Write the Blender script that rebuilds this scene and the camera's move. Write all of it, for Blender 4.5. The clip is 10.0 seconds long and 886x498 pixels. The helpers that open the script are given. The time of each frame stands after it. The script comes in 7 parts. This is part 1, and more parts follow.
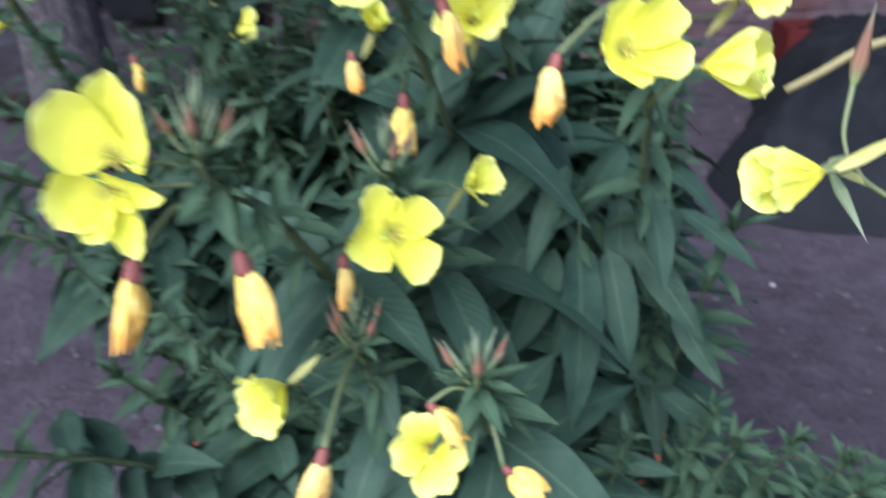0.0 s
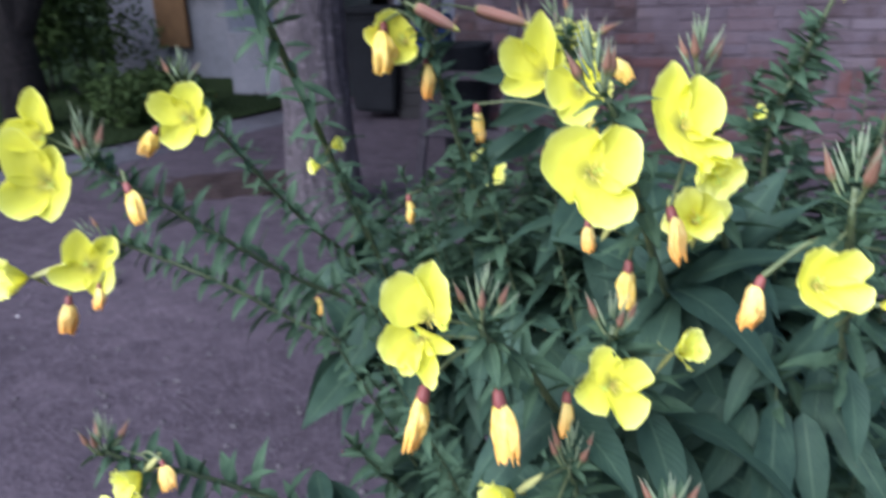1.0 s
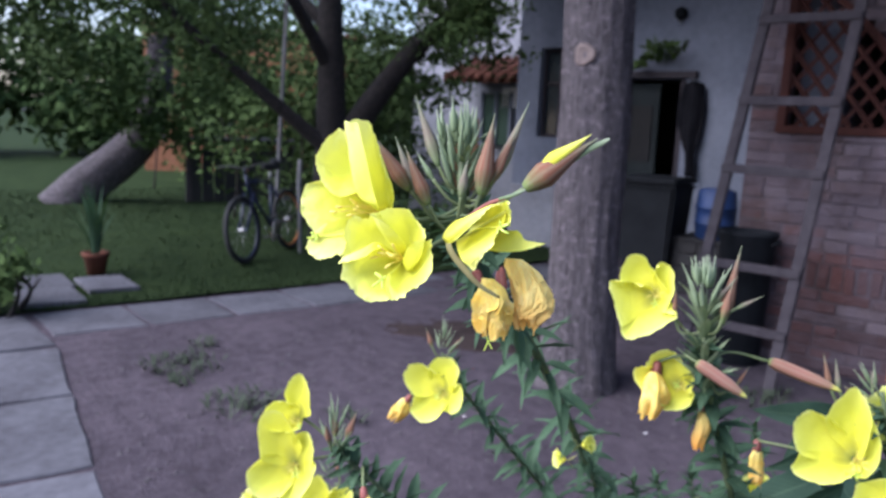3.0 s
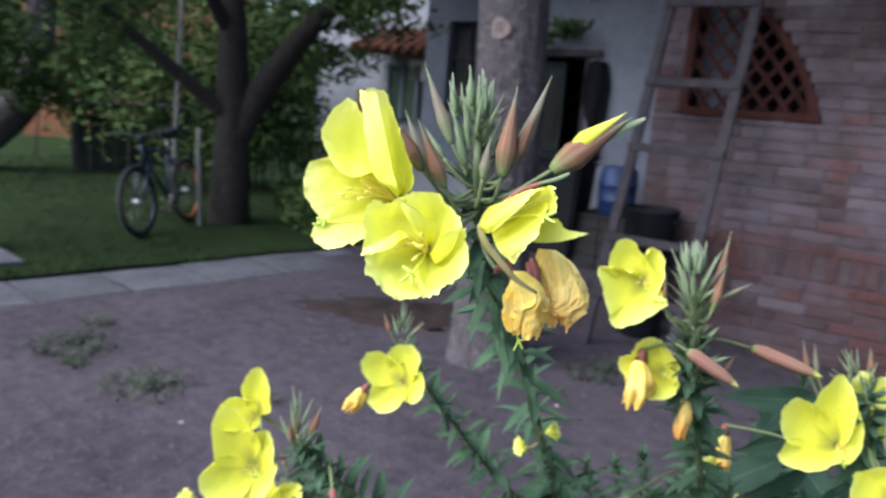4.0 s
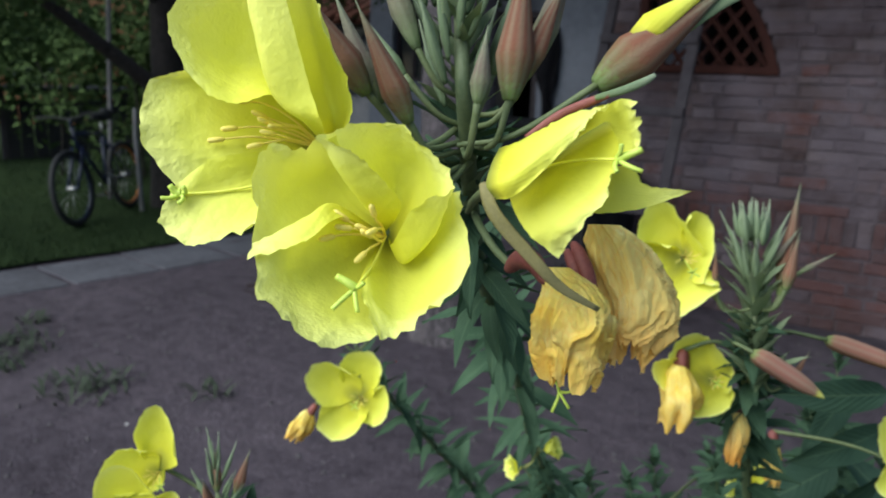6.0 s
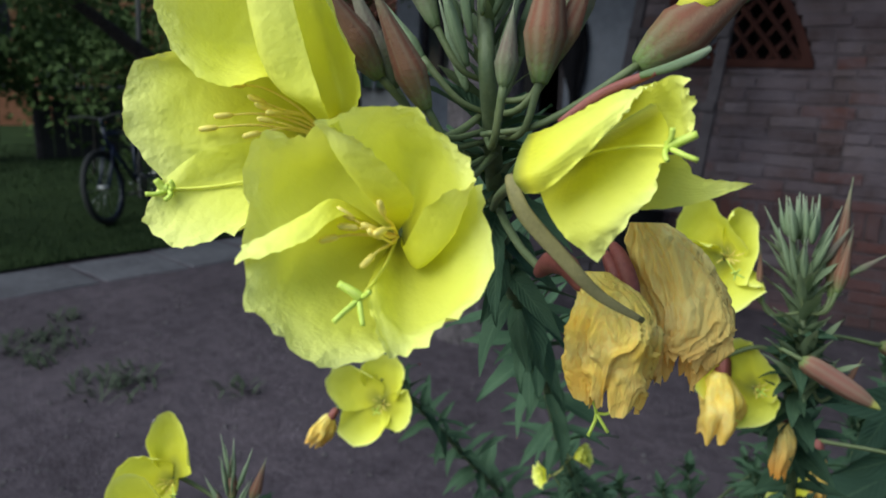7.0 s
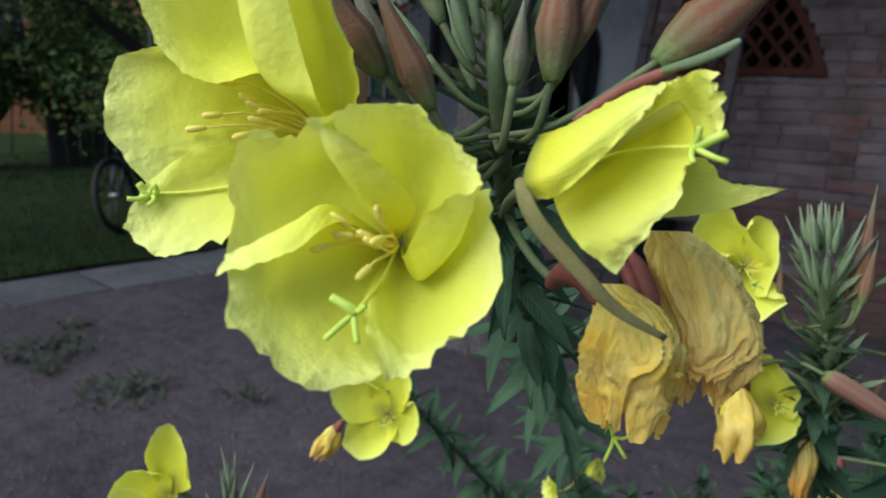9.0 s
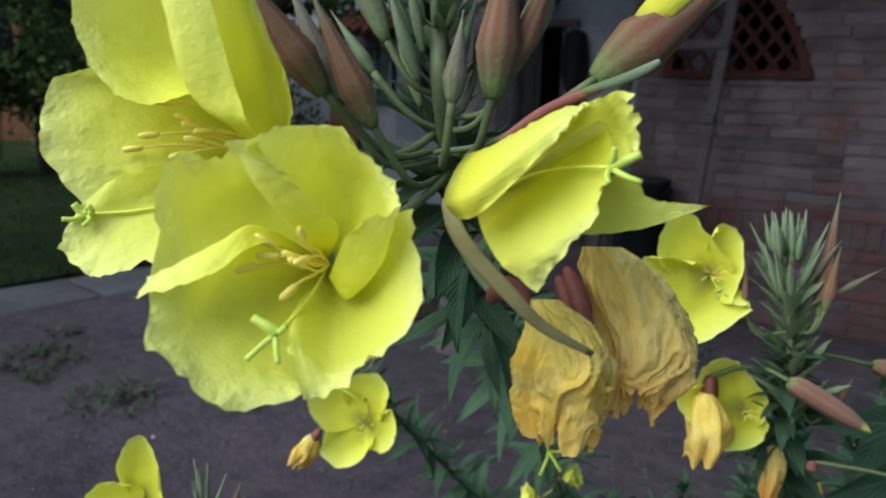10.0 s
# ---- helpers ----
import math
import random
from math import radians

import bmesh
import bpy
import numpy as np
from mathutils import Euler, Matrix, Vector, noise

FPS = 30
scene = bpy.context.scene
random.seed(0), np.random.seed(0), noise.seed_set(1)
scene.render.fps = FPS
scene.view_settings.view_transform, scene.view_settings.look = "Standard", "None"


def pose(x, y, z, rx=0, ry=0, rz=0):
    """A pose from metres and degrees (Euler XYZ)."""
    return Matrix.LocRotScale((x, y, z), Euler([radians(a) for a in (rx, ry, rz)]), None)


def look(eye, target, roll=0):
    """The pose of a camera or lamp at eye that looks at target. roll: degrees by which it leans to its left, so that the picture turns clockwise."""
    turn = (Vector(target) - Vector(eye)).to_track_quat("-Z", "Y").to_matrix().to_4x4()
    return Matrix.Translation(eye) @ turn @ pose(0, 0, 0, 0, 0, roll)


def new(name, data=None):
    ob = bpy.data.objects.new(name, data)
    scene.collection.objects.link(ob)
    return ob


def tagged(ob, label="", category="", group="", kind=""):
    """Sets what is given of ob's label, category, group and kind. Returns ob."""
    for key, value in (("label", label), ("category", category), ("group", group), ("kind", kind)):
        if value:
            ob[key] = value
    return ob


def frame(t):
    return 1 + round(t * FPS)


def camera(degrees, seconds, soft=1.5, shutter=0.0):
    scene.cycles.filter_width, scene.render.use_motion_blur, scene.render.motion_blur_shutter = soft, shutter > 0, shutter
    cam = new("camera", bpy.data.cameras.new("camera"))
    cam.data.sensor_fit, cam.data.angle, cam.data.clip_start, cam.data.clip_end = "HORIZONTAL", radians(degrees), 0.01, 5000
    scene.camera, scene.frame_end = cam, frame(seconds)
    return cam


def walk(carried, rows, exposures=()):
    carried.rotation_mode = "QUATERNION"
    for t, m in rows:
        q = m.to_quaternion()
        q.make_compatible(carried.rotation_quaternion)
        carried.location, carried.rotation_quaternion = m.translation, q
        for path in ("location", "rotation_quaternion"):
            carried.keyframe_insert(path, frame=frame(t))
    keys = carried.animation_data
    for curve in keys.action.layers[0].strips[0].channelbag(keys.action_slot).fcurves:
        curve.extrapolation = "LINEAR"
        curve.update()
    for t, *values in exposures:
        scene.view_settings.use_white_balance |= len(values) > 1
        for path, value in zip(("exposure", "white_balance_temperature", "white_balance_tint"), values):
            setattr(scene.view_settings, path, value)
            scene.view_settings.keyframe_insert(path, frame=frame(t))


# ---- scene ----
cam = camera(61.2, 10.0, 1.7, 0.55)
cam.data.dof.use_dof, cam.data.dof.focus_distance, cam.data.dof.aperture_fstop = True, 0.23, 22.0
PATH = [
    (0, (0.085, -0.003, 1.209), (-0.295, 1.736, 0.297), -2.0),
    (0.2, (0.081, -0.048, 1.23), (-0.412, 1.699, 0.392), -2.4),
    (0.5, (0.086, -0.101, 1.264), (-0.611, 1.61, 0.498), -1.8),
    (1, (0.094, -0.117, 1.316), (-0.794, 1.539, 0.63), -1.8),
    (1.3, (0.101, -0.08, 1.354), (-0.943, 1.501, 0.711), -2.1),
    (1.5, (0.093, -0.071, 1.387), (-1.075, 1.439, 0.794), -1.5),
    (2, (0.053, -0.034, 1.449), (-1.342, 1.339, 1.043), -0.6),
    (2.2, (0.034, -0.024, 1.466), (-1.407, 1.317, 1.113), 0.3),
    (3.3, (0.019, -0.029, 1.49), (-1.436, 1.299, 1.146), 3.2),
    (3.5, (0.0, -0.03, 1.488), (-1.418, 1.329, 1.115), 3.5),
    (4, (-0.064, -0.042, 1.485), (-1.333, 1.453, 1.095), 4.3),
    (4.5, (-0.112, -0.042, 1.481), (-1.182, 1.593, 1.057), 3.9),
    (5, (-0.146, 0.011, 1.473), (-1.179, 1.667, 1.034), 3.9),
    (5.5, (-0.172, 0.068, 1.46), (-1.269, 1.681, 1.019), 2.8),
    (6.8, (-0.207, 0.123, 1.444), (-1.426, 1.637, 0.971), 1.9),
    (7, (-0.207, 0.124, 1.445), (-1.428, 1.638, 0.981), 1.6),
    (7.5, (-0.212, 0.121, 1.447), (-1.448, 1.625, 0.99), 1.6),
    (8, (-0.218, 0.122, 1.447), (-1.462, 1.622, 0.996), 1.6),
    (8.5, (-0.219, 0.128, 1.444), (-1.465, 1.627, 0.997), 1.7),
    (9, (-0.215, 0.136, 1.442), (-1.46, 1.637, 0.999), 1.6),
    (9.5, (-0.21, 0.14, 1.443), (-1.452, 1.645, 1.005), 1.4),
    (10, (-0.203, 0.144, 1.446), (-1.435, 1.659, 1.014), 1.3),
]
walk(cam, [(t, look(eye, target, roll)) for t, eye, target, roll in PATH], [(0, 1.5, 5850, 19), (2.2, 1.65, 5900, 25), (3.5, 1.68, 6100, 17), (4.5, 1.5, 6300, 10), (7.0, 0.62, 6350, 3), (10, 0.57, 6350, 2)])

# ---- light ----
world = bpy.data.worlds.new("sky")
scene.world = world
world.use_nodes = True
wn = world.node_tree.nodes
sky = wn.new("ShaderNodeTexSky")
sky.sky_type, sky.sun_disc = "NISHITA", False
sky.sun_elevation, sky.sun_rotation = radians(44), radians(202)
sky.air_density, sky.dust_density, sky.ozone_density = 1.0, 2.0, 1.0
wn["Background"].inputs["Strength"].default_value = 0.092
world.node_tree.links.new(sky.outputs["Color"], wn["Background"].inputs["Color"])
sun = new("sun", bpy.data.lights.new("sun", "SUN"))
sun.data.energy, sun.data.angle, sun.data.color = 2.35, radians(62), (0.95, 1.0, 1.02)
sun.matrix_world = look((-0.9, -2.3, 2.4), (0, 0, 0))

# ---- materials ----


def material(name, rough=0.6, metal=0.0):
    m = bpy.data.materials.new(name)
    m.use_nodes = True
    nt = m.node_tree
    b = nt.nodes["Principled BSDF"]
    b.inputs["Roughness"].default_value, b.inputs["Metallic"].default_value = rough, metal
    return m, nt, b


def ramp(nt, fac, stops):
    r = nt.nodes.new("ShaderNodeValToRGB")
    r.color_ramp.elements[0].position, r.color_ramp.elements[0].color = stops[0][0], (*stops[0][1], 1)
    r.color_ramp.elements[1].position, r.color_ramp.elements[1].color = stops[-1][0], (*stops[-1][1], 1)
    for p, c in stops[1:-1]:
        r.color_ramp.elements.new(p).color = (*c, 1)
    nt.links.new(fac, r.inputs[0])
    return r.outputs[0]


def noise_tex(nt, scale, detail=5.0, rough=0.6, vec=None):
    n = nt.nodes.new("ShaderNodeTexNoise")
    n.inputs["Scale"].default_value, n.inputs["Detail"].default_value, n.inputs["Roughness"].default_value = scale, detail, rough
    if vec is not None:
        nt.links.new(vec, n.inputs["Vector"])
    return n.outputs["Fac"]


def position(nt):
    return nt.nodes.new("ShaderNodeNewGeometry").outputs["Position"]


def blend(nt, fac, a, b, mode="MIX"):
    m = nt.nodes.new("ShaderNodeMix")
    m.data_type, m.blend_type = "RGBA", mode
    for sock, val in ((m.inputs["Factor"], fac), (m.inputs["A"], a), (m.inputs["B"], b)):
        if isinstance(val, bpy.types.NodeSocket):
            nt.links.new(val, sock)
        elif isinstance(val, (int, float)):
            sock.default_value = val
        else:
            sock.default_value = (*val, 1)
    return m.outputs["Result"]


def maths(nt, op, a, b=0.5):
    m = nt.nodes.new("ShaderNodeMath")
    m.operation = op
    for sock, val in ((m.inputs[0], a), (m.inputs[1], b)):
        if isinstance(val, bpy.types.NodeSocket):
            nt.links.new(val, sock)
        else:
            sock.default_value = val
    return m.outputs[0]


def bump(nt, b, height, strength, dist=0.01):
    n = nt.nodes.new("ShaderNodeBump")
    n.inputs["Strength"].default_value, n.inputs["Distance"].default_value = strength, dist
    nt.links.new(height, n.inputs["Height"])
    nt.links.new(n.outputs[0], b.inputs["Normal"])


def rough_stuff(name, dark, light, scale, rough=0.85, bumpy=0.5, dist=0.01, random_tint=0.0, metal=0.0, gloss=0.5):
    """A surface with two scales of variation in colour and a fine relief."""
    m, nt, b = material(name, rough, metal)
    b.inputs["Specular IOR Level"].default_value = gloss
    pos = position(nt)
    big, fine = noise_tex(nt, scale, 4), noise_tex(nt, scale * 9, 6)
    for n in nt.nodes:
        if n.type == "TEX_NOISE":
            nt.links.new(pos, n.inputs["Vector"])
    mix = maths(nt, "ADD", maths(nt, "MULTIPLY", big, 0.6), maths(nt, "MULTIPLY", fine, 0.4))
    col = ramp(nt, mix, [(0.3, dark), (0.7, light)])
    if random_tint:
        rnd = nt.nodes.new("ShaderNodeObjectInfo").outputs["Random"]
        v = maths(nt, "ADD", maths(nt, "MULTIPLY", rnd, random_tint), 1 - random_tint / 2)
        hsv = nt.nodes.new("ShaderNodeHueSaturation")
        nt.links.new(col, hsv.inputs["Color"])
        nt.links.new(v, hsv.inputs["Value"])
        col = hsv.outputs[0]
    nt.links.new(col, b.inputs["Base Color"])
    bump(nt, b, fine, bumpy, dist)
    return m


def thin_leaf(name, colour_of, through_tint, share, rough, relief_strength=0.3, relief_dist=0.002, gloss=0.3):
    """A thin sheet that lets some light through: petals and leaves."""
    m, nt, b = material(name, rough)
    b.inputs["Specular IOR Level"].default_value = gloss
    col, height = colour_of(nt)
    nt.links.new(col, b.inputs["Base Color"])
    tr = nt.nodes.new("ShaderNodeBsdfTranslucent")
    nt.links.new(blend(nt, 1.0, col, through_tint, "MULTIPLY"), tr.inputs["Color"])
    mx = nt.nodes.new("ShaderNodeMixShader")
    mx.inputs[0].default_value = share
    nt.links.new(b.outputs[0], mx.inputs[1])
    nt.links.new(tr.outputs[0], mx.inputs[2])
    nt.links.new(mx.outputs[0], nt.nodes["Material Output"].inputs["Surface"])
    if height is not None:
        bump(nt, b, height, relief_strength, relief_dist)
    return m


def split_uv(nt):
    uv = nt.nodes.new("ShaderNodeUVMap").outputs[0]
    s = nt.nodes.new("ShaderNodeSeparateXYZ")
    nt.links.new(uv, s.inputs[0])
    return uv, s.outputs[0], s.outputs[1]


def petal_colour(nt):
    uv, u, v = split_uv(nt)
    fine = noise_tex(nt, 900, 4, 0.6, position(nt))
    blotch = noise_tex(nt, 130, 3, 0.5, position(nt))
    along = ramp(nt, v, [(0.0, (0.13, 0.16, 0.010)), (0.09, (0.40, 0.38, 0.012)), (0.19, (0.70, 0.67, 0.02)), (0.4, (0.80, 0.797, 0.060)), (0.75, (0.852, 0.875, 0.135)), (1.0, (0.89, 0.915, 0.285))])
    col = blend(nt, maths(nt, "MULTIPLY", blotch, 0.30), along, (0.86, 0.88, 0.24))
    fan = maths(nt, "SINE", maths(nt, "MULTIPLY", maths(nt, "DIVIDE", maths(nt, "SUBTRACT", u, 0.5), maths(nt, "ADD", v, 0.25)), 62.0), 0)
    height = maths(nt, "ADD", maths(nt, "MULTIPLY", fan, 0.022), maths(nt, "MULTIPLY", blotch, 1.2))
    height = maths(nt, "ADD", height, maths(nt, "MULTIPLY", fine, 0.25))
    crinkle = maths(nt, "ABSOLUTE", maths(nt, "SUBTRACT", noise_tex(nt, 300, 2, 0.5, position(nt)), 0.5), 0)
    rim = maths(nt, "POWER", v, 6.0)
    height = maths(nt, "SUBTRACT", height, maths(nt, "MULTIPLY", maths(nt, "MULTIPLY", crinkle, rim), 1.7))
    return col, height


def leaf_colour(nt, low=(0.029, 0.063, 0.038), high=(0.064, 0.115, 0.065)):
    uv, u, v = split_uv(nt)
    rnd = nt.nodes.new("ShaderNodeObjectInfo").outputs["Random"]
    blotch = noise_tex(nt, 45, 4, 0.6, position(nt))
    side = maths(nt, "ABSOLUTE", maths(nt, "SUBTRACT", u, 0.5), 0)
    col = ramp(nt, blotch, [(0.3, low), (0.7, high)])
    col = blend(nt, maths(nt, "MULTIPLY", rnd, 0.45), col, tuple(1.15 * c for c in high))
    rib = maths(nt, "LESS_THAN", side, 0.03)
    col = blend(nt, maths(nt, "MULTIPLY", rib, 0.28), col, (0.13, 0.20, 0.115))
    veins = maths(nt, "SINE", maths(nt, "MULTIPLY", maths(nt, "SUBTRACT", v, maths(nt, "MULTIPLY", side, 0.5)), 75.0), 0)
    tip = maths(nt, "MULTIPLY", maths(nt, "GREATER_THAN", maths(nt, "ADD", maths(nt, "MULTIPLY", v, 0.55), maths(nt, "MULTIPLY", blotch, 0.8)), 1.03), maths(nt, "GREATER_THAN", rnd, 0.72))
    col = blend(nt, tip, col, (0.34, 0.085, 0.05))
    height = maths(nt, "ADD", maths(nt, "MULTIPLY", veins, 0.12), blotch)
    return col, height


def dry_colour(nt, rust=0.45):
    fine = noise_tex(nt, 420, 4, 0.6, position(nt))
    blotch = noise_tex(nt, 110, 3, 0.5, position(nt))
    rnd = nt.nodes.new("ShaderNodeObjectInfo").outputs["Random"]
    col = ramp(nt, blotch, [(0.3, (0.96, 0.70, 0.11)), (0.5, (0.98, 0.80, 0.19)), (0.72, (0.98, 0.86, 0.32))])
    col = blend(nt, maths(nt, "MULTIPLY", maths(nt, "GREATER_THAN", rnd, 0.6), 0.35), col, (0.92, 0.80, 0.40))
    uv, u, v = split_uv(nt)
    col = blend(nt, maths(nt, "MULTIPLY", maths(nt, "POWER", v, 1.6), maths(nt, "MULTIPLY", maths(nt, "ADD", rnd, 0.35), rust)), col, (0.90, 0.42, 0.08))
    mp = nt.nodes.new("ShaderNodeMapping")
    mp.inputs["Scale"].default_value = (1.0, 1.0, 0.3)
    nt.links.new(position(nt), mp.inputs["Vector"])
    crinkle = noise_tex(nt, 300, 3, 0.55, mp.outputs[0])
    folds = maths(nt, "ABSOLUTE", maths(nt, "SUBTRACT", crinkle, 0.5), 0)
    deep = ramp(nt, folds, [(0.0, (1, 1, 1)), (0.06, (0, 0, 0))])
    col = blend(nt, maths(nt, "MULTIPLY", deep, 0.36), col, (0.93, 0.53, 0.11))
    return col, maths(nt, "ADD", maths(nt, "MULTIPLY", fine, 0.25), maths(nt, "MULTIPLY", folds, 2.4))


def bud_colour(stops, hairs=(0.30, 0.33, 0.22)):
    def colour(nt):
        uv, u, v = split_uv(nt)
        fine = noise_tex(nt, 700, 4, 0.6, position(nt))
        wob = maths(nt, "ADD", v, maths(nt, "MULTIPLY", maths(nt, "SUBTRACT", fine, 0.5), 0.25))
        col = ramp(nt, wob, stops)
        stripe = maths(nt, "SINE", maths(nt, "MULTIPLY", u, 50.27), 0)
        col = blend(nt, maths(nt, "MULTIPLY", maths(nt, "ADD", stripe, 1.0), 0.10), col, hairs)
        return col, fine
    return colour


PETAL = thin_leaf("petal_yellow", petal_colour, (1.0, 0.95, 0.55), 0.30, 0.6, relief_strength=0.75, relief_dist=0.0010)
LEAF = thin_leaf("leaf_green", leaf_colour, (0.9, 1.0, 0.4), 0.18, 0.7, relief_strength=0.5, relief_dist=0.0015, gloss=0.14)
# Darker, bluer green than LEAF, for the broad leaves.
LEAF_BROAD = thin_leaf("leaf_blue_green", lambda nt: leaf_colour(nt, (0.016, 0.043, 0.029), (0.036, 0.076, 0.047)), (0.8, 1.0, 0.45), 0.14, 0.7, relief_strength=0.6, relief_dist=0.0015)
DRY = thin_leaf("petal_withered", dry_colour, (1.0, 0.90, 0.60), 0.22, 0.75, relief_strength=0.6, relief_dist=0.0013)
DRY_RUST = thin_leaf("petal_withered_rust", lambda nt: dry_colour(nt, 0.95), (1.0, 0.85, 0.50), 0.22, 0.75, relief_strength=0.8, relief_dist=0.0016)
BUD_RED = thin_leaf("bud_russet", bud_colour([(0.0, (0.16, 0.24, 0.07)), (0.12, (0.15, 0.115, 0.05)), (0.30, (0.185, 0.072, 0.042)), (0.66, (0.155, 0.070, 0.046)), (0.86, (0.15, 0.135, 0.085)), (1.0, (0.21, 0.25, 0.15))]), (1, 0.8, 0.6), 0.08, 0.8, relief_strength=0.9, relief_dist=0.0005)
BUD_GREEN = thin_leaf("bud_green", bud_colour([(0.0, (0.12, 0.185, 0.085)), (0.5, (0.165, 0.23, 0.13)), (0.8, (0.23, 0.29, 0.185)), (1.0, (0.31, 0.36, 0.25))], (0.30, 0.30, 0.20)), (0.9, 1, 0.6), 0.12, 0.8, relief_strength=0.8, relief_dist=0.0005)
BUD_PURPLE = thin_leaf("bud_purple_green", bud_colour([(0.0, (0.15, 0.22, 0.09)), (0.2, (0.155, 0.165, 0.095)), (0.45, (0.165, 0.125, 0.100)), (0.75, (0.17, 0.165, 0.115)), (1.0, (0.24, 0.29, 0.18))]), (1, 0.9, 0.6), 0.10, 0.85, relief_strength=0.9, relief_dist=0.0006)
BUD_PINK = thin_leaf("bud_pink", bud_colour([(0.0, (0.16, 0.22, 0.06)), (0.10, (0.26, 0.12, 0.08)), (0.4, (0.30, 0.13, 0.10)), (0.74, (0.27, 0.15, 0.10)), (0.80, (0.60, 0.57, 0.11)), (1.0, (0.64, 0.66, 0.18))]), (1, 0.8, 0.6), 0.12, 0.75, relief_strength=0.7, relief_dist=0.0005)
BRACT = thin_leaf("bract_pale", bud_colour([(0.0, (0.11, 0.165, 0.08)), (0.6, (0.16, 0.22, 0.115)), (1.0, (0.24, 0.29, 0.18))]), (0.9, 1, 0.5), 0.15, 0.8, relief_strength=0.6, relief_dist=0.0005)
CALYX = rough_stuff("calyx_red", (0.15, 0.034, 0.030), (0.27, 0.082, 0.066), 90, 0.6, 0.3, 0.001)
STEM = rough_stuff("stem_green", (0.050, 0.085, 0.035), (0.13, 0.16, 0.075), 60, 0.6, 0.4, 0.001)
TUBE = rough_stuff("flower_tube", (0.075, 0.115, 0.042), (0.15, 0.175, 0.075), 80, 0.6, 0.3, 0.001)
OLIVE = rough_stuff("sepal_olive", (0.19, 0.17, 0.07), (0.31, 0.27, 0.12), 110, 0.7, 0.3, 0.001)
SEPAL = rough_stuff("sepal_pale", (0.26, 0.28, 0.07), (0.42, 0.40, 0.13), 120, 0.6, 0.3, 0.001)
STAMEN = rough_stuff("stamen_yellow", (0.80, 0.62, 0.10), (0.88, 0.76, 0.22), 500, 0.6, 0.2, 0.001)
STYLE = rough_stuff("style_pale", (0.76, 0.77, 0.08), (0.84, 0.85, 0.16), 500, 0.5, 0.2, 0.001)
STIGMA = rough_stuff("stigma_green", (0.42, 0.56, 0.05), (0.60, 0.72, 0.14), 500, 0.5, 0.2, 0.001)


def soil_material():
    m, nt, b = material("soil", 0.95)
    b.inputs["Specular IOR Level"].default_value = 0.2
    pos = position(nt)
    big, mid, fine = noise_tex(nt, 0.9, 4, 0.6, pos), noise_tex(nt, 9, 6, 0.7, pos), noise_tex(nt, 75, 5, 0.7, pos)
    mix = maths(nt, "ADD", maths(nt, "MULTIPLY", big, 0.30), maths(nt, "ADD", maths(nt, "MULTIPLY", mid, 0.42), maths(nt, "MULTIPLY", fine, 0.28)))
    col = ramp(nt, mix, [(0.36, (0.027, 0.021, 0.027)), (0.48, (0.058, 0.047, 0.059)), (0.58, (0.084, 0.068, 0.083)), (0.70, (0.14, 0.118, 0.138))])
    speck = ramp(nt, noise_tex(nt, 130, 2, 0.5, pos), [(0.66, (0, 0, 0)), (0.74, (1, 1, 1))])
    col = blend(nt, maths(nt, "MULTIPLY", speck, 0.35), col, (0.17, 0.16, 0.165))
    nt.links.new(col, b.inputs["Base Color"])
    bump(nt, b, maths(nt, "ADD", mid, maths(nt, "MULTIPLY", fine, 0.5)), 0.9, 0.03)
    return m


SOIL = soil_material()
LAWN = rough_stuff("lawn_floor", (0.011, 0.021, 0.008), (0.026, 0.042, 0.015), 2.0, 0.95, 0.8, 0.02, gloss=0.05)
GRASS = rough_stuff("grass_blades", (0.013, 0.025, 0.008), (0.034, 0.053, 0.020), 1.2, 0.8, 0.0, gloss=0.15)
SLAB = rough_stuff("concrete_slab", (0.045, 0.043, 0.051), (0.120, 0.121, 0.139), 2.2, 0.95, 0.6, 0.006, 0.3, gloss=0.15)


def bark(name, dark, light):
    m, nt, b = material(name, 0.95)
    mp = nt.nodes.new("ShaderNodeMapping")
    mp.inputs["Scale"].default_value = (1.0, 1.0, 0.18)
    nt.links.new(position(nt), mp.inputs["Vector"])
    grain, plate = noise_tex(nt, 55, 6, 0.7, mp.outputs[0]), noise_tex(nt, 16, 5, 0.6, position(nt))
    mix = maths(nt, "ADD", maths(nt, "MULTIPLY", grain, 0.65), maths(nt, "MULTIPLY", plate, 0.35))
    col = ramp(nt, mix, [(0.36, dark), (0.5, tuple((p + q) / 2 for p, q in zip(dark, light))), (0.66, light)])
    flakes = maths(nt, "MULTIPLY", maths(nt, "GREATER_THAN", noise_tex(nt, 24, 4, 0.7, position(nt)), 0.585), 0.55)
    nt.links.new(blend(nt, flakes, col, tuple(1.55 * q for q in light)), b.inputs["Base Color"])
    bump(nt, b, mix, 1.0, 0.03)
    return m


BARK = bark("bark_grey", (0.022, 0.018, 0.021), (0.112, 0.096, 0.106))
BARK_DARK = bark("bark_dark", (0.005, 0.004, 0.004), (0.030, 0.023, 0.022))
PLASTER = rough_stuff("limewash", (0.115, 0.128, 0.165), (0.210, 0.228, 0.280), 1.3, 0.95, 0.4, 0.006, gloss=0.15)
WOOD_GREY = rough_stuff("weathered_wood", (0.030, 0.026, 0.031), (0.075, 0.066, 0.074), 14.0, 0.95, 0.6, 0.004, gloss=0.15)
WOOD_PALE = rough_stuff("pale_wood", (0.14, 0.135, 0.14), (0.26, 0.25, 0.26), 14.0, 0.9, 0.5, 0.004, gloss=0.15)
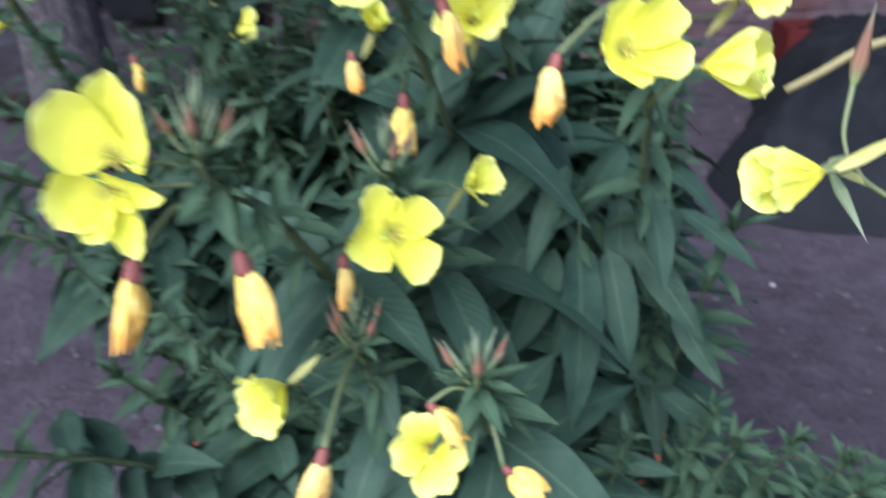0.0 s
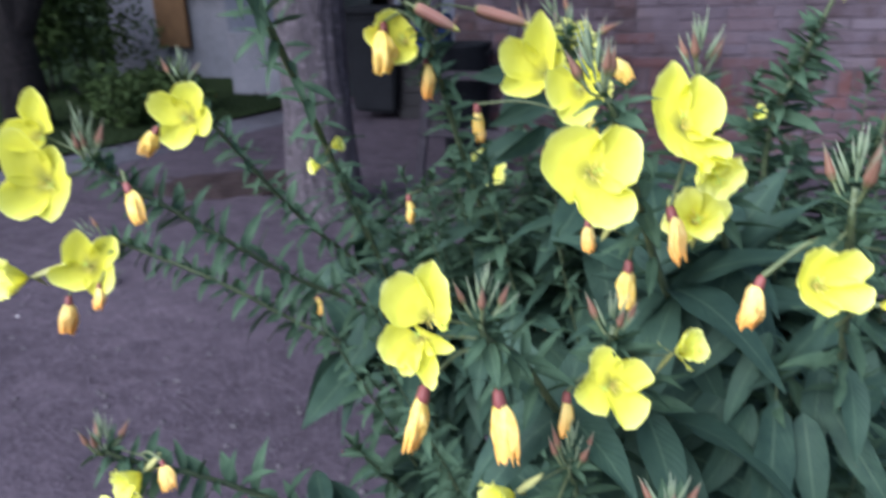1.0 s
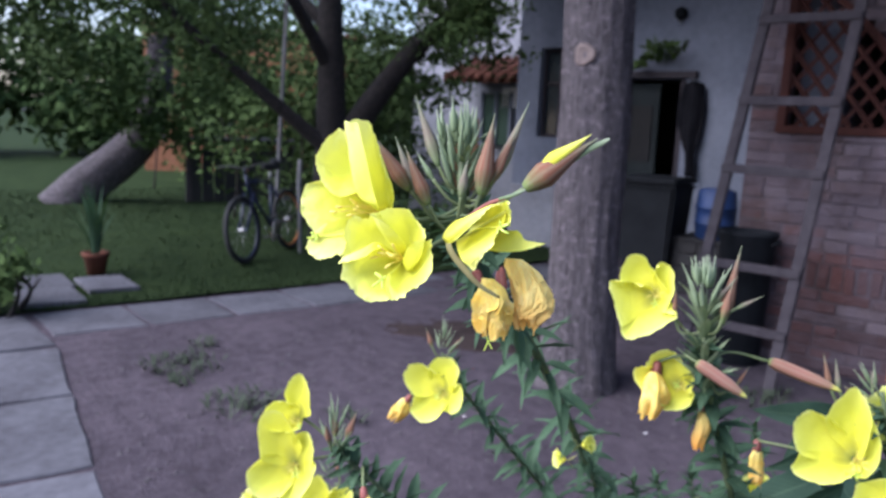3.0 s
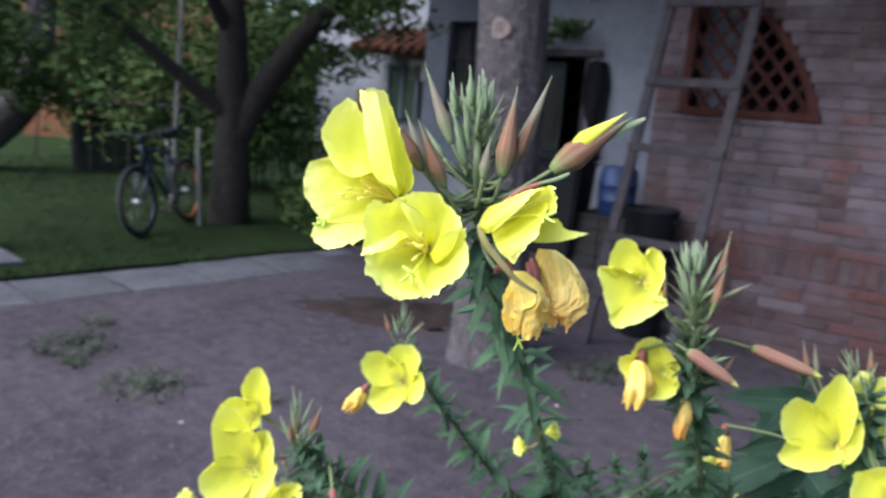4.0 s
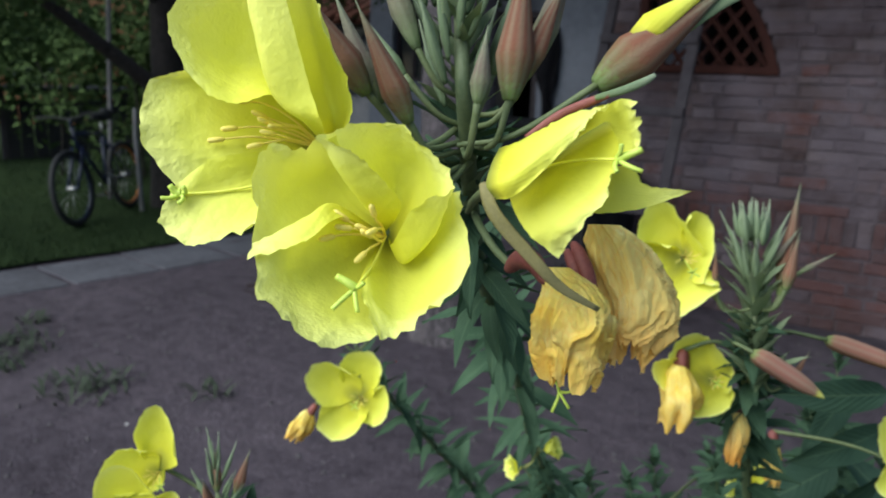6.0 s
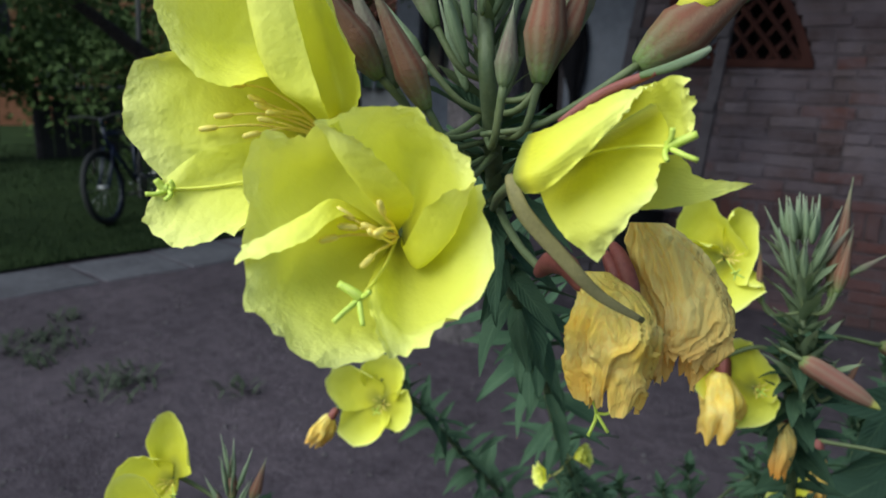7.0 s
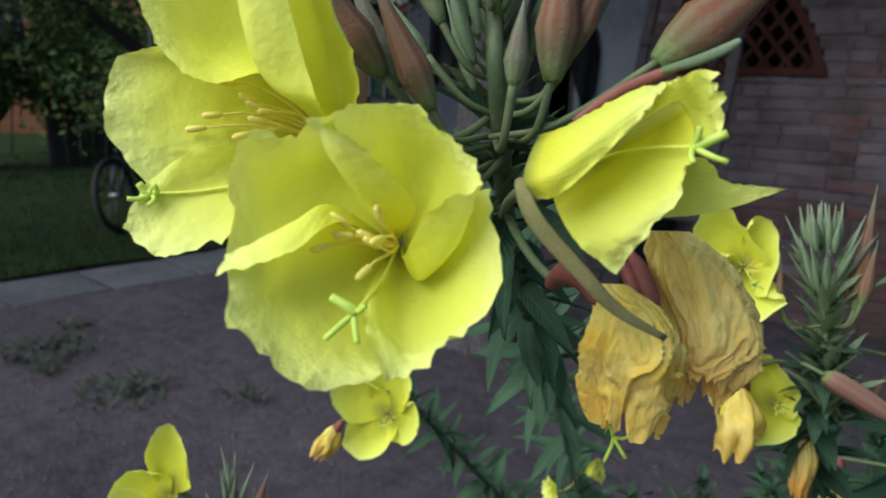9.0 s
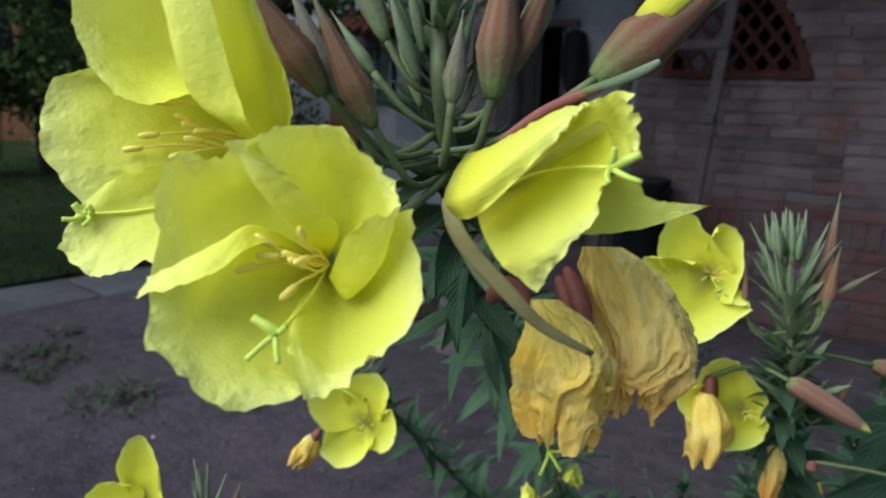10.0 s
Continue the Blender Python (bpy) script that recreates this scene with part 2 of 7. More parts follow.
WOOD_BROWN = rough_stuff("ochre_board", (0.11, 0.060, 0.024), (0.20, 0.11, 0.045), 6.0, 0.7, 0.4, 0.004)
TERRACOTTA = rough_stuff("terracotta", (0.062, 0.022, 0.015), (0.135, 0.050, 0.031), 10.0, 0.9, 0.5, 0.004, gloss=0.2)
ROOF = rough_stuff("old_roof_tile", (0.045, 0.018, 0.013), (0.10, 0.040, 0.027), 10.0, 0.9, 0.5, 0.004, gloss=0.15)
# Near-black that puts unlit interiors into colour; also on shed, step and door panels.
DARK = rough_stuff("near_black", (0.010, 0.010, 0.011), (0.022, 0.021, 0.022), 3.0, 0.9, 0.2)
PLASTIC = rough_stuff("dark_plastic", (0.006, 0.007, 0.009), (0.014, 0.016, 0.019), 5.0, 0.75, 0.15, gloss=0.12)
BLUE = rough_stuff("blue_plastic", (0.006, 0.020, 0.072), (0.010, 0.036, 0.125), 5.0, 0.6, 0.15)
RUBBER = rough_stuff("rubber", (0.012, 0.012, 0.013), (0.03, 0.03, 0.031), 20.0, 0.8, 0.3)
PAINT = rough_stuff("bicycle_paint", (0.008, 0.012, 0.035), (0.014, 0.020, 0.055), 10.0, 0.3, 0.05)
METAL = rough_stuff("dull_metal", (0.30, 0.30, 0.31), (0.5, 0.5, 0.5), 30.0, 0.4, 0.1, 0.01, 0.0, 1.0)
REFLECTOR = rough_stuff("orange_rim_tape", (0.40, 0.13, 0.03), (0.55, 0.2, 0.05), 30.0, 0.4, 0.1)
CROWN = rough_stuff("tree_leaves", (0.011, 0.025, 0.009), (0.092, 0.145, 0.044), 2.2, 0.8, 0.0, gloss=0.12)
WEED = rough_stuff("weed_leaves", (0.026, 0.036, 0.024), (0.058, 0.072, 0.048), 6.0, 0.8, 0.0, gloss=0.15)
CLOTH = rough_stuff("dark_cloth", (0.006, 0.006, 0.008), (0.017, 0.017, 0.021), 9.0, 0.95, 0.5, gloss=0.05)
PEBBLE = rough_stuff("clods", (0.035, 0.031, 0.034), (0.10, 0.09, 0.095), 25.0, 0.95, 0.5, 0.004)
STONE_WHITE = rough_stuff("pale_pebble", (0.5, 0.48, 0.46), (0.66, 0.64, 0.62), 30.0, 0.8, 0.3, 0.003)


def masonry(name, tones, cover=0.75):
    """Brick or mortar, both under the same smears of old plaster."""
    m, nt, b = material(name, 0.95)
    b.inputs["Specular IOR Level"].default_value = 0.15
    rnd = nt.nodes.new("ShaderNodeObjectInfo").outputs["Random"]
    isl = nt.nodes.new("ShaderNodeNewGeometry").outputs["Random Per Island"]
    pick = maths(nt, "FRACT", maths(nt, "ADD", rnd, isl), 0)
    pos = position(nt)
    col = ramp(nt, pick, tones)
    fine, big = noise_tex(nt, 60, 6, 0.7, pos), noise_tex(nt, 2.3, 5, 0.6, pos)
    smear = ramp(nt, maths(nt, "ADD", maths(nt, "MULTIPLY", big, 0.7), maths(nt, "MULTIPLY", noise_tex(nt, 11, 5, 0.6, pos), 0.3)), [(0.36, (0, 0, 0)), (0.56, (cover, cover, cover))])
    col = blend(nt, smear, col, (0.146, 0.124, 0.146))
    patch = ramp(nt, noise_tex(nt, 0.9, 4, 0.6, pos), [(0.38, (0.66, 0.62, 0.63)), (0.62, (1.14, 1.14, 1.16))])
    col = blend(nt, 1.0, col, patch, "MULTIPLY")
    col = blend(nt, maths(nt, "MULTIPLY", fine, 0.35), col, (0.06, 0.046, 0.045))
    nt.links.new(col, b.inputs["Base Color"])
    lumps = noise_tex(nt, 22, 4, 0.6, pos)
    bump(nt, b, maths(nt, "ADD", maths(nt, "MULTIPLY", lumps, 1.6), maths(nt, "MULTIPLY", fine, 0.5)), 0.8, 0.012)
    return m


LATTICE = rough_stuff("lattice_clay", (0.028, 0.011, 0.010), (0.060, 0.022, 0.017), 10.0, 0.9, 0.5, 0.004, gloss=0.15)
BRICK = masonry("brick", [(0.0, (0.040, 0.026, 0.026)), (0.25, (0.074, 0.049, 0.047)), (0.45, (0.120, 0.092, 0.094)), (0.56, (0.172, 0.142, 0.152)), (0.66, (0.090, 0.066, 0.068)), (0.86, (0.090, 0.052, 0.046)), (1.0, (0.118, 0.046, 0.036))])
BRICK_RED = masonry("brick_red", [(0.0, (0.050, 0.026, 0.025)), (0.5, (0.094, 0.046, 0.042)), (1.0, (0.122, 0.046, 0.037))], 0.45)
MORTAR = masonry("mortar", [(0.0, (0.066, 0.053, 0.053)), (1.0, (0.066, 0.053, 0.053))])


# ---- mesh tools ----


def mesh_data(name, verts, faces, mat, uvs=None, smooth=True):
    me = bpy.data.meshes.new(name)
    me.from_pydata([tuple(v) for v in verts], [], faces)
    if uvs is not None:
        layer = me.uv_layers.new(name="UVMap")
        idx = np.empty(len(me.loops), dtype=np.int32)
        me.loops.foreach_get("vertex_index", idx)
        layer.data.foreach_set("uv", np.asarray(uvs, dtype=np.float32)[idx].ravel())
    me.materials.append(mat)
    if smooth:
        me.polygons.foreach_set("use_smooth", [True] * len(me.polygons))
    me.update()
    return me


def put(name, me, parent=None, m=None, label=""):
    ob = new(name, me)
    if parent is not None:
        ob.parent = parent
    if m is not None:
        ob.matrix_basis = m
    return tagged(ob, label)


def part(name, bm, mat, parent=None, label="", smooth=False, m=None):
    me = bpy.data.meshes.new(name)
    bm.to_mesh(me)
    bm.free()
    me.materials.append(mat)
    if smooth:
        me.polygons.foreach_set("use_smooth", [True] * len(me.polygons))
    return put(name, me, parent, m, label)


def thing(name, label, category, place=None, group="", kind=""):
    ob = new(name)
    if place is not None:
        ob.matrix_basis = place
    return tagged(ob, label, category, group, kind)


def grid_faces(rows, cols, wrap=False):
    faces, last = [], cols if wrap else cols - 1
    for i in range(rows - 1):
        for j in range(last):
            k = (j + 1) % cols
            faces.append((i * cols + j, i * cols + k, (i + 1) * cols + k, (i + 1) * cols + j))
    return faces


def spline(points, steps=8):
    """A smooth line through the points."""
    p = [np.array(q, dtype=float) for q in points]
    p = [2 * p[0] - p[1]] + p + [2 * p[-1] - p[-2]]
    out = []
    for i in range(1, len(p) - 2):
        for k in range(steps):
            t = k / steps
            a, b, c, d = p[i - 1], p[i], p[i + 1], p[i + 2]
            out.append(0.5 * (2 * b + (c - a) * t + (2 * a - 5 * b + 4 * c - d) * t * t + (3 * b - a - 3 * c + d) * t ** 3))
    out.append(p[-2])
    return np.array(out)


def tube(points, radii, sides=8):
    """Verts, faces and uvs of a round bar along the points."""
    pts = np.asarray(points, dtype=float)
    rad = np.broadcast_to(np.asarray(radii, dtype=float), (len(pts),)) if np.ndim(radii) else np.full(len(pts), radii)
    tan = np.gradient(pts, axis=0)
    tan /= np.linalg.norm(tan, axis=1)[:, None] + 1e-12
    ref = np.array((0.31, 0.17, 0.93)) if abs(tan[0][2]) < 0.9 else np.array((0.97, 0.2, 0.1))
    verts, uvs = [], []
    for i, (p, t) in enumerate(zip(pts, tan)):
        a = np.cross(t, ref)
        a /= np.linalg.norm(a)
        ref = np.cross(a, t)
        for k in range(sides):
            w = 2 * math.pi * k / sides
            verts.append(p + rad[i] * (math.cos(w) * a + math.sin(w) * ref))
            uvs.append((k / sides, i / (len(pts) - 1)))
    faces = grid_faces(len(pts), sides, True)
    faces.append(tuple(reversed(range(sides))))
    faces.append(tuple(range(len(verts) - sides, len(verts))))
    return verts, faces, uvs


def join(*shapes):
    verts, faces, uvs = [], [], []
    for v, f, u in shapes:
        k = len(verts)
        verts += list(v)
        faces += [tuple(i + k for i in q) for q in f]
        uvs += list(u)
    return verts, faces, uvs


def bar(name, points, radii, mat, parent=None, sides=8, label="", m=None):
    v, f, u = tube(points, radii, sides)
    return put(name, mesh_data(name, v, f, mat, u), parent, m, label)


def box_bm(sx, sy, sz, bevel=0.0, at=(0, 0, 0), bm=None):
    bm = bm or bmesh.new()
    g = bmesh.ops.create_cube(bm, size=1, matrix=Matrix.Translation(at) @ Matrix.Diagonal((sx, sy, sz, 1)))
    if bevel:
        edges = list({e for v in g["verts"] for e in v.link_edges})
        bmesh.ops.bevel(bm, geom=edges, offset=bevel, segments=2, affect="EDGES")
    return bm


def lathe(profile, sides=16, wob=None):
    """Verts, faces, uvs of a turned shape from (radius, height) pairs."""
    verts, uvs = [], []
    for i, (r, z) in enumerate(profile):
        for k in range(sides):
            a = 2 * math.pi * k / sides
            q = r * (wob(a, i / (len(profile) - 1)) if wob else 1)
            verts.append((q * math.cos(a), q * math.sin(a), z))
            uvs.append((k / sides, i / (len(profile) - 1)))
    faces = grid_faces(len(profile), sides, True)
    faces.append(tuple(reversed(range(sides))))
    faces.append(tuple(range(len(verts) - sides, len(verts))))
    return verts, faces, uvs


def facing(pos, axis, spin=0.0, size=1.0):
    """A pose whose z axis points along axis."""
    q = Vector(axis).to_track_quat("Z", "Y")
    return Matrix.LocRotScale(Vector(pos), q, None) @ pose(0, 0, 0, 0, 0, spin) @ Matrix.Diagonal((size, size, size, 1))

# ---- ground ----
WALL = pose(-1.4, 4.98, 0, 0, 0, 7.01)


def ground_height(x, y):
    return 0.012 * (noise.noise((x * 0.9, y * 0.9, 0.3)) + 0.5 * noise.noise((x * 3.1, y * 3.1, 2.0)))


def ground_sheet():
    near = np.concatenate([-np.geomspace(300, 14, 10), np.linspace(-12, 5, 120), np.geomspace(7, 300, 10)])
    far = np.concatenate([-np.geomspace(300, 4, 10), np.linspace(-2, 8, 80), np.geomspace(9.5, 300, 10)])
    verts = [(x, y, ground_height(x, y) if abs(x) < 14 and abs(y) < 10 else 0.0) for x in near for y in far]
    ob = put("ground", mesh_data("ground", verts, grid_faces(len(near), len(far)), SOIL))
    return tagged(ob, "bare trodden purplish-brown garden soil", "ground", kind="structure")


ground_sheet()


def lawn():
    verts, rows, cols = [], 40, 90
    for i in range(rows):
        for j in range(cols):
            t = j / (cols - 1) * 2 - 1
            y = 1 + 8 * t + 50 * t ** 5
            edge = -5.72 + 0.10 * (y - 1.8) + 0.05 * noise.noise((0, y * 1.7, 5))
            x = edge - 160 * (i / (rows - 1)) ** 3
            verts.append((x, y, 0.022 + 0.02 * noise.noise((x * 0.6, y * 0.6, 9)) * min(1, i / 3)))
    ob = put("lawn", mesh_data("lawn", verts, grid_faces(rows, cols), LAWN))
    tagged(ob, "short dark green lawn in evening shade", "lawn", kind="structure")
    rnd = random.Random(4)
    v, f = [], []
    for _ in range(26000):
        d = rnd.random() ** 1.6 * 8.5
        y = rnd.uniform(-1.5, 7.0)
        x = -5.72 + 0.10 * (y - 1.8) - d + 0.05 * noise.noise((0, y * 1.7, 5))
        a, h = rnd.uniform(0, 6.28), rnd.uniform(0.02, 0.055)
        w = 0.004 + 0.0008 * d
        k = len(v)
        lx, ly = rnd.uniform(-0.02, 0.02), rnd.uniform(-0.02, 0.02)
        v += [(x - w * math.cos(a), y - w * math.sin(a), 0.015), (x + w * math.cos(a), y + w * math.sin(a), 0.015), (x + lx, y + ly, 0.02 + h)]
        f.append((k, k + 1, k + 2))
    g = put("grass", mesh_data("grass", v, f, GRASS, smooth=False))
    tagged(g, "short mown grass blades on the lawn", "grass", kind="stuff")


lawn()


def slab(parent, corners, z, thick=0.05):
    """One paving slab with broken edges and a rounded top."""
    bm = bmesh.new()
    c = np.mean(corners, axis=0)
    ring = []
    for i in range(len(corners)):
        a, b = np.array(corners[i]), np.array(corners[(i + 1) % len(corners)])
        for k in range(9):
            p = a + (b - a) * k / 9
            p = p + (c - p) * (0.035 + 0.030 * noise.noise((p[0] * 6, p[1] * 6, 1)) + 0.045 * noise.noise((p[0] * 2.1, p[1] * 2.1, 5)))
            ring.append(p)
    rings = [[(p[0], p[1], z - thick) for p in ring], [(p[0], p[1], z - 0.008) for p in ring], [(*(p + (c - p) * 0.02), z + 0.003 * noise.noise((p[0] * 3, p[1] * 3, 4))) for p in ring]]
    vs = [[bm.verts.new(q) for q in r] for r in rings]
    n = len(ring)
    for lo, hi in zip(vs, vs[1:]):
        for i in range(n):
            bm.faces.new((lo[i], lo[(i + 1) % n], hi[(i + 1) % n], hi[i]))
    bm.faces.new(vs[-1])
    part("slab", bm, SLAB, parent, m=None)


path = thing("path", "garden path of worn grey concrete slabs set in soil", "path", kind="structure")
rnd_path = random.Random(8)
for i in range(9):  # the stretch that crosses below the lawn
    y0, y1 = 1.22 + i * 0.62, 1.22 + (i + 1) * 0.62 - 0.012
    e0, e1 = -5.05 + 0.105 * (y0 - 1.8), -5.05 + 0.105 * (y1 - 1.8)
    w = 0.66 + rnd_path.uniform(-0.04, 0.04)
    slab(path, [(e0, y0), (e1, y1), (e1 - w, y1 + 0.02), (e0 - w, y0 + 0.02)], 0.005 + rnd_path.uniform(-0.003, 0.005))
for i in range(6):  # the stretch that comes towards the plant
    x0, x1 = -4.86 + i * 0.90, -4.86 + (i + 1) * 0.90 - 0.014
    e0, e1 = 1.21 - 0.187 * (x0 + 4.86), 1.21 - 0.187 * (x1 + 4.86)
    slab(path, [(x0, e0), (x0 - 0.12, e0 - 0.72), (x1 - 0.12, e1 - 0.72), (x1, e1)], 0.011 + rnd_path.uniform(-0.003, 0.006))
slab(path, [(-4.88, 1.21), (-4.98, 0.5), (-5.75, 0.55), (-5.74, 1.2)], 0.014)
for cx, cy, s in ((-6.15, 1.45, 0.34), (-6.35, 1.95, 0.30), (-6.62, 1.55, 0.28)):  # loose stones in the lawn
    slab(path, [(cx - s, cy - s * 0.6), (cx + s * 0.8, cy - s * 0.7), (cx + s, cy + s * 0.6), (cx - s * 0.9, cy + s * 0.7)], 0.05)


def clods():
    rnd = random.Random(12)
    v, f = [], []
    base = [(1, 0, 0), (0, 1, 0), (-1, 0, 0), (0, -1, 0), (0, 0, 1), (0, 0, -1)]
    tri = [(0, 1, 4), (1, 2, 4), (2, 3, 4), (3, 0, 4), (1, 0, 5), (2, 1, 5), (3, 2, 5), (0, 3, 5)]
    for _ in range(3800):
        x, y = rnd.uniform(-5.0, 2.0), rnd.uniform(0.9, 5.0)
        s = 0.003 + 0.012 * rnd.random() ** 4
        k = len(v)
        for b in base:
            v.append((x + b[0] * s * rnd.uniform(0.6, 1.3), y + b[1] * s * rnd.uniform(0.6, 1.3), ground_height(x, y) + 0.3 * s + b[2] * s * 0.6))
        f += [(a + k, b + k, c + k) for a, b, c in tri]
    ob = put("soil_clods", mesh_data("soil_clods", v, f, PEBBLE, smooth=False))
    tagged(ob, "small clods and grit lying on the soil", "gravel", kind="stuff")


clods()


def pebble(x, y, s):
    bm = bmesh.new()
    bmesh.ops.create_icosphere(bm, subdivisions=2, radius=s)
    for v in bm.verts:
        v.co = v.co * (1 + 0.3 * noise.noise(v.co * 60)) * 1.0
        v.co.z *= 0.6
    ob = part("pebble", bm, STONE_WHITE, None, smooth=True, m=pose(x, y, ground_height(x, y) + s * 0.4))
    tagged(ob, "pale pebble lying on the soil", "stone", "pebbles on the soil")


for x, y, s in ((-2.6, 2.52, 0.008), (-1.9, 3.1, 0.008), (0.66, 2.2, 0.007), (-2.9, 1.6, 0.007)):
    pebble(x, y, s)


def dirt_mound():
    v, n = [], 60
    for i in range(n):
        for j in range(n):
            a, b = i / (n - 1) * 2 - 1, j / (n - 1) * 2 - 1
            x, y = a * 0.75, b * 0.36
            r = (a * a + b * b) * (1.25 + 0.75 * noise.noise((a * 2.4, b * 2.4, 3)) + 0.5 * noise.noise((a * 7, b * 7, 6)))
            h = max(0, 1 - r) * 0.035 * (1.2 + noise.noise((x * 7, y * 7, 0)))
            v.append((x, y, h + 0.006 if r < 1 else -0.012))
    ob = put("dirt_mound", mesh_data("dirt_mound", v, grid_faces(n, n), rough_stuff("damp_soil", (0.020, 0.014, 0.014), (0.050, 0.036, 0.034), 8.0, 0.95, 0.9, 0.02, gloss=0.15)), None, pose(-3.55, 3.65, 0, 0, 0, 38))
    tagged(ob, "low heap of dark damp soil by the tree", "soil")


dirt_mound()


def tuft(x, y, r, n, seed, h=0.12, name="weed", label="small dark green weed tuft growing in the bare soil"):
    rnd = random.Random(seed)
    v, f = [], []
    for _ in range(n):
        a, d = rnd.uniform(0, 6.28), r * rnd.random() ** 0.7
        px, py = d * math.cos(a), d * math.sin(a)
        ln, w, t = h * rnd.uniform(0.5, 1.0), rnd.uniform(0.004, 0.010), rnd.uniform(0, 6.28)
        k = len(v)
        ox, oy = math.cos(t), math.sin(t)
        for s, ww in ((0, 0.5), (0.5, 1.0), (1, 0.05)):
            qx, qy, qz = px + ox * ln * s * 0.8, py + oy * ln * s * 0.8, ln * (s * 0.9 - 0.45 * s * s)
            v += [(qx - oy * w * ww, qy + ox * w * ww, qz), (qx + oy * w * ww, qy - ox * w * ww, qz)]
        f += [(k, k + 1, k + 3, k + 2), (k + 2, k + 3, k + 5, k + 4)]
    ob = put(name, mesh_data(name, v, f, WEED), None, pose(x, y, ground_height(x, y)))
    tagged(ob, label, "weed", "weeds in the soil", "stuff")


for i, (x, y, r, n) in enumerate(((-4.15, 1.68, 0.24, 120), (-3.35, 1.66, 0.22, 90), (-3.9, 1.55, 0.12, 40), (-2.0, 3.75, 0.25, 120), (-1.7, 4.1, 0.22, 90), (-4.45, 1.95, 0.10, 30), (-2.9, 2.0, 0.10, 25))):
    tuft(x, y, r, n, 30 + i)

# ---- brick wall ----
U0, U1, HEIGHT, COURSE = -1.03, 5.0, 3.0, 0.076
ARCH_L, ARCH_Z = -0.856, 1.512


def arch_right(z):
    d = z - ARCH_Z
    return 0.02 - 0.223 * d - 0.564 * d * d


wall = thing("wall_brick", "old weathered brick wall with smeared mortar and soldier course", "wall", WALL, kind="structure")
wall_rows = []
z = 0.0
while z < HEIGHT:
    soldier = 0.53 < z + 0.01 < 0.60
    h = 0.168 if soldier else COURSE
    if z + 0.01 < ARCH_Z < z + h:
        h = ARCH_Z - z
    zc = z + h / 2
    spans = [(U0, U1)]
    if z + h > ARCH_Z + 0.01 and arch_right(zc) > ARCH_L + 0.02:
        spans = [(U0, ARCH_L), (arch_right(zc), U1)]
    wall_rows.append((z, h, soldier, spans))
    z += h


def wall_backing():
    bm = bmesh.new()
    for z, h, soldier, spans in wall_rows:
        for a, b in spans:
            box_bm(b - a, 0.28, h, 0, ((a + b) / 2, 0.145, z + h / 2), bm)
    part("mortar_core", bm, MORTAR, wall, "grey-brown mortar")


wall_backing()


def lattice():
    """Terracotta screen in the arched opening."""
    grate = thing("lattice_screen", "terracotta lattice screen in an arched wall opening", "lattice", WALL)
    zs = np.linspace(ARCH_Z, 2.56, 16)
    edge = [(arch_right(z), z) for z in zs]
    fw, d0, d1 = 0.055, -0.012, 0.06
    inner = [(max(arch_right(z) - fw, ARCH_L + fw), z) for z in zs]
    inner[0] = (inner[0][0], ARCH_Z)

    def strip(name, outer, inn):
        v = []
        for (a, b), (c, d) in zip(outer, inn):
            v += [(a, d0, b), (c, d0, d), (c, d1, d), (a, d1, b)]
        put(name, mesh_data(name, v, grid_faces(len(outer), 4, True), LATTICE, smooth=False), grate)

    strip("side_frame", edge, inner)
    part("side_frame", box_bm(fw, 0.072, 1.0, 0.004, (ARCH_L + fw / 2, 0.024, ARCH_Z + 0.5)), LATTICE, grate)
    part("sill", box_bm(0.876, 0.085, 0.05, 0.005, (ARCH_L + 0.438, 0.02, ARCH_Z + 0.025)), LATTICE, grate)
    pitch = 0.125
    for sign in (1, -1):
        for k in range(-14, 16):
            pts = []
            for s in np.linspace(-1.6, 1.6, 161):
                u = -0.4 + k * pitch + s * 0.62
                zz = 2.0 + sign * s * 0.78
                if ARCH_L + 0.04 < u < arch_right(zz) - 0.04 and ARCH_Z + 0.04 < zz < 2.5:
                    pts.append((u, 0.024 + 0.008 * sign, zz))
            if len(pts) > 2:
                v, f, uv = tube([pts[0], pts[-1]], 0.016, 4)
                put("lattice_bar", mesh_data("lattice_bar", v, f, LATTICE, smooth=False), grate)
    # Backing box added behind the bars, the dark of the openings in its colour.
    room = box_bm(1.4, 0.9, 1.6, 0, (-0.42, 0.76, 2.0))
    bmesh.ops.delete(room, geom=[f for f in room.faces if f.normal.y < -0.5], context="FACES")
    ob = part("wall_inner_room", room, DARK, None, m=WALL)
    tagged(ob, "near-black backing box painted as an unlit room behind the lattice", "wall", kind="structure")


lattice()

# ---- limewashed house behind ----
house = thing("house", "limewashed white house with dark doorway and window", "house", pose(-4.75, 7.25, 0, 0, 0, 7.01))


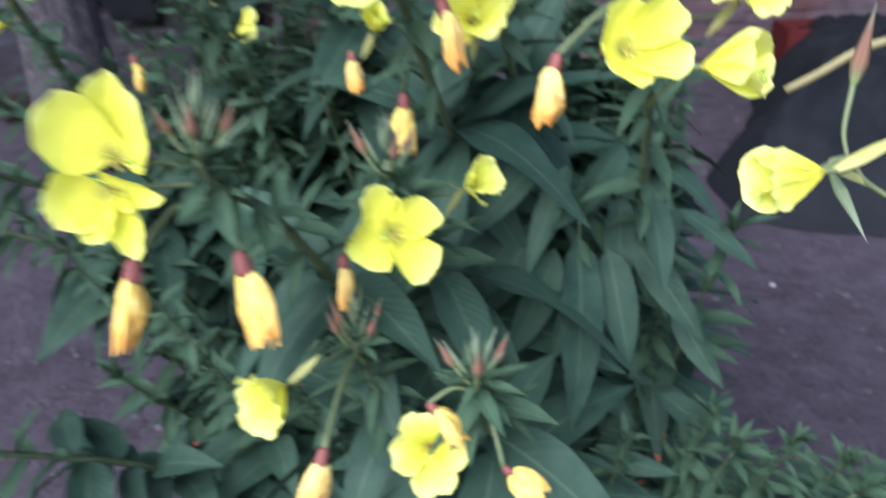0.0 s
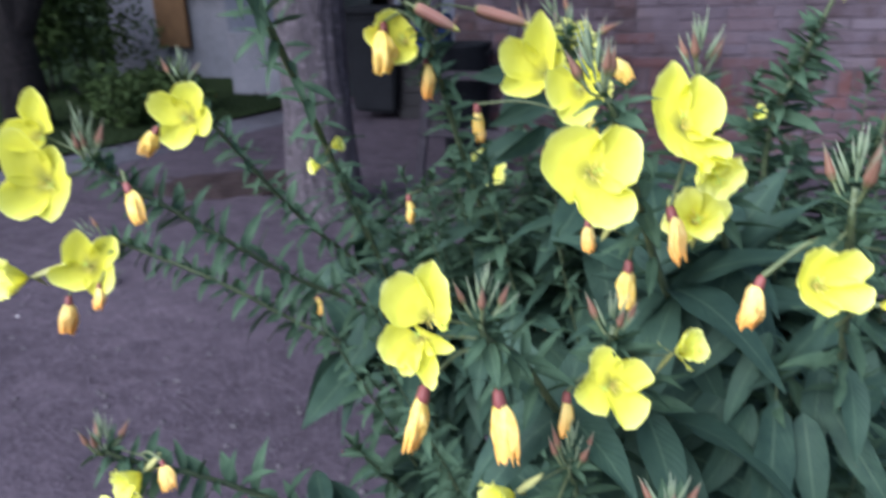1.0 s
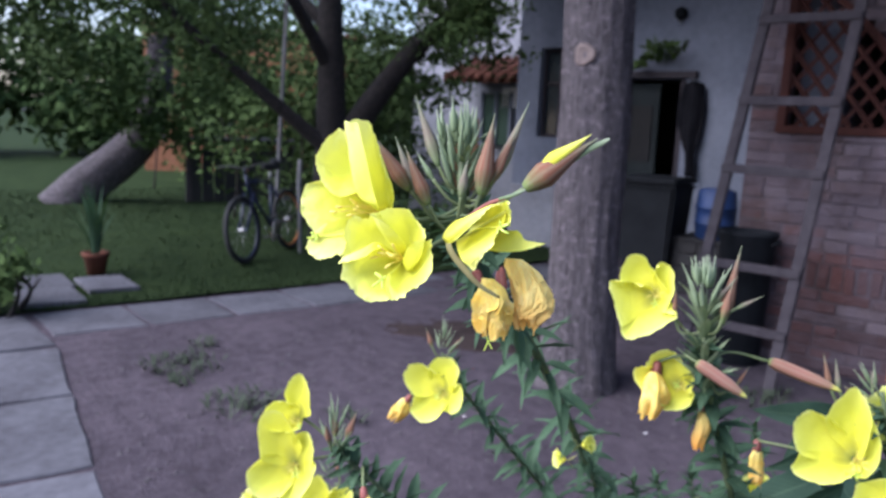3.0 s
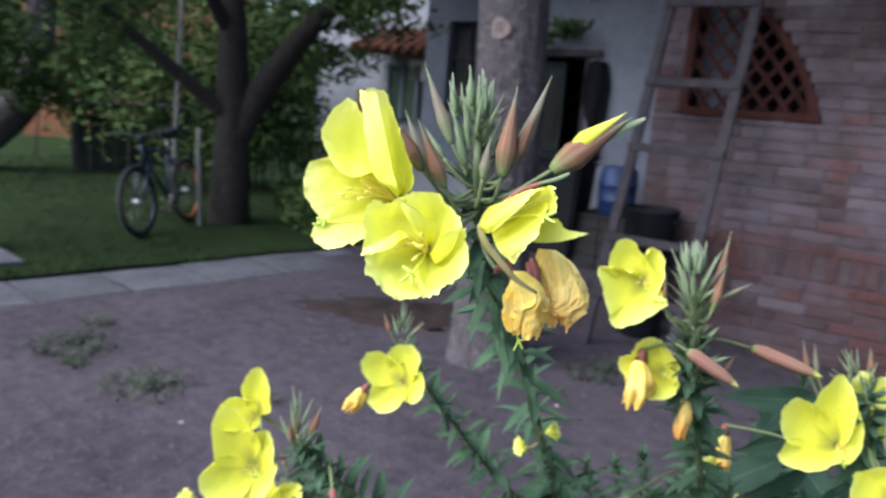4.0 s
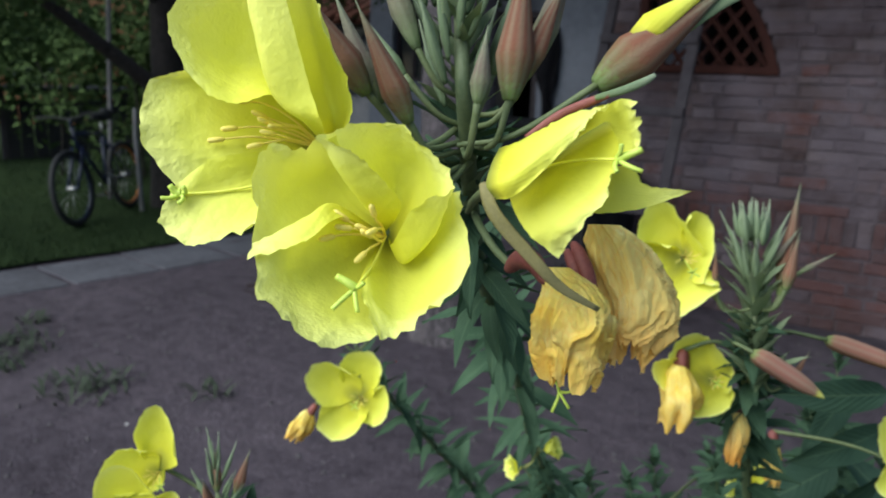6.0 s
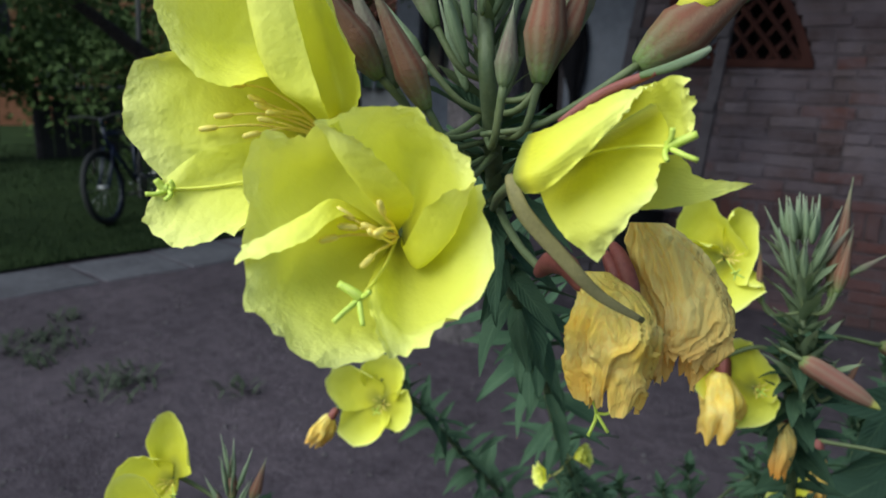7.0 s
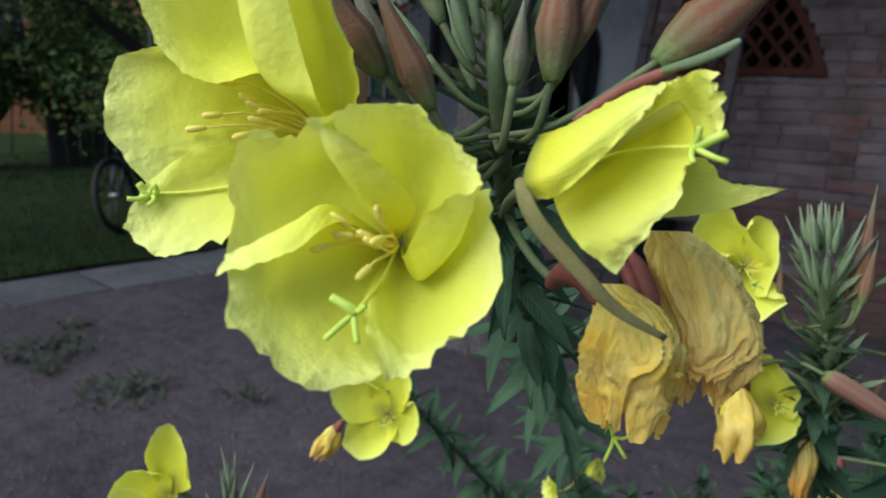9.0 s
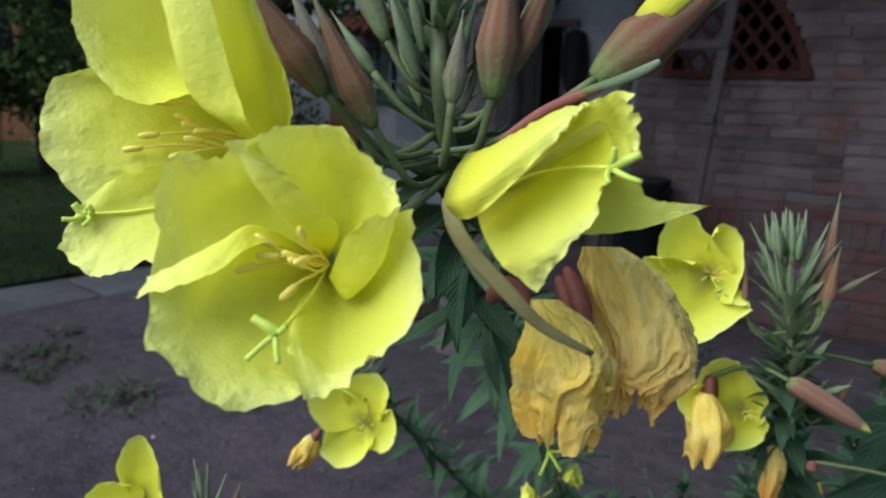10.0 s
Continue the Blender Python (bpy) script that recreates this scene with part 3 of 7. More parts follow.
def house_front():
    x0, x1, top, th = -1.85, 3.2, 3.4, 0.3
    holes = [(-0.42, 0.36, 0.0, 2.05), (-1.52, -1.02, 1.35, 2.42)]
    xs = sorted({x0, x1, *[a for h in holes for a in h[:2]]})
    for a, b in zip(xs, xs[1:]):
        mid, lo = (a + b) / 2, 0.0
        for h in sorted((h for h in holes if h[0] < mid < h[1]), key=lambda q: q[2]):
            if h[2] > lo:
                part("wall", box_bm(b - a, th, h[2] - lo, 0, (mid, th / 2, (lo + h[2]) / 2)), PLASTER, house)
            lo = h[3]
        part("wall", box_bm(b - a, th, top - lo, 0, (mid, th / 2, (lo + top) / 2)), PLASTER, house)
    part("plinth", box_bm(1.40, 0.06, 0.75, 0.01, (-1.14, -0.03, 0.375)), rough_stuff("grey_plinth", (0.16, 0.16, 0.18), (0.28, 0.28, 0.31), 2.0, 0.9, 0.4, 0.006), house, "grey painted plinth")
    part("lintel", box_bm(0.98, 0.09, 0.07, 0.008, (0.0, -0.02, 2.09)), WOOD_GREY, house, "grey wooden lintel")
    part("door_frame", box_bm(0.06, 0.12, 2.05, 0.006, (-0.39, 0.06, 1.025)), WOOD_GREY, house)
    part("door_frame", box_bm(0.06, 0.12, 2.05, 0.006, (0.33, 0.06, 1.025)), WOOD_GREY, house)
    door = part("door", box_bm(0.40, 0.045, 2.0, 0.006, (-0.17, 0.12, 1.0)), rough_stuff("dark_green_door", (0.016, 0.021, 0.023), (0.032, 0.039, 0.041), 4.0, 0.8, 0.3, 0.003, gloss=0.12), house, "dark half-open door leaf")
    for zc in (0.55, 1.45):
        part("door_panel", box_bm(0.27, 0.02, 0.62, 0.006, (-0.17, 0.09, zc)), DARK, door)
    win = part("window", box_bm(0.50, 0.04, 1.07, 0.004, (-1.27, 0.14, 1.885)), rough_stuff("window_dark_pane", (0.02, 0.028, 0.034), (0.04, 0.052, 0.06), 3.0, 0.15, 0.05), house, "dark casement window")
    for x in (-1.50, -1.27, -1.04):
        part("window_frame", box_bm(0.045, 0.05, 1.07, 0.004, (x, 0.11, 1.885)), WOOD_GREY, win)
    for zc in (1.375, 2.0, 2.395):
        part("window_frame", box_bm(0.42, 0.045, 0.045, 0.004, (-1.27, 0.11, zc)), WOOD_GREY, win)
    # Box behind door and window, interior darkness put into its near-black colour.
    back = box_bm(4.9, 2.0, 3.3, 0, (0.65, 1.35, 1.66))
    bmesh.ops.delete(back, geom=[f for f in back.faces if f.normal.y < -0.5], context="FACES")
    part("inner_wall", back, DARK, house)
    # Roof out of sight; its deep overhang is added to shade the plaster.
    bm = bmesh.new()
    box_bm(5.4, 4.0, 0.14, 0.02, (0.75, 0.65, 3.47), bm)
    part("roof", bm, TERRACOTTA, house)


house_front()


def house_return():
    """Short white side wall joining the brick wall to the house."""
    bm = box_bm(0.25, 2.25, 3.0, 0.0, (U0 + 0.33, 1.42, 1.5))
    ob = part("wall_side", bm, PLASTER, None, m=WALL)
    tagged(ob, "limewashed side wall between brick wall and house", "wall", kind="structure")
    ob["kind"] = "structure"


house_return()


def wall_shade_roof():
    """Unseen eaves added to shade the brick wall, over it and out past it."""
    bm = box_bm(6.6, 3.4, 0.10, 0.01, (U0 + 3.1, 0.1, HEIGHT + 0.06))
    ob = part("roof", bm, TERRACOTTA, None, m=WALL)
    tagged(ob, "unseen low roof added with wide eaves to shade the brick wall", "roof", kind="structure")


wall_shade_roof()

# ---- plant parts ----


def petal_shape(length=0.60, width=0.34, lean0=28, lean1=72, curl_l=0.0, curl_r=0.0, ruffle=0.02, seed=0, rows=15, cols=17, notch=0.03, rounding=0.24, bowl=0.45):
    """A broad notched petal that rises from the throat and spreads out."""
    mid, r, zz = [], 0.030, 0.0
    for i in range(rows):
        s = i / (rows - 1)
        mid.append((r, zz, radians(lean0 + (lean1 - lean0) * s)))
        a = mid[-1][2]
        r += length / (rows - 1) * math.sin(a)
        zz += length / (rows - 1) * math.cos(a)
    verts, uvs = [], []
    fan = width * 1.95
    for i in range(rows):
        s = i / (rows - 1)
        for j in range(cols):
            v = j / (cols - 1) * 2 - 1
            cut = 1 - rounding * abs(v) ** 2.6 - notch * math.exp(-(v / 0.20) ** 2)
            cut += 0.35 * ruffle * s ** 4 * noise.noise((v * 7.0 + seed * 2.3, 0.5, seed + 11))
            phi = fan * v * (1.25 - 0.25 * s)
            along = s * cut * math.cos(phi * 0.92)
            side = length * s * cut * math.sin(phi)
            k = max(0.0, along) * (rows - 1)
            q = min(int(k), rows - 2)
            t = k - q
            rr = mid[q][0] * (1 - t) + mid[q + 1][0] * t
            z0 = mid[q][1] * (1 - t) + mid[q + 1][1] * t
            a = mid[q][2] * (1 - t) + mid[q + 1][2] * t
            bow = bowl * side * side / length
            curl = (curl_l * max(0, -v) ** 2 + curl_r * max(0, v) ** 2) * s
            wave = ruffle * (0.65 * s ** 2 * noise.noise((v * 2.2 + seed * 3.7, s * 2.0, seed)) + 0.8 * s ** 5 * noise.noise((v * 7 + seed, s * 2.5, seed + 7)) + 0.5 * s ** 8 * noise.noise((v * 16 + seed, s * 6, seed + 5)) + 0.25 * s * noise.noise((v * 5 + seed, s * 6, seed + 3)))
            lift = bow + curl * 0.34 + wave
            side -= math.copysign(min(abs(side), 0.26 * curl * abs(v)), side) if v else 0
            verts.append((rr - math.cos(a) * lift, side, z0 + math.sin(a) * lift))
            uvs.append((j / (cols - 1), s))
    return verts, grid_faces(rows, cols), uvs


PETALS = {}


def petal_mesh(kind, i):
    i %= 4
    key = (kind, i)
    if key not in PETALS:
        p = {"open": dict(lean0=26 + 3 * i, lean1=70 + 6 * (i % 3), ruffle=0.10, width=0.345, length=0.66, curl_l=0.25 * (i % 2), curl_r=0.3 * (i == 2), notch=0.08, bowl=0.55), "flat": dict(lean0=38, lean1=80 + 4 * (i % 3), ruffle=0.10, width=0.34, length=0.66, curl_r=0.2 * (i % 2), notch=0.07), "cup": dict(lean0=16 + 3 * i, lean1=46 + 6 * (i % 3), ruffle=0.13, width=0.36, length=0.68, curl_l=0.3 * (i % 2), notch=0.07, bowl=0.6), "half": dict(lean0=10, lean1=30, ruffle=0.06, width=0.30)}[kind]
        PETALS[key] = mesh_data("petal", *shape_args(petal_shape(seed=i % 4 + len(kind) * 5, **p)[0:3], PETAL))
    return PETALS[key]


def shape_args(shape, mat):
    v, f, u = shape
    return v, f, mat, u


def stamen_shape(length=0.30, lean=20):
    a = radians(lean)
    pts = [(0.02 + math.sin(a) * length * s + 0.03 * s * s, 0, math.cos(a) * length * s) for s in (0, 0.3, 0.6, 0.85, 1)]
    e = np.array(pts[-1])
    anther = [e + np.array((0.045 * q, 0.01 * q, 0.035 * q)) for q in (-1.3, -0.9, 0, 0.9, 1.3)]
    return join(tube(pts, [0.009, 0.007, 0.006, 0.005, 0.004], 5), tube(anther, [0.003, 0.008, 0.010, 0.008, 0.003], 6))


STAMEN_MESH = mesh_data("stamen", *shape_args(stamen_shape(), STAMEN))


def pistil_shape(length=0.50):
    pts = [(0.0, 0.02 * math.sin(3 * s), length * s) for s in (0, 0.25, 0.5, 0.75, 1)]
    e = np.array(pts[-1])
    arms = []
    for k in range(4):
        w = math.pi / 2 * k + 0.4
        d = np.array((math.cos(w), math.sin(w), 0.55 + 0.2 * (k % 2)))
        arms.append(tube([e, e + d * 0.045, e + d * 0.085], [0.011, 0.013, 0.008], 6))
    return join(tube(pts, [0.008] * 5, 6), *arms)


PISTIL_MESH = mesh_data("pistil", *shape_args(pistil_shape(), STIGMA))


def sepal_shape(length=0.55, w=0.06):
    v, u = [], []
    for i in range(8):
        s = i / 7
        ww = w * math.sin(math.pi * min(1, s * 0.9 + 0.12)) ** 0.8
        for j, q in enumerate((-1, 0, 1)):
            v.append((length * s, ww * q, 0.02 * (1 - abs(q)) + 0.10 * s * s))
            u.append((j / 2, s))
    return v, grid_faces(8, 3), u


SEPAL_MESH = mesh_data("sepal", *shape_args(sepal_shape(), SEPAL))


def flower(plant, pos, axis, dia, kind="open", spin=0.0, root=None):
    """A four-petalled bloom; root is the point on the stem to which its slender tube runs back."""
    dia *= 0.88
    m = facing(pos, axis, spin, dia)
    back = m.inverted() @ Vector(root) if root is not None else Vector((0.1, 0, -0.8))
    tip = Vector((0, 0, 0.0))
    pts = spline([back, back.lerp(Vector((0, 0, -0.45)), 0.62), (0, 0, -0.22), tip], 5)
    v, f, u = tube(pts, np.linspace(0.016, 0.025, len(pts)), 8)
    fl = put("flower", mesh_data("flower", v, f, TUBE, u), plant, m)
    for i in range(4):
        me = petal_mesh(kind, i + int(spin) % 3)
        jit = random.Random(int(spin * 7 + dia * 9000) + i)
        put("petal", me, fl, pose(0, 0, 0.010 * (i % 2), 0, jit.uniform(-13, 11), 90 * i + jit.uniform(-6, 6)) @ Matrix.Scale(jit.uniform(0.94, 1.06), 4))
    for i in range(8):
        put("stamen", STAMEN_MESH, fl, pose(0, 0, 0, 0, random.Random(i + int(spin)).uniform(-14, 8), 45 * i + 20) @ Matrix.Diagonal((0.65, 0.65, 0.75, 1)))
    put("pistil", PISTIL_MESH, fl, pose(0, 0, 0, 0, 0, -spin) @ pose(0, 0, 0, 9, 5, 0))
    for a in (40, 220):
        put("sepal", SEPAL_MESH, fl, pose(0, 0, -0.06, 0, 62, a))
    return fl


def bud_shape(fat=0.15, tip=0.04):
    prof = []
    for i in range(16):
        s = i / 15
        if s < 0.26:
            r = 0.40 + 0.60 * math.sin(math.pi / 2 * s / 0.26)
        else:
            t = (s - 0.26) / 0.74
            r = (1 - t) ** 1.35 * (1 + 0.45 * t) + 0.11 * (1 - t)
        prof.append((max(fat * r, fat * tip), s))
    return lathe(prof, 10, lambda a, s: 1 + 0.09 * math.cos(4 * a) + 0.03 * math.cos(8 * a + 1))


def pod_shape(fat=0.095):
    """A long ripe bud, nearly even in width, with a blunt tip."""
    prof = [(0.45, 0), (0.80, 0.05), (0.98, 0.14), (1.0, 0.30), (0.97, 0.50), (0.88, 0.66), (0.70, 0.78), (0.46, 0.88), (0.28, 0.95), (0.10, 1.0)]
    return lathe([(fat * r, h) for r, h in prof], 12, lambda a, s: 1 + 0.10 * math.cos(4 * a) + 0.03 * math.cos(8 * a + 1))


def young_shape():
    """A slender young bud whose sepal tips run out to a thin point."""
    prof = [(0.022, 0), (0.036, 0.06), (0.056, 0.2), (0.060, 0.34), (0.050, 0.5), (0.034, 0.62), (0.020, 0.72), (0.015, 0.85), (0.004, 1.0)]
    v, f, u = lathe(prof, 8, lambda a, s: 1 + 0.12 * math.cos(4 * a))
    return [(p[0] + 0.035 * p[2] ** 3, p[1], p[2]) for p in v], f, u


BUD_MESHES = {
    "russet": mesh_data("bud", *shape_args(bud_shape(0.125), BUD_RED)),
    "green": mesh_data("bud", *shape_args(bud_shape(0.115), BUD_GREEN)),
    "pink": mesh_data("bud", *shape_args(pod_shape(), BUD_PINK)),
    "purple": mesh_data("bud", *shape_args(bud_shape(0.120), BUD_PURPLE)),
    "young": mesh_data("young_bud", *shape_args(young_shape(), BUD_GREEN)),
}


def bud(plant, base, tip, kind="russet", root=None, fat=1.0, label=""):
    base, tip = Vector(base), Vector(tip)
    d = tip - base
    m = facing(base, d, 15, d.length) @ Matrix.Diagonal((fat, fat, 1, 1))
    ob = put("bud", BUD_MESHES[kind], plant, m, label)
    if root is not None:
        root = Vector(root)
        mid = base - d.normalized() * (base - root).length * 0.5
        pts = spline([root, (mid + root) / 2 * 0.5 + mid * 0.5, base + d * 0.03], 5)
        bar("bud_stalk", pts, np.linspace(0.0010, 0.0014, len(pts)), TUBE, plant, 6)
    return ob


def spike(plant, base, tip, n=16, size=0.032, seed=0, russet=4):
    """The crowded top of a stem: a tuft of pointed young buds with a few russet ones below."""
    rnd = random.Random(seed)
    base, tip = Vector(base), Vector(tip)
    size, russet = size * 0.78, max(0, russet - 1)
    axis = (tip - base).normalized()
    side = axis.orthogonal().normalized()
    ln = (tip - base).length
    for i in range(n):
        s = i / max(1, n - 1)
        a = 2.4 * i + rnd.uniform(-0.3, 0.3)
        out = Matrix.Rotation(a, 3, axis) @ side
        lean = radians((34 - 32 * s) * rnd.uniform(0.7, 1.35) + rnd.uniform(-5, 7))
        d = (axis * math.cos(lean) + out * math.sin(lean)).normalized()
        p = base + axis * ln * (-0.05 + 0.55 * s + rnd.uniform(-0.06, 0.06)) + out * 0.005 * (1 - s)
        size_i = size * rnd.uniform(0.65, 1.3) * (1.05 - 0.25 * s)
        put("young_bud", BUD_MESHES["young"], plant, facing(p + d * 0.004, d, rnd.uniform(0, 90), size_i) @ Matrix.Diagonal((0.9, 0.9, 1, 1)))
    for i in range(russet):
        a = 2 * math.pi * i / russet + rnd.uniform(-0.4, 0.4)
        out = Matrix.Rotation(a, 3, axis) @ side
        d = (axis * 0.9 + out * rnd.uniform(0.3, 0.6)).normalized()
        p = base + out * 0.010
        bud(plant, p + d * 0.008, p + d * (0.008 + size * rnd.uniform(0.9, 1.25)), "russet", base - axis * 0.006, 1.0)


def tuft_of_buds(plant, base, tip, seed):
    """A stem's crown: a close bunch of pale young buds with longer ones round it."""
    rnd = random.Random(seed)
    base, tip = Vector(base), Vector(tip)
    axis = (tip - base).normalized()
    side = axis.orthogonal().normalized()
    ln = (tip - base).length
    for i in range(34):
        inner = i < 20
        out = Matrix.Rotation(2.4 * i + rnd.uniform(-0.3, 0.3), 3, axis) @ side
        lean = radians(rnd.uniform(0, 15) if inner else rnd.uniform(18, 36))
        d = (axis * math.cos(lean) + out * math.sin(lean)).normalized()
        s = rnd.uniform(0.46, 0.64) if inner else rnd.uniform(-0.05, 0.36)
        p = base + axis * ln * s + out * (0.0125 * math.sqrt(rnd.random()) if inner else 0.006)
        size = ln * rnd.uniform(0.84, 1.04) - ln * s if inner else rnd.uniform(0.024, 0.038)
        fat = rnd.uniform(1.2, 1.7) if inner else rnd.uniform(0.8, 1.1)
        put("young_bud", BUD_MESHES["young"], plant, facing(p, d, rnd.uniform(0, 90), size) @ Matrix.Diagonal((fat, fat, 1, 1)))


def wilt(plant, top, bottom, root=None, width=0.4, seed=0, mat=None, label=""):
    """A spent bloom, crumpled and hanging, with its red calyx."""
    top, bottom = Vector(top), Vector(bottom)
    d = (bottom - top) * 0.92
    ln = d.length
    width *= 0.88
    rows, sides = 18, 40
    verts, uvs = [], []
    folds = 6
    for i in range(rows):
        s = i / (rows - 1)
        r = width * (0.16 + 0.84 * math.sin(math.pi * min(0.62, 0.06 + 0.75 * s ** 0.75)))
        r *= 1 if s < 0.7 else 1 - 1.3 * (s - 0.7) ** 1.3
        for k in range(sides):
            a = 2 * math.pi * k / sides
            drift = 0.9 * noise.noise((math.cos(a) * 1.3 + seed, math.sin(a) * 1.3, s * 1.8))
            aa = a + drift * 0.6
            ca, sa = math.cos(aa), math.sin(aa)
            ridge = 0.5 - abs(noise.noise((ca * 4.2 + seed, sa * 4.2, s * 1.5 + drift)))
            crease = 0.15 * math.sin(folds * aa + 2.0 * s + seed) * s ** 0.6 + 0.42 * (ridge - 0.25) + 0.22 * noise.noise((ca * 1.6 + seed * 3, sa * 1.6, s * 2.2))
            q = r * (1 + crease)
            hem = 0.24 * noise.noise((ca * 2.2 + seed * 2, sa * 2.2, 4.0)) * s ** 3
            verts.append((q * math.cos(a) * 1.08, q * math.sin(a) * 0.66 + 0.04 * math.sin(5 * s + seed), s + hem))
            uvs.append((k / sides, s))
    faces = grid_faces(rows, sides, True)
    ob = put("withered_flower", mesh_data("withered_flower", verts, faces, mat or DRY_RUST, uvs), plant, facing(top, d, seed * 37, ln), label)
    cal = lathe([(0.05, -0.26), (0.10, -0.2), (0.12, -0.06), (0.13, 0.05), (0.10, 0.10)], 9, lambda a, s: 1 + 0.14 * math.cos(4 * a))
    put("calyx", mesh_data("calyx", *shape_args(cal, CALYX)), ob, pose(0, 0, 0))
    if root is not None:
        root = Vector(root)
        b = top - d * 0.24
        mid = b.lerp(root, 0.5) + Vector((0, 0, ln * 0.28))
        pts = spline([root, mid, b], 6)
        bar("bud_stalk", pts, np.linspace(0.0012, 0.0018, len(pts)), TUBE, plant, 6)
    return ob


def leaf_shape(w=0.16, droop=0.25, fold=0.30, wave=0.02, seed=0, rows=11, twist=0.0):
    v, u = [], []
    for i in range(rows):
        s = i / (rows - 1)
        ww = w * (math.sin(math.pi * (0.05 + 0.95 * s) ** 0.78) ** 0.9 if 0 < s < 1 else 0.02)
        for j in range(5):
            q = j / 2 - 1
            z = -droop * s * s + fold * ww * abs(q) + wave * noise.noise((s * 5, q * 1.5, seed)) * abs(q)
            v.append((s * (1 - 0.10 * droop * s), ww * q + twist * s * s * 0.3, z + twist * q * ww * s))
            u.append((j / 4, s))
    return v, grid_faces(rows, 5), u


BROAD = [mesh_data("leaf", *shape_args(leaf_shape(0.160 + 0.012 * i, 0.30 + 0.20 * i, 0.26, 0.06, i, 12, 0.15 * (i - 1)), LEAF_BROAD)) for i in range(4)]
SMALL = [mesh_data("leaf", *shape_args(leaf_shape(0.115 + 0.015 * i, 0.06 + 0.16 * i, 0.40, 0.05, 20 + i, 9, 0.3 * (i - 1)), LEAF)) for i in range(3)]

PALE = [mesh_data("bract", *shape_args(leaf_shape(0.10, 0.15, 0.5, 0.04, 27, 9, 0.2), BRACT))]


def leaf(plant, pos, out, length, meshes, rnd, lift=0.2, wide=1.0):
    d = Vector((out.x, out.y, out.z + lift)).normalized()
    up = Vector((0, 0, 1)) - d * d.z
    up = up.normalized() if up.length > 0.05 else d.orthogonal()
    side = up.cross(d)
    m = Matrix((d, side, up)).transposed().to_4x4()
    m.translation = pos
    put("leaf", meshes[rnd.randrange(len(meshes))], plant, m @ pose(0, 0, 0, rnd.uniform(-28, 28), rnd.uniform(-8, 12), rnd.uniform(-14, 14)) @ Matrix.Diagonal((length, length * wide * rnd.uniform(0.85, 1.25), length, 1)))


def stemmed(plant, points, seed, small=40, broad=14, start=0.25, thick=0.0042, small_len=(0.035, 0.06), broad_len=(0.10, 0.15), lift=0.1, taper=(1.4, 0.85), end=0.90, wide=1.0):
    """A stem through the points, clad in leaves that grow smaller towards its top."""
    rnd = random.Random(seed)
    pts = spline(points, 10)
    n = len(pts)
    bar("stem", pts, np.linspace(thick * 1.5, thick * (0.2 if end >= 1.0 else 0.55), n), STEM, plant, 8)

    def at(s):
        k = s * (n - 1)
        i = min(int(k), n - 2)
        p = pts[i] + (pts[i + 1] - pts[i]) * (k - i)
        return Vector(p), Vector(pts[i + 1] - pts[i]).normalized()

    for i in range(small + broad):
        s = start + (end - start) * (i + rnd.random() * 0.6) / (small + broad)
        p, tan = at(s)
        a = 2.4 * i + rnd.uniform(-0.5, 0.5)
        side = tan.orthogonal().normalized()
        out = (Matrix.Rotation(a, 3, tan) @ side + tan * 0.35).normalized()
        if i < broad:
            leaf(plant, p, out, rnd.uniform(*broad_len), BROAD, rnd, lift + rnd.uniform(-0.25, 0.25))
        else:
            t = (i - broad) / max(1, small)
            ln = rnd.uniform(*small_len) * (taper[0] - taper[1] * t)
            leaf(plant, p, out, ln, SMALL, rnd, 0.1, wide)
    if end >= 1.0:
        p, tan = at(1.0)
        for i in range(7):
            out = (Matrix.Rotation(2.4 * i, 3, tan) @ tan.orthogonal().normalized() * 0.5 + tan).normalized()
            leaf(plant, p - tan * 0.003 * i, out, small_len[0] * rnd.uniform(0.5, 1.0), SMALL, rnd, 0.1)
    return at


def primrose(label, base):
    ob = thing("evening_primrose", label, "flower", pose(base[0], base[1], 0), "evening primrose stems")
    ob.matrix_basis = Matrix.Identity(4)
    return ob


def bracts(plant, base, tip, n, length, seed):
    """Narrow upright leaves among the buds."""
    rnd = random.Random(seed)
    base, tip = Vector(base), Vector(tip)
    axis = (tip - base).normalized()
    side = axis.orthogonal().normalized()
    for i in range(n):
        a = 2.4 * i + rnd.uniform(-0.3, 0.3)
        out = (Matrix.Rotation(a, 3, axis) @ side + axis * rnd.uniform(0.8, 1.6)).normalized()
        leaf(plant, base.lerp(tip, (i + rnd.random()) / n), out, length * rnd.uniform(0.75, 1.2), PALE, rnd, 0.15)


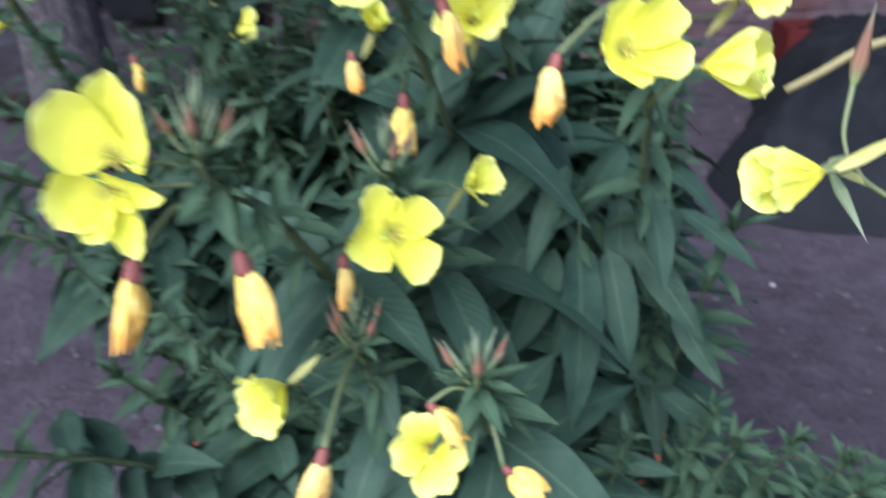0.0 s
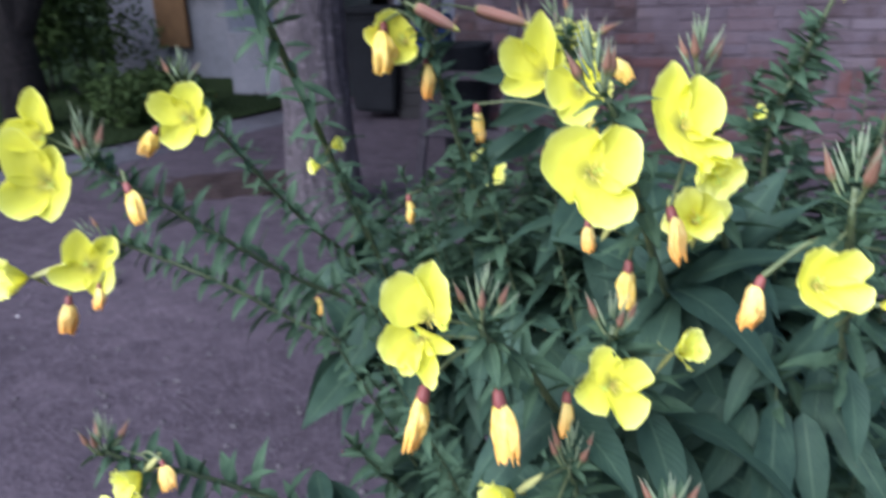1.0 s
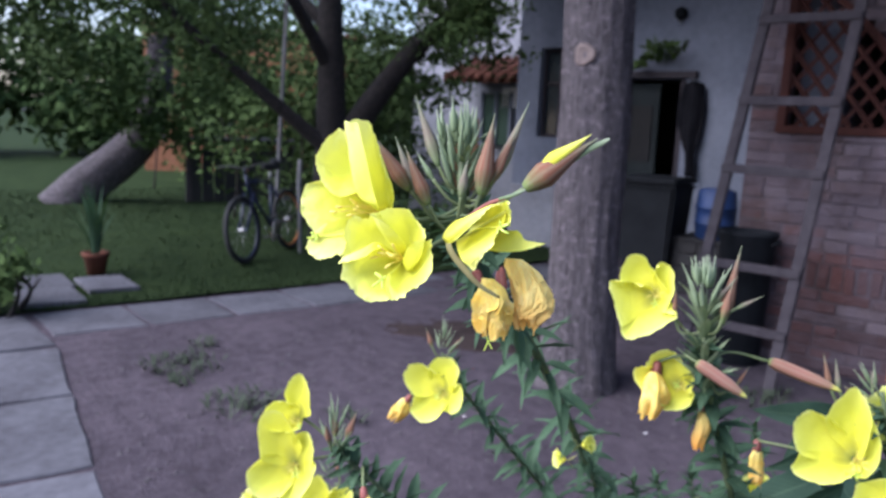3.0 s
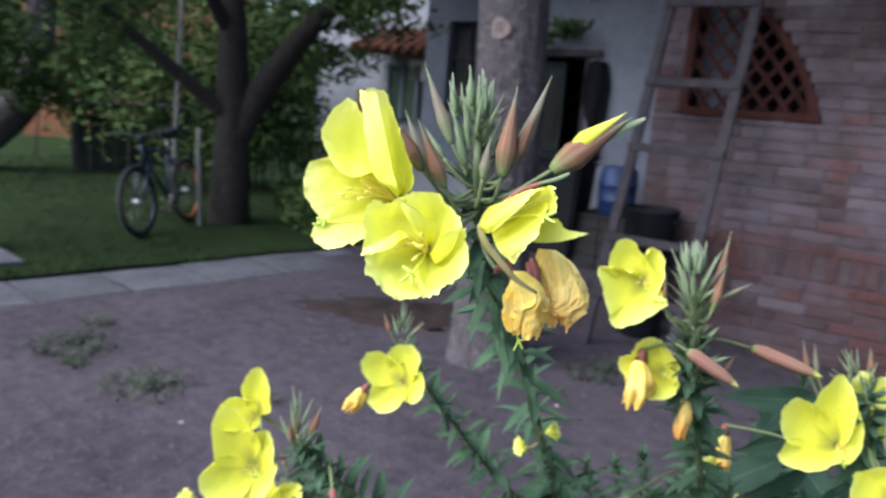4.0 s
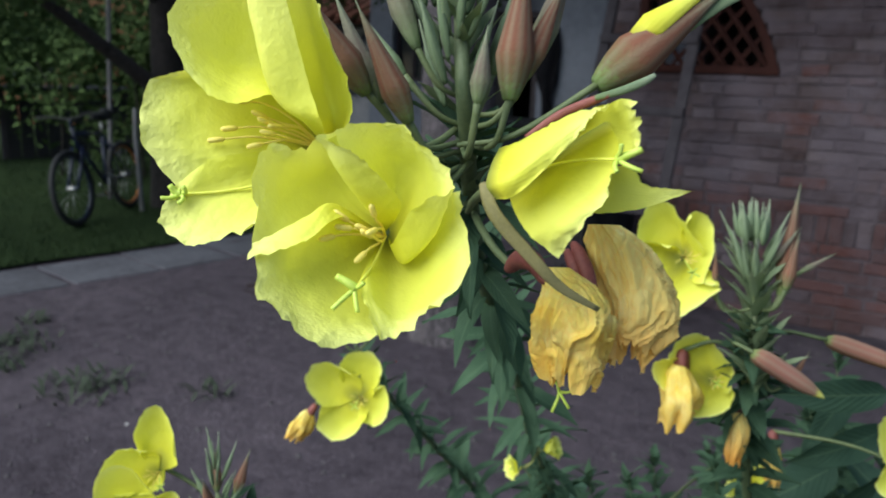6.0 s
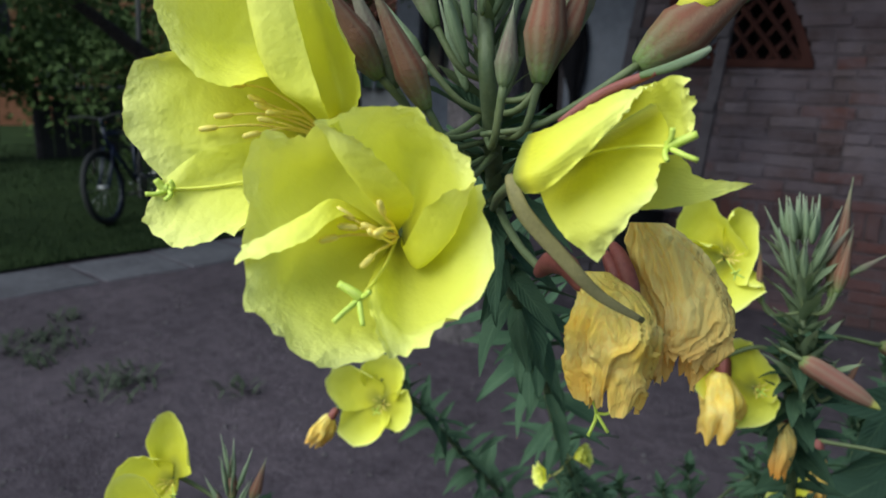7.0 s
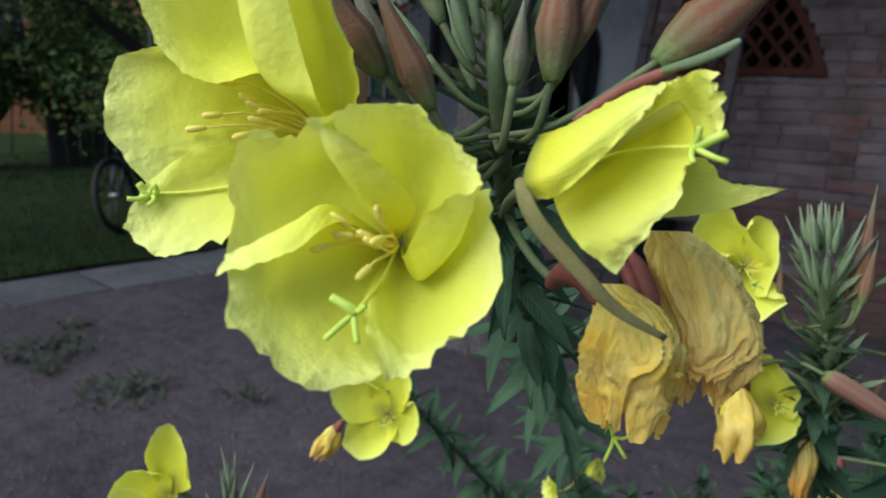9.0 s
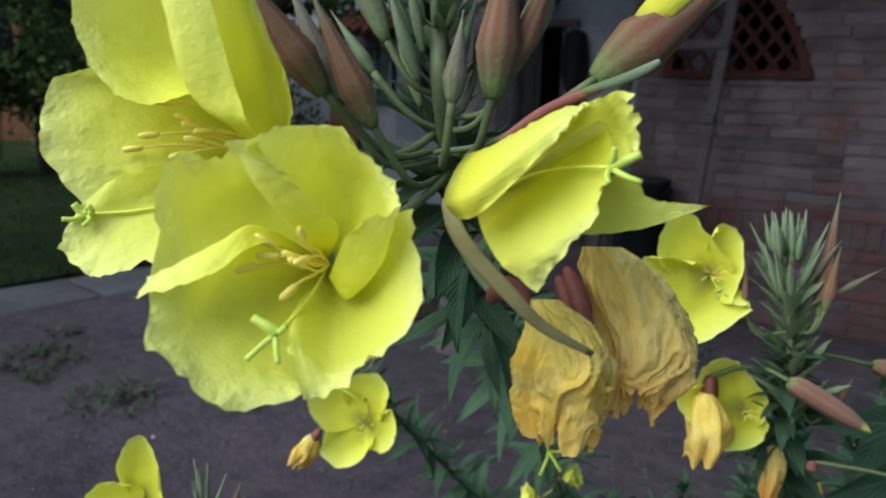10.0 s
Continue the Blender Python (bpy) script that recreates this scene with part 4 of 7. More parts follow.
def petal_patch(rows, seed, ruffle=0.0014, steps=10):
    """A petal drawn through guide lines from throat to rim, in millimetres from the throat, with a crinkled margin."""
    guide = np.array(rows, dtype=float) / 1000
    across = np.array([spline(list(r), steps) for r in guide])
    pts = np.array([spline(list(across[:, k]), steps) for k in range(across.shape[1])]).transpose(1, 0, 2)
    n, m = pts.shape[:2]
    nrm = np.cross(np.gradient(pts, axis=0), np.gradient(pts, axis=1))
    nrm /= np.linalg.norm(nrm, axis=2)[..., None] + 1e-12
    verts, uvs = [], []
    for i in range(n):
        s = i / (n - 1)
        for k in range(m):
            u = k / (m - 1)
            side = abs(2 * u - 1) ** 10 * s
            p = pts[i, k]
            q = p * 1000
            rim = max(s ** 7, side)
            w = ruffle * (0.9 * s ** 2 * noise.noise((q[0] * 0.11 + seed, q[1] * 0.11, q[2] * 0.11)) + 0.55 * max(s ** 4, side) * noise.noise((q[0] * 0.33 + seed, q[1] * 0.33, q[2] * 0.33)) + 0.95 * rim * noise.noise((q[0] * 0.62, q[1] * 0.62 + seed, q[2] * 0.62)) + 0.16 * rim * noise.noise((q[0] * 1.4, q[1] * 1.4 + seed, q[2] * 1.4)))
            grow = 1 + rim * 0.04 * noise.noise((u * 9 + seed, 3.1, s * 2)) + rim * 0.007 * noise.noise((u * 31, seed, 1.7))
            verts.append(tuple(p * grow + nrm[i, k] * w))
            uvs.append((u, s))
    return verts, grid_faces(n, m), uvs


def shaped_flower(plant, at, rims, root, axis, seed):
    """A four-petalled bloom whose petals run from the throat to the given rims, in millimetres from the throat."""
    at, axis = Vector(at), np.array(axis)
    back = Vector(root) - at
    pts = spline([back, back * 0.55 - Vector(axis) * 0.010, -Vector(axis) * 0.008, (0, 0, 0)], 5)
    v, f, u = tube(pts, np.linspace(0.0011, 0.0020, len(pts)), 8)
    fl = put("flower", mesh_data("flower", v, f, TUBE, u), plant, Matrix.Translation(at))
    rnd = random.Random(seed)
    for i, rim in enumerate(rims):
        edge = np.array(rim, dtype=float)
        size = np.linalg.norm(edge, axis=1).mean()
        root_row = edge * 0.05
        spread = edge - edge.mean(axis=0)
        mid = edge * 0.52 + spread * 0.20 - axis * size * rnd.uniform(0.10, 0.16)
        put("petal", mesh_data("petal", *shape_args(petal_patch([root_row, mid, edge * 0.86 + spread * 0.11 - axis * size * 0.05, edge], seed + i, 0.0014, 5), PETAL)), fl)
    r = np.linalg.norm(np.concatenate([np.array(q) for q in rims]), axis=1).mean() / 1000
    m = facing((0, 0, 0), axis, seed, 2 * r)
    for i in range(8):
        put("stamen", STAMEN_MESH, fl, m @ pose(0, 0, 0, 0, rnd.uniform(-14, 8), 45 * i + 20) @ Matrix.Diagonal((0.5, 0.5, 0.6, 1)))
    put("pistil", PISTIL_MESH, fl, m @ pose(0, 0, 0, rnd.uniform(-20, 20), rnd.uniform(-20, 20), 0) @ Matrix.Diagonal((0.7, 0.7, 0.75, 1)))
    return fl


# ---- the tall stem with the two great blooms ----
TOP = (-0.352, 0.322, 1.425)
tall = primrose("tallest evening primrose stem with large yellow blooms and bud tuft", (-0.5, 1.35))
stemmed(tall, [(-0.50, 1.35, 0), (-0.64, 1.12, 0.60), (-0.61, 0.915, 0.895), (-0.46, 0.553, 1.244), (-0.385, 0.39, 1.36), (-0.355, 0.330, 1.435), (-0.362, 0.334, 1.47)], 11, 125, 0, 0.34, 0.0045, (0.034, 0.052), taper=(1.25, 0.55), end=0.81, wide=0.9)


def great_bloom(at, petals, stamens, stigma, back, seed, label):
    """One of the large blooms: petals, bent stamens with pale anthers and a four-armed stigma on a style."""
    at = Vector(at)
    pts = spline([Vector(p) - at for p in back] + [Vector((0, 0, 0))], 6)
    v, f, u = tube(pts, np.linspace(0.0012, 0.0021, len(pts)), 10)
    fl = put("flower", mesh_data("flower", v, f, TUBE, u), tall, Matrix.Translation(at), label)
    for i, rows in enumerate(petals):
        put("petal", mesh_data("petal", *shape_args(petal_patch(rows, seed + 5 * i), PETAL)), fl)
    for line in stamens:
        q = spline([np.array(p) / 1000 for p in line], 4)
        d = q[-1] - q[-2]
        d = d / np.linalg.norm(d)
        anther = [q[-1] + d * k for k in (-0.0022, -0.0014, 0.0004, 0.0022, 0.0029)]
        put("stamen", mesh_data("stamen", *shape_args(join(tube(q, np.linspace(0.00045, 0.00028, len(q)), 6), tube(anther, [0.0003, 0.0008, 0.0009, 0.0008, 0.0003], 7)), STAMEN)), fl)
    lines = [spline([np.array(p) / 1000 for p in line], 4) for line in stigma]
    put("style", mesh_data("style", *shape_args(tube(lines[0], 0.0004, 7), STYLE)), fl)
    arms = [tube(q, np.linspace(0.0007, 0.0006, len(q)) if i else np.linspace(0.0013, 0.0009, len(q)), 8) for i, q in enumerate(lines[1:])]
    put("pistil", mesh_data("pistil", *shape_args(join(*arms), STIGMA)), fl, None, "pale green four-armed stigma")
    return fl


LOW_AT = (-0.3303, 0.2585, 1.4045)
LOW_PETALS = []
LOW_PETALS.append([[(-0.4, -0.3, 0.2), (-0.4, -0.2, 0.4), (-0.2, -0.2, -0.0), (0.1, -0.1, -0.4), (0.3, 0.1, -0.5)], [(2.9, -20.4, 8.3), (-2.9, -16.6, 10.5), (-2.4, -10.5, -1.4), (1.9, -9.7, -6.4), (4.2, -7.7, -6.3)], [(3.8, -33.5, 4.4), (-1.8, -28.2, 8.9), (-3.4, -28.3, -5.0), (6.3, -25.3, -12.8), (10.8, -15.6, -15.4)], [(-4.5, -44.5, -0.2), (-7.6, -40.2, 2.6), (1.6, -45.7, -7.8), (15.1, -39.0, -18.3), (21.4, -21.7, -18.3)]])
LOW_PETALS.append([[(-0.3, -0.4, -0.5), (-0.1, -0.3, -0.7), (0.3, 0.1, -0.6), (0.7, 0.5, -0.2), (0.7, 0.6, 0.3)], [(5.7, -14.3, -5.6), (4.6, -9.7, -5.2), (7.7, -5.3, -8.1), (10.1, -1.3, -5.7), (8.1, 2.7, -0.1)], [(12.3, -23.1, -9.0), (12.9, -20.4, -8.2), (17.2, -15.4, -14.5), (24.6, -6.0, -8.1), (14.8, 2.3, 11.2)], [(22.1, -28.4, -13.8), (23.9, -26.2, -18.1), (28.2, -19.6, -14.6), (33.6, -6.2, -2.4), (24.4, 1.0, 15.9)]])
LOW_PETALS.append([[(0.5, -0.7, 0.7), (0.3, -0.8, 0.7), (-0.5, 0.4, 0.4), (-0.6, 1.0, 0.6), (0.4, 0.5, 0.8), (0.8, 0.7, 0.3), (0.7, 0.6, 0.2)], [(14.5, -10.4, 12.1), (5.7, -12.5, 9.2), (0.4, -3.9, 8.2), (0.2, 5.0, 7.1), (6.4, 2.2, 7.7), (11.8, -5.0, -4.9), (10.1, -8.8, 0.6)], [(14.7, -20.2, 20.9), (5.7, -22.4, 18.8), (-1.5, -11.9, 18.1), (-1.5, 3.3, 19.8), (8.9, 5.0, 18.8), (22.6, -4.7, 6.1), (21.2, -13.3, 12.3)], [(12.3, -27.1, 27.0), (2.7, -27.7, 29.2), (-3.9, -19.9, 29.2), (2.8, -6.5, 33.1), (18.4, -7.0, 28.2), (28.0, -6.9, 19.7), (29.2, -10.1, 16.8)]])
LOW_PETALS.append([[(-0.6, -0.5, 0.1), (-0.6, -0.4, 0.4), (-0.4, -0.2, 0.6), (-0.2, 0.0, 0.6)], [(-6.0, -10.5, -0.4), (-9.1, -6.4, 3.8), (-7.0, -3.9, 6.2), (-2.5, -4.0, 7.2)], [(-9.8, -25.1, 1.3), (-17.6, -18.1, 10.7), (-15.3, -10.3, 16.8), (-7.0, -6.1, 17.1)], [(-10.5, -37.8, 0.8), (-18.6, -30.0, 22.6), (-11.1, -22.9, 25.5), (-2.3, -17.3, 28.8)]])
LOW_STAMENS = [[(0.8, -1.8, 0.6), (2.2, -10.8, 2.3), (1.6, -17.7, 3.3), (0.5, -22.7, 3.0)], [(0.8, -1.8, 0.7), (2.9, -9.8, 3.6), (3.2, -15.6, 5.8), (1.7, -18.8, 8.2)], [(0.9, -1.7, 0.7), (3.1, -10.0, 2.4), (4.3, -15.0, 4.6), (2.7, -18.8, 5.4)], [(1.2, -1.4, 0.7), (5.3, -7.5, 4.9), (8.0, -12.5, 7.3), (9.0, -14.9, 10.0)], [(1.3, -1.5, 0.4), (5.1, -8.5, 1.8), (6.3, -12.3, 3.8), (5.8, -15.0, 5.1)], [(1.5, -1.3, 0.3), (6.0, -8.1, 0.6), (7.7, -12.8, 2.6), (7.6, -15.2, 3.9)], [(1.2, -1.7, -0.1), (4.8, -8.1, -0.2), (7.3, -14.0, -0.0), (7.8, -17.9, -1.5)], [(1.3, -1.4, 0.6), (5.9, -7.3, 3.7), (8.3, -11.6, 5.0), (9.0, -15.0, 4.9)]]
LOW_STIGMA = [[(1.4, -1.6, -0.1), (5.8, -9.6, -3.7), (9.5, -18.0, -6.3), (13.0, -25.5, -7.5)], [(13.0, -25.5, -7.5), (11.7, -26.8, -6.1), (8.9, -28.0, -4.7)], [(13.0, -25.5, -7.5), (14.7, -25.7, -6.6), (16.0, -25.7, -5.5)], [(12.8, -25.8, -7.9), (12.1, -28.8, -9.7), (11.1, -31.7, -12.0)], [(12.8, -25.7, -7.8), (14.6, -27.0, -10.3), (16.0, -27.8, -12.6)]]
great_bloom(LOW_AT, LOW_PETALS, LOW_STAMENS, LOW_STIGMA, [(-0.358, 0.340, 1.418), (-0.352, 0.318, 1.412), (-0.340, 0.282, 1.406)], 3, "wide open yellow bloom with rolled petal edges")
LEFT_AT = (-0.3699, 0.2730, 1.4249)
LEFT_PETALS = []
LEFT_PETALS.append([[(-0.1, 0.0, 0.3), (-0.3, -0.1, 0.6), (-0.6, -0.3, 0.6), (-0.2, -0.2, -0.3)], [(-8.7, -0.4, 13.9), (-11.8, -16.8, 7.8), (-8.1, -20.7, 2.3), (-3.9, -12.8, -0.7)], [(-20.9, -14.0, 24.8), (-21.9, -32.3, 15.5), (-14.6, -36.1, 0.3), (-7.2, -27.0, -3.1)], [(-23.1, -34.8, 23.8), (-28.2, -43.7, 19.3), (-25.0, -49.3, 5.0), (-14.4, -43.3, -13.6)]])
LEFT_PETALS.append([[(-0.9, -0.5, 0.9), (-0.7, -0.2, 1.2), (-0.2, 0.2, 1.2), (0.1, 0.3, 0.9)], [(1.8, -20.3, 16.3), (-10.7, -7.8, 21.3), (-9.9, -3.4, 25.2), (-0.3, 0.2, 15.0)], [(-1.5, -36.3, 14.7), (-21.0, -20.4, 25.9), (-18.7, -12.6, 36.6), (-7.9, -3.1, 34.1)], [(-13.6, -41.8, 23.3), (-24.1, -38.2, 40.5), (-21.4, -23.8, 56.8), (-8.2, -22.7, 47.7)]])
LEFT_PETALS.append([[(-0.5, -0.4, -0.0), (-0.1, -0.3, -0.6), (0.3, 0.1, -0.6), (0.5, 0.4, -0.3)], [(-3.1, -21.2, 0.2), (-2.6, -19.8, -5.4), (2.4, -16.4, -8.1), (8.4, -14.0, -7.6)], [(-9.4, -36.4, -2.0), (-7.7, -36.3, -11.0), (1.8, -32.4, -15.2), (11.8, -28.2, -15.7)], [(-15.9, -46.5, -11.0), (-14.3, -50.7, -20.6), (-3.1, -47.5, -25.3), (11.8, -36.8, -17.6)]])
LEFT_PETALS.append([[(1.5, -1.1, 1.1), (1.3, -1.2, 1.4), (0.3, 0.6, 1.2), (0.9, 0.9, 0.6), (2.6, -0.4, 0.5)], [(21.3, -20.9, 9.1), (13.8, -20.4, 9.4), (5.5, -2.2, 8.5), (10.8, -2.2, 7.3), (15.6, -9.5, 5.4)], [(19.3, -24.8, 21.8), (8.6, -30.1, 20.5), (-1.0, -1.3, 25.3), (14.0, -5.7, 22.4), (21.4, -9.4, 16.3)], [(9.1, -30.1, 61.3), (-1.3, -32.9, 61.7), (0.8, -15.7, 62.2), (9.3, -14.5, 46.7), (15.0, -17.3, 41.1)]])
LEFT_STAMENS = [[(0.9, -3.0, 0.7), (-2.2, -14.3, 3.2), (-6.3, -23.9, 4.4), (-11.5, -32.6, 3.5)], [(0.9, -3.0, 1.0), (-1.5, -13.0, 5.4), (-5.4, -21.0, 7.3), (-9.9, -28.9, 6.8)], [(0.9, -3.0, 0.7), (0.0, -12.3, 3.3), (-0.8, -18.3, 3.4), (-3.4, -24.8, 2.1)], [(1.1, -2.8, 1.1), (-0.2, -10.1, 6.9), (-1.3, -15.9, 8.4), (-4.6, -21.9, 11.0)], [(1.0, -2.7, 1.4), (0.8, -11.0, 5.5), (0.3, -16.4, 7.1), (-2.1, -21.7, 9.2)], [(1.3, -2.5, 1.4), (1.1, -9.3, 6.2), (1.1, -14.2, 7.5), (0.3, -20.1, 7.9)], [(1.0, -3.0, 0.5), (1.3, -11.5, 2.6), (1.5, -17.4, 4.7), (-0.2, -22.4, 5.9)], [(1.1, -2.8, 1.1), (-2.5, -10.1, 9.0), (-7.8, -17.0, 13.9), (-11.1, -23.5, 14.8)]]
LEFT_STIGMA = [[(1.0, -3.1, 0.2), (2.1, -21.9, -7.6), (-5.0, -34.1, -10.9), (-13.3, -44.7, -11.9)], [(-13.4, -44.6, -11.6), (-14.1, -45.7, -11.3), (-14.8, -47.0, -9.2)], [(-13.2, -44.4, -11.6), (-13.9, -47.4, -12.8), (-15.3, -49.9, -12.7)], [(-13.2, -44.4, -11.6), (-11.0, -44.5, -11.0), (-11.0, -45.2, -9.2)], [(-13.1, -44.5, -11.9), (-11.3, -45.2, -13.0), (-11.2, -46.9, -14.2)]]
great_bloom(LEFT_AT, LEFT_PETALS, LEFT_STAMENS, LEFT_STIGMA, [(-0.359, 0.334, 1.432), (-0.362, 0.318, 1.424), (-0.366, 0.292, 1.422)], 40, "yellow bloom with one tall folded petal")
HALF_AT = (-0.3078, 0.2812, 1.4179)
HALF_PETALS = []
HALF_PETALS.append([[(2.8, -4.6, 12.7), (6.3, -13.3, 9.4), (8.9, -19.3, 4.5), (11.5, -18.2, 1.0)], [(6.5, 1.9, 15.2), (10.5, -8.6, 13.5), (15.4, -18.2, 7.7), (16.5, -17.5, 2.5)], [(15.2, 8.4, 21.7), (18.5, -1.3, 19.9), (22.0, -11.7, 15.8), (23.8, -12.9, 11.1)], [(26.3, 12.3, 25.9), (28.0, 6.8, 25.2), (28.6, 0.2, 23.9), (28.7, -4.6, 20.7)]])
HALF_PETALS.append([[(7.4, -6.7, 1.6), (10.3, 6.9, 7.8), (15.7, 14.8, 15.0), (23.8, 18.1, 21.2)], [(13.4, -10.2, -4.6), (19.2, -4.7, 2.2), (24.2, 4.2, 9.3), (31.3, 9.4, 15.7)], [(19.2, -10.9, -9.5), (25.8, -9.2, -4.2), (31.2, -2.4, 3.4), (34.5, 2.4, 10.4)], [(25.4, -8.4, -14.1), (29.7, -7.9, -6.7), (34.4, -4.3, 1.5), (35.2, -1.7, 7.9)]])
HALF_PETALS.append([[(1.8, 4.5, 1.1), (1.5, 9.9, 6.8), (4.7, 8.2, 14.5)], [(14.7, 14.2, 6.4), (14.3, 19.3, 16.1), (19.0, 16.2, 23.7)], [(25.9, 13.2, 12.4), (25.6, 17.4, 18.5), (26.0, 13.2, 25.7)], [(33.3, 10.1, 12.7), (33.0, 13.0, 18.7), (31.1, 10.0, 27.3)], [(37.8, 6.4, 14.4), (38.5, 6.3, 21.4), (35.7, 6.8, 26.2)]])
HALF_PETALS.append([[(8.8, -4.5, -3.6), (8.0, 4.2, 0.6), (8.5, 11.1, 4.7)], [(22.4, 6.9, -3.7), (23.3, 16.0, 2.2), (26.0, 22.8, 8.2)], [(27.1, 13.2, -4.4), (28.1, 19.6, 0.8), (30.4, 24.7, 6.9)], [(35.0, 22.9, -2.9), (34.5, 24.7, 0.0), (33.9, 26.4, 3.0)], [(44.1, 31.1, 1.6), (44.3, 31.4, 1.9), (44.2, 31.4, 2.3)]])
HALF_STIGMA = [[(2.9, 0.1, 1.0), (15.4, 2.0, 8.6), (26.4, 2.7, 11.4), (34.8, 1.9, 12.2)], [(34.8, 1.9, 12.2), (37.9, 2.2, 13.7), (40.6, 3.6, 15.2)], [(34.8, 1.9, 12.2), (38.7, 0.8, 10.9), (42.0, 1.8, 9.8)], [(34.8, 1.9, 12.2), (36.0, 0.8, 14.3), (36.3, 0.4, 16.4)], [(34.8, 1.9, 12.2), (35.5, -0.6, 10.7), (36.6, -1.5, 9.3)]]
great_bloom(HALF_AT, HALF_PETALS, [], HALF_STIGMA, [(-0.3575, 0.338, 1.398), (-0.3344, 0.3084, 1.4087), (-0.3176, 0.2911, 1.4158)], 70, "half-open yellow bloom with protruding green stigma")


def strip(plant, points, w, mat, name="sepal", thick=0.25, skew=1.0):
    """A narrow tapering sepal along the points."""
    pts = spline(points, 6)
    n = len(pts)
    rad = [w * math.sin(math.pi * min(0.98, 0.10 + 0.86 * (i / (n - 1)) ** skew)) ** 0.7 + 0.0004 for i in range(n)]
    v, f, u = tube(pts, rad, 10)
    c = np.repeat(pts, 10, axis=0)
    ref = np.array((0.55, -0.82, 0.1))
    v = [q + (np.asarray(p) - q) - ref * ((np.asarray(p) - q) @ ref) * (1 - thick) for p, q in zip(v, c)]
    return put(name, mesh_data(name, v, f, mat, u), plant)


strip(tall, [(-0.3084, 0.2745, 1.4205), (-0.3021, 0.2720, 1.4127), (-0.2922, 0.2755, 1.4023), (-0.2858, 0.2816, 1.3937), (-0.2782, 0.2911, 1.3866)], 0.0016, OLIVE, "sepal", 0.10, 0.6)
strip(tall, [(-0.3020, 0.2856, 1.4333), (-0.2946, 0.2908, 1.4400), (-0.2863, 0.2950, 1.4445), (-0.2825, 0.2955, 1.4458)], 0.0009, CALYX, "sepal", 0.6)
strip(tall, [(-0.2860, 0.2942, 1.4450), (-0.2798, 0.2972, 1.4472), (-0.2751, 0.3005, 1.4498), (-0.2730, 0.3029, 1.4517)], 0.0008, BUD_GREEN, "sepal", 0.6)
strip(tall, [(-0.3210, 0.3113, 1.3866), (-0.3131, 0.3052, 1.3925), (-0.3030, 0.2969, 1.3945), (-0.2965, 0.2932, 1.3900)], 0.0030, CALYX, "calyx", 0.8)
strip(tall, [(-0.2991, 0.3144, 1.3984), (-0.2934, 0.3092, 1.3956), (-0.2882, 0.3052, 1.3900), (-0.2861, 0.3037, 1.3835)], 0.0020, CALYX, "calyx", 0.8)
strip(tall, [(-0.3004, 0.3126, 1.3962), (-0.2946, 0.3073, 1.3927), (-0.2893, 0.3034, 1.3862)], 0.0017, CALYX, "calyx", 0.8)
bar("bud_stalk", spline([(-0.3575, 0.3424, 1.3965), (-0.3422, 0.3248, 1.3960), (-0.3318, 0.3185, 1.3908), (-0.3203, 0.3124, 1.3872)], 5), 0.0014, TUBE, tall, 8)
opening = bud(tall, (-0.309, 0.342, 1.448), (-0.277, 0.374, 1.483), "russet", TOP, 1.1, "opening russet bud showing a yellow tip")
rise = opening.matrix_basis.to_3x3().inverted() @ Vector((0, 0, 1))
rise.z = 0
rise.normalize()
put("petal", mesh_data("petal", *shape_args(bud_shape(0.10), PETAL)), opening, Matrix.Translation(rise * 0.070 + Vector((0, 0, 0.27))) @ Matrix.Diagonal((0.8, 0.8, 0.70, 1)), "furled yellow petals")
strip(tall, [(-0.288, 0.363, 1.467), (-0.280, 0.371, 1.476), (-0.275, 0.376, 1.480), (-0.271, 0.379, 1.483)], 0.0015, BUD_GREEN)
for a, b, k, w in (((-0.3700, 0.2932, 1.4423), (-0.3857, 0.2716, 1.4797), "russet", 0.90), ((-0.3698, 0.2997, 1.4389), (-0.3879, 0.2938, 1.4776), "purple", 0.75), ((-0.3563, 0.2994, 1.4333), (-0.3727, 0.2898, 1.4725), "russet", 0.85), ((-0.3687, 0.3176, 1.4585), (-0.3938, 0.3148, 1.5069), "purple", 0.62), ((-0.3355, 0.3094, 1.4405), (-0.3369, 0.3153, 1.4661), "purple", 0.95), ((-0.3322, 0.3239, 1.4419), (-0.3380, 0.3396, 1.4963), "russet", 0.78), ((-0.3342, 0.3399, 1.4523), (-0.3310, 0.3655, 1.5048), "purple", 0.62), ((-0.3342, 0.3339, 1.4480), (-0.3284, 0.3527, 1.4867), "russet", 0.75), ((-0.3744, 0.3186, 1.4482), (-0.3900, 0.3141, 1.4681), "green", 0.70), ((-0.3534, 0.3442, 1.4497), (-0.3525, 0.3572, 1.4875), "green", 0.70)):
    bud(tall, a, b, k, (-0.3575, 0.332, a[2] - 0.017), w)
tuft_of_buds(tall, (-0.3576, 0.3276, 1.4425), (-0.3698, 0.3356, 1.5018), 3)
bracts(tall, (-0.366, 0.352, 1.393), (-0.360, 0.333, 1.470), 36, 0.024, 5)


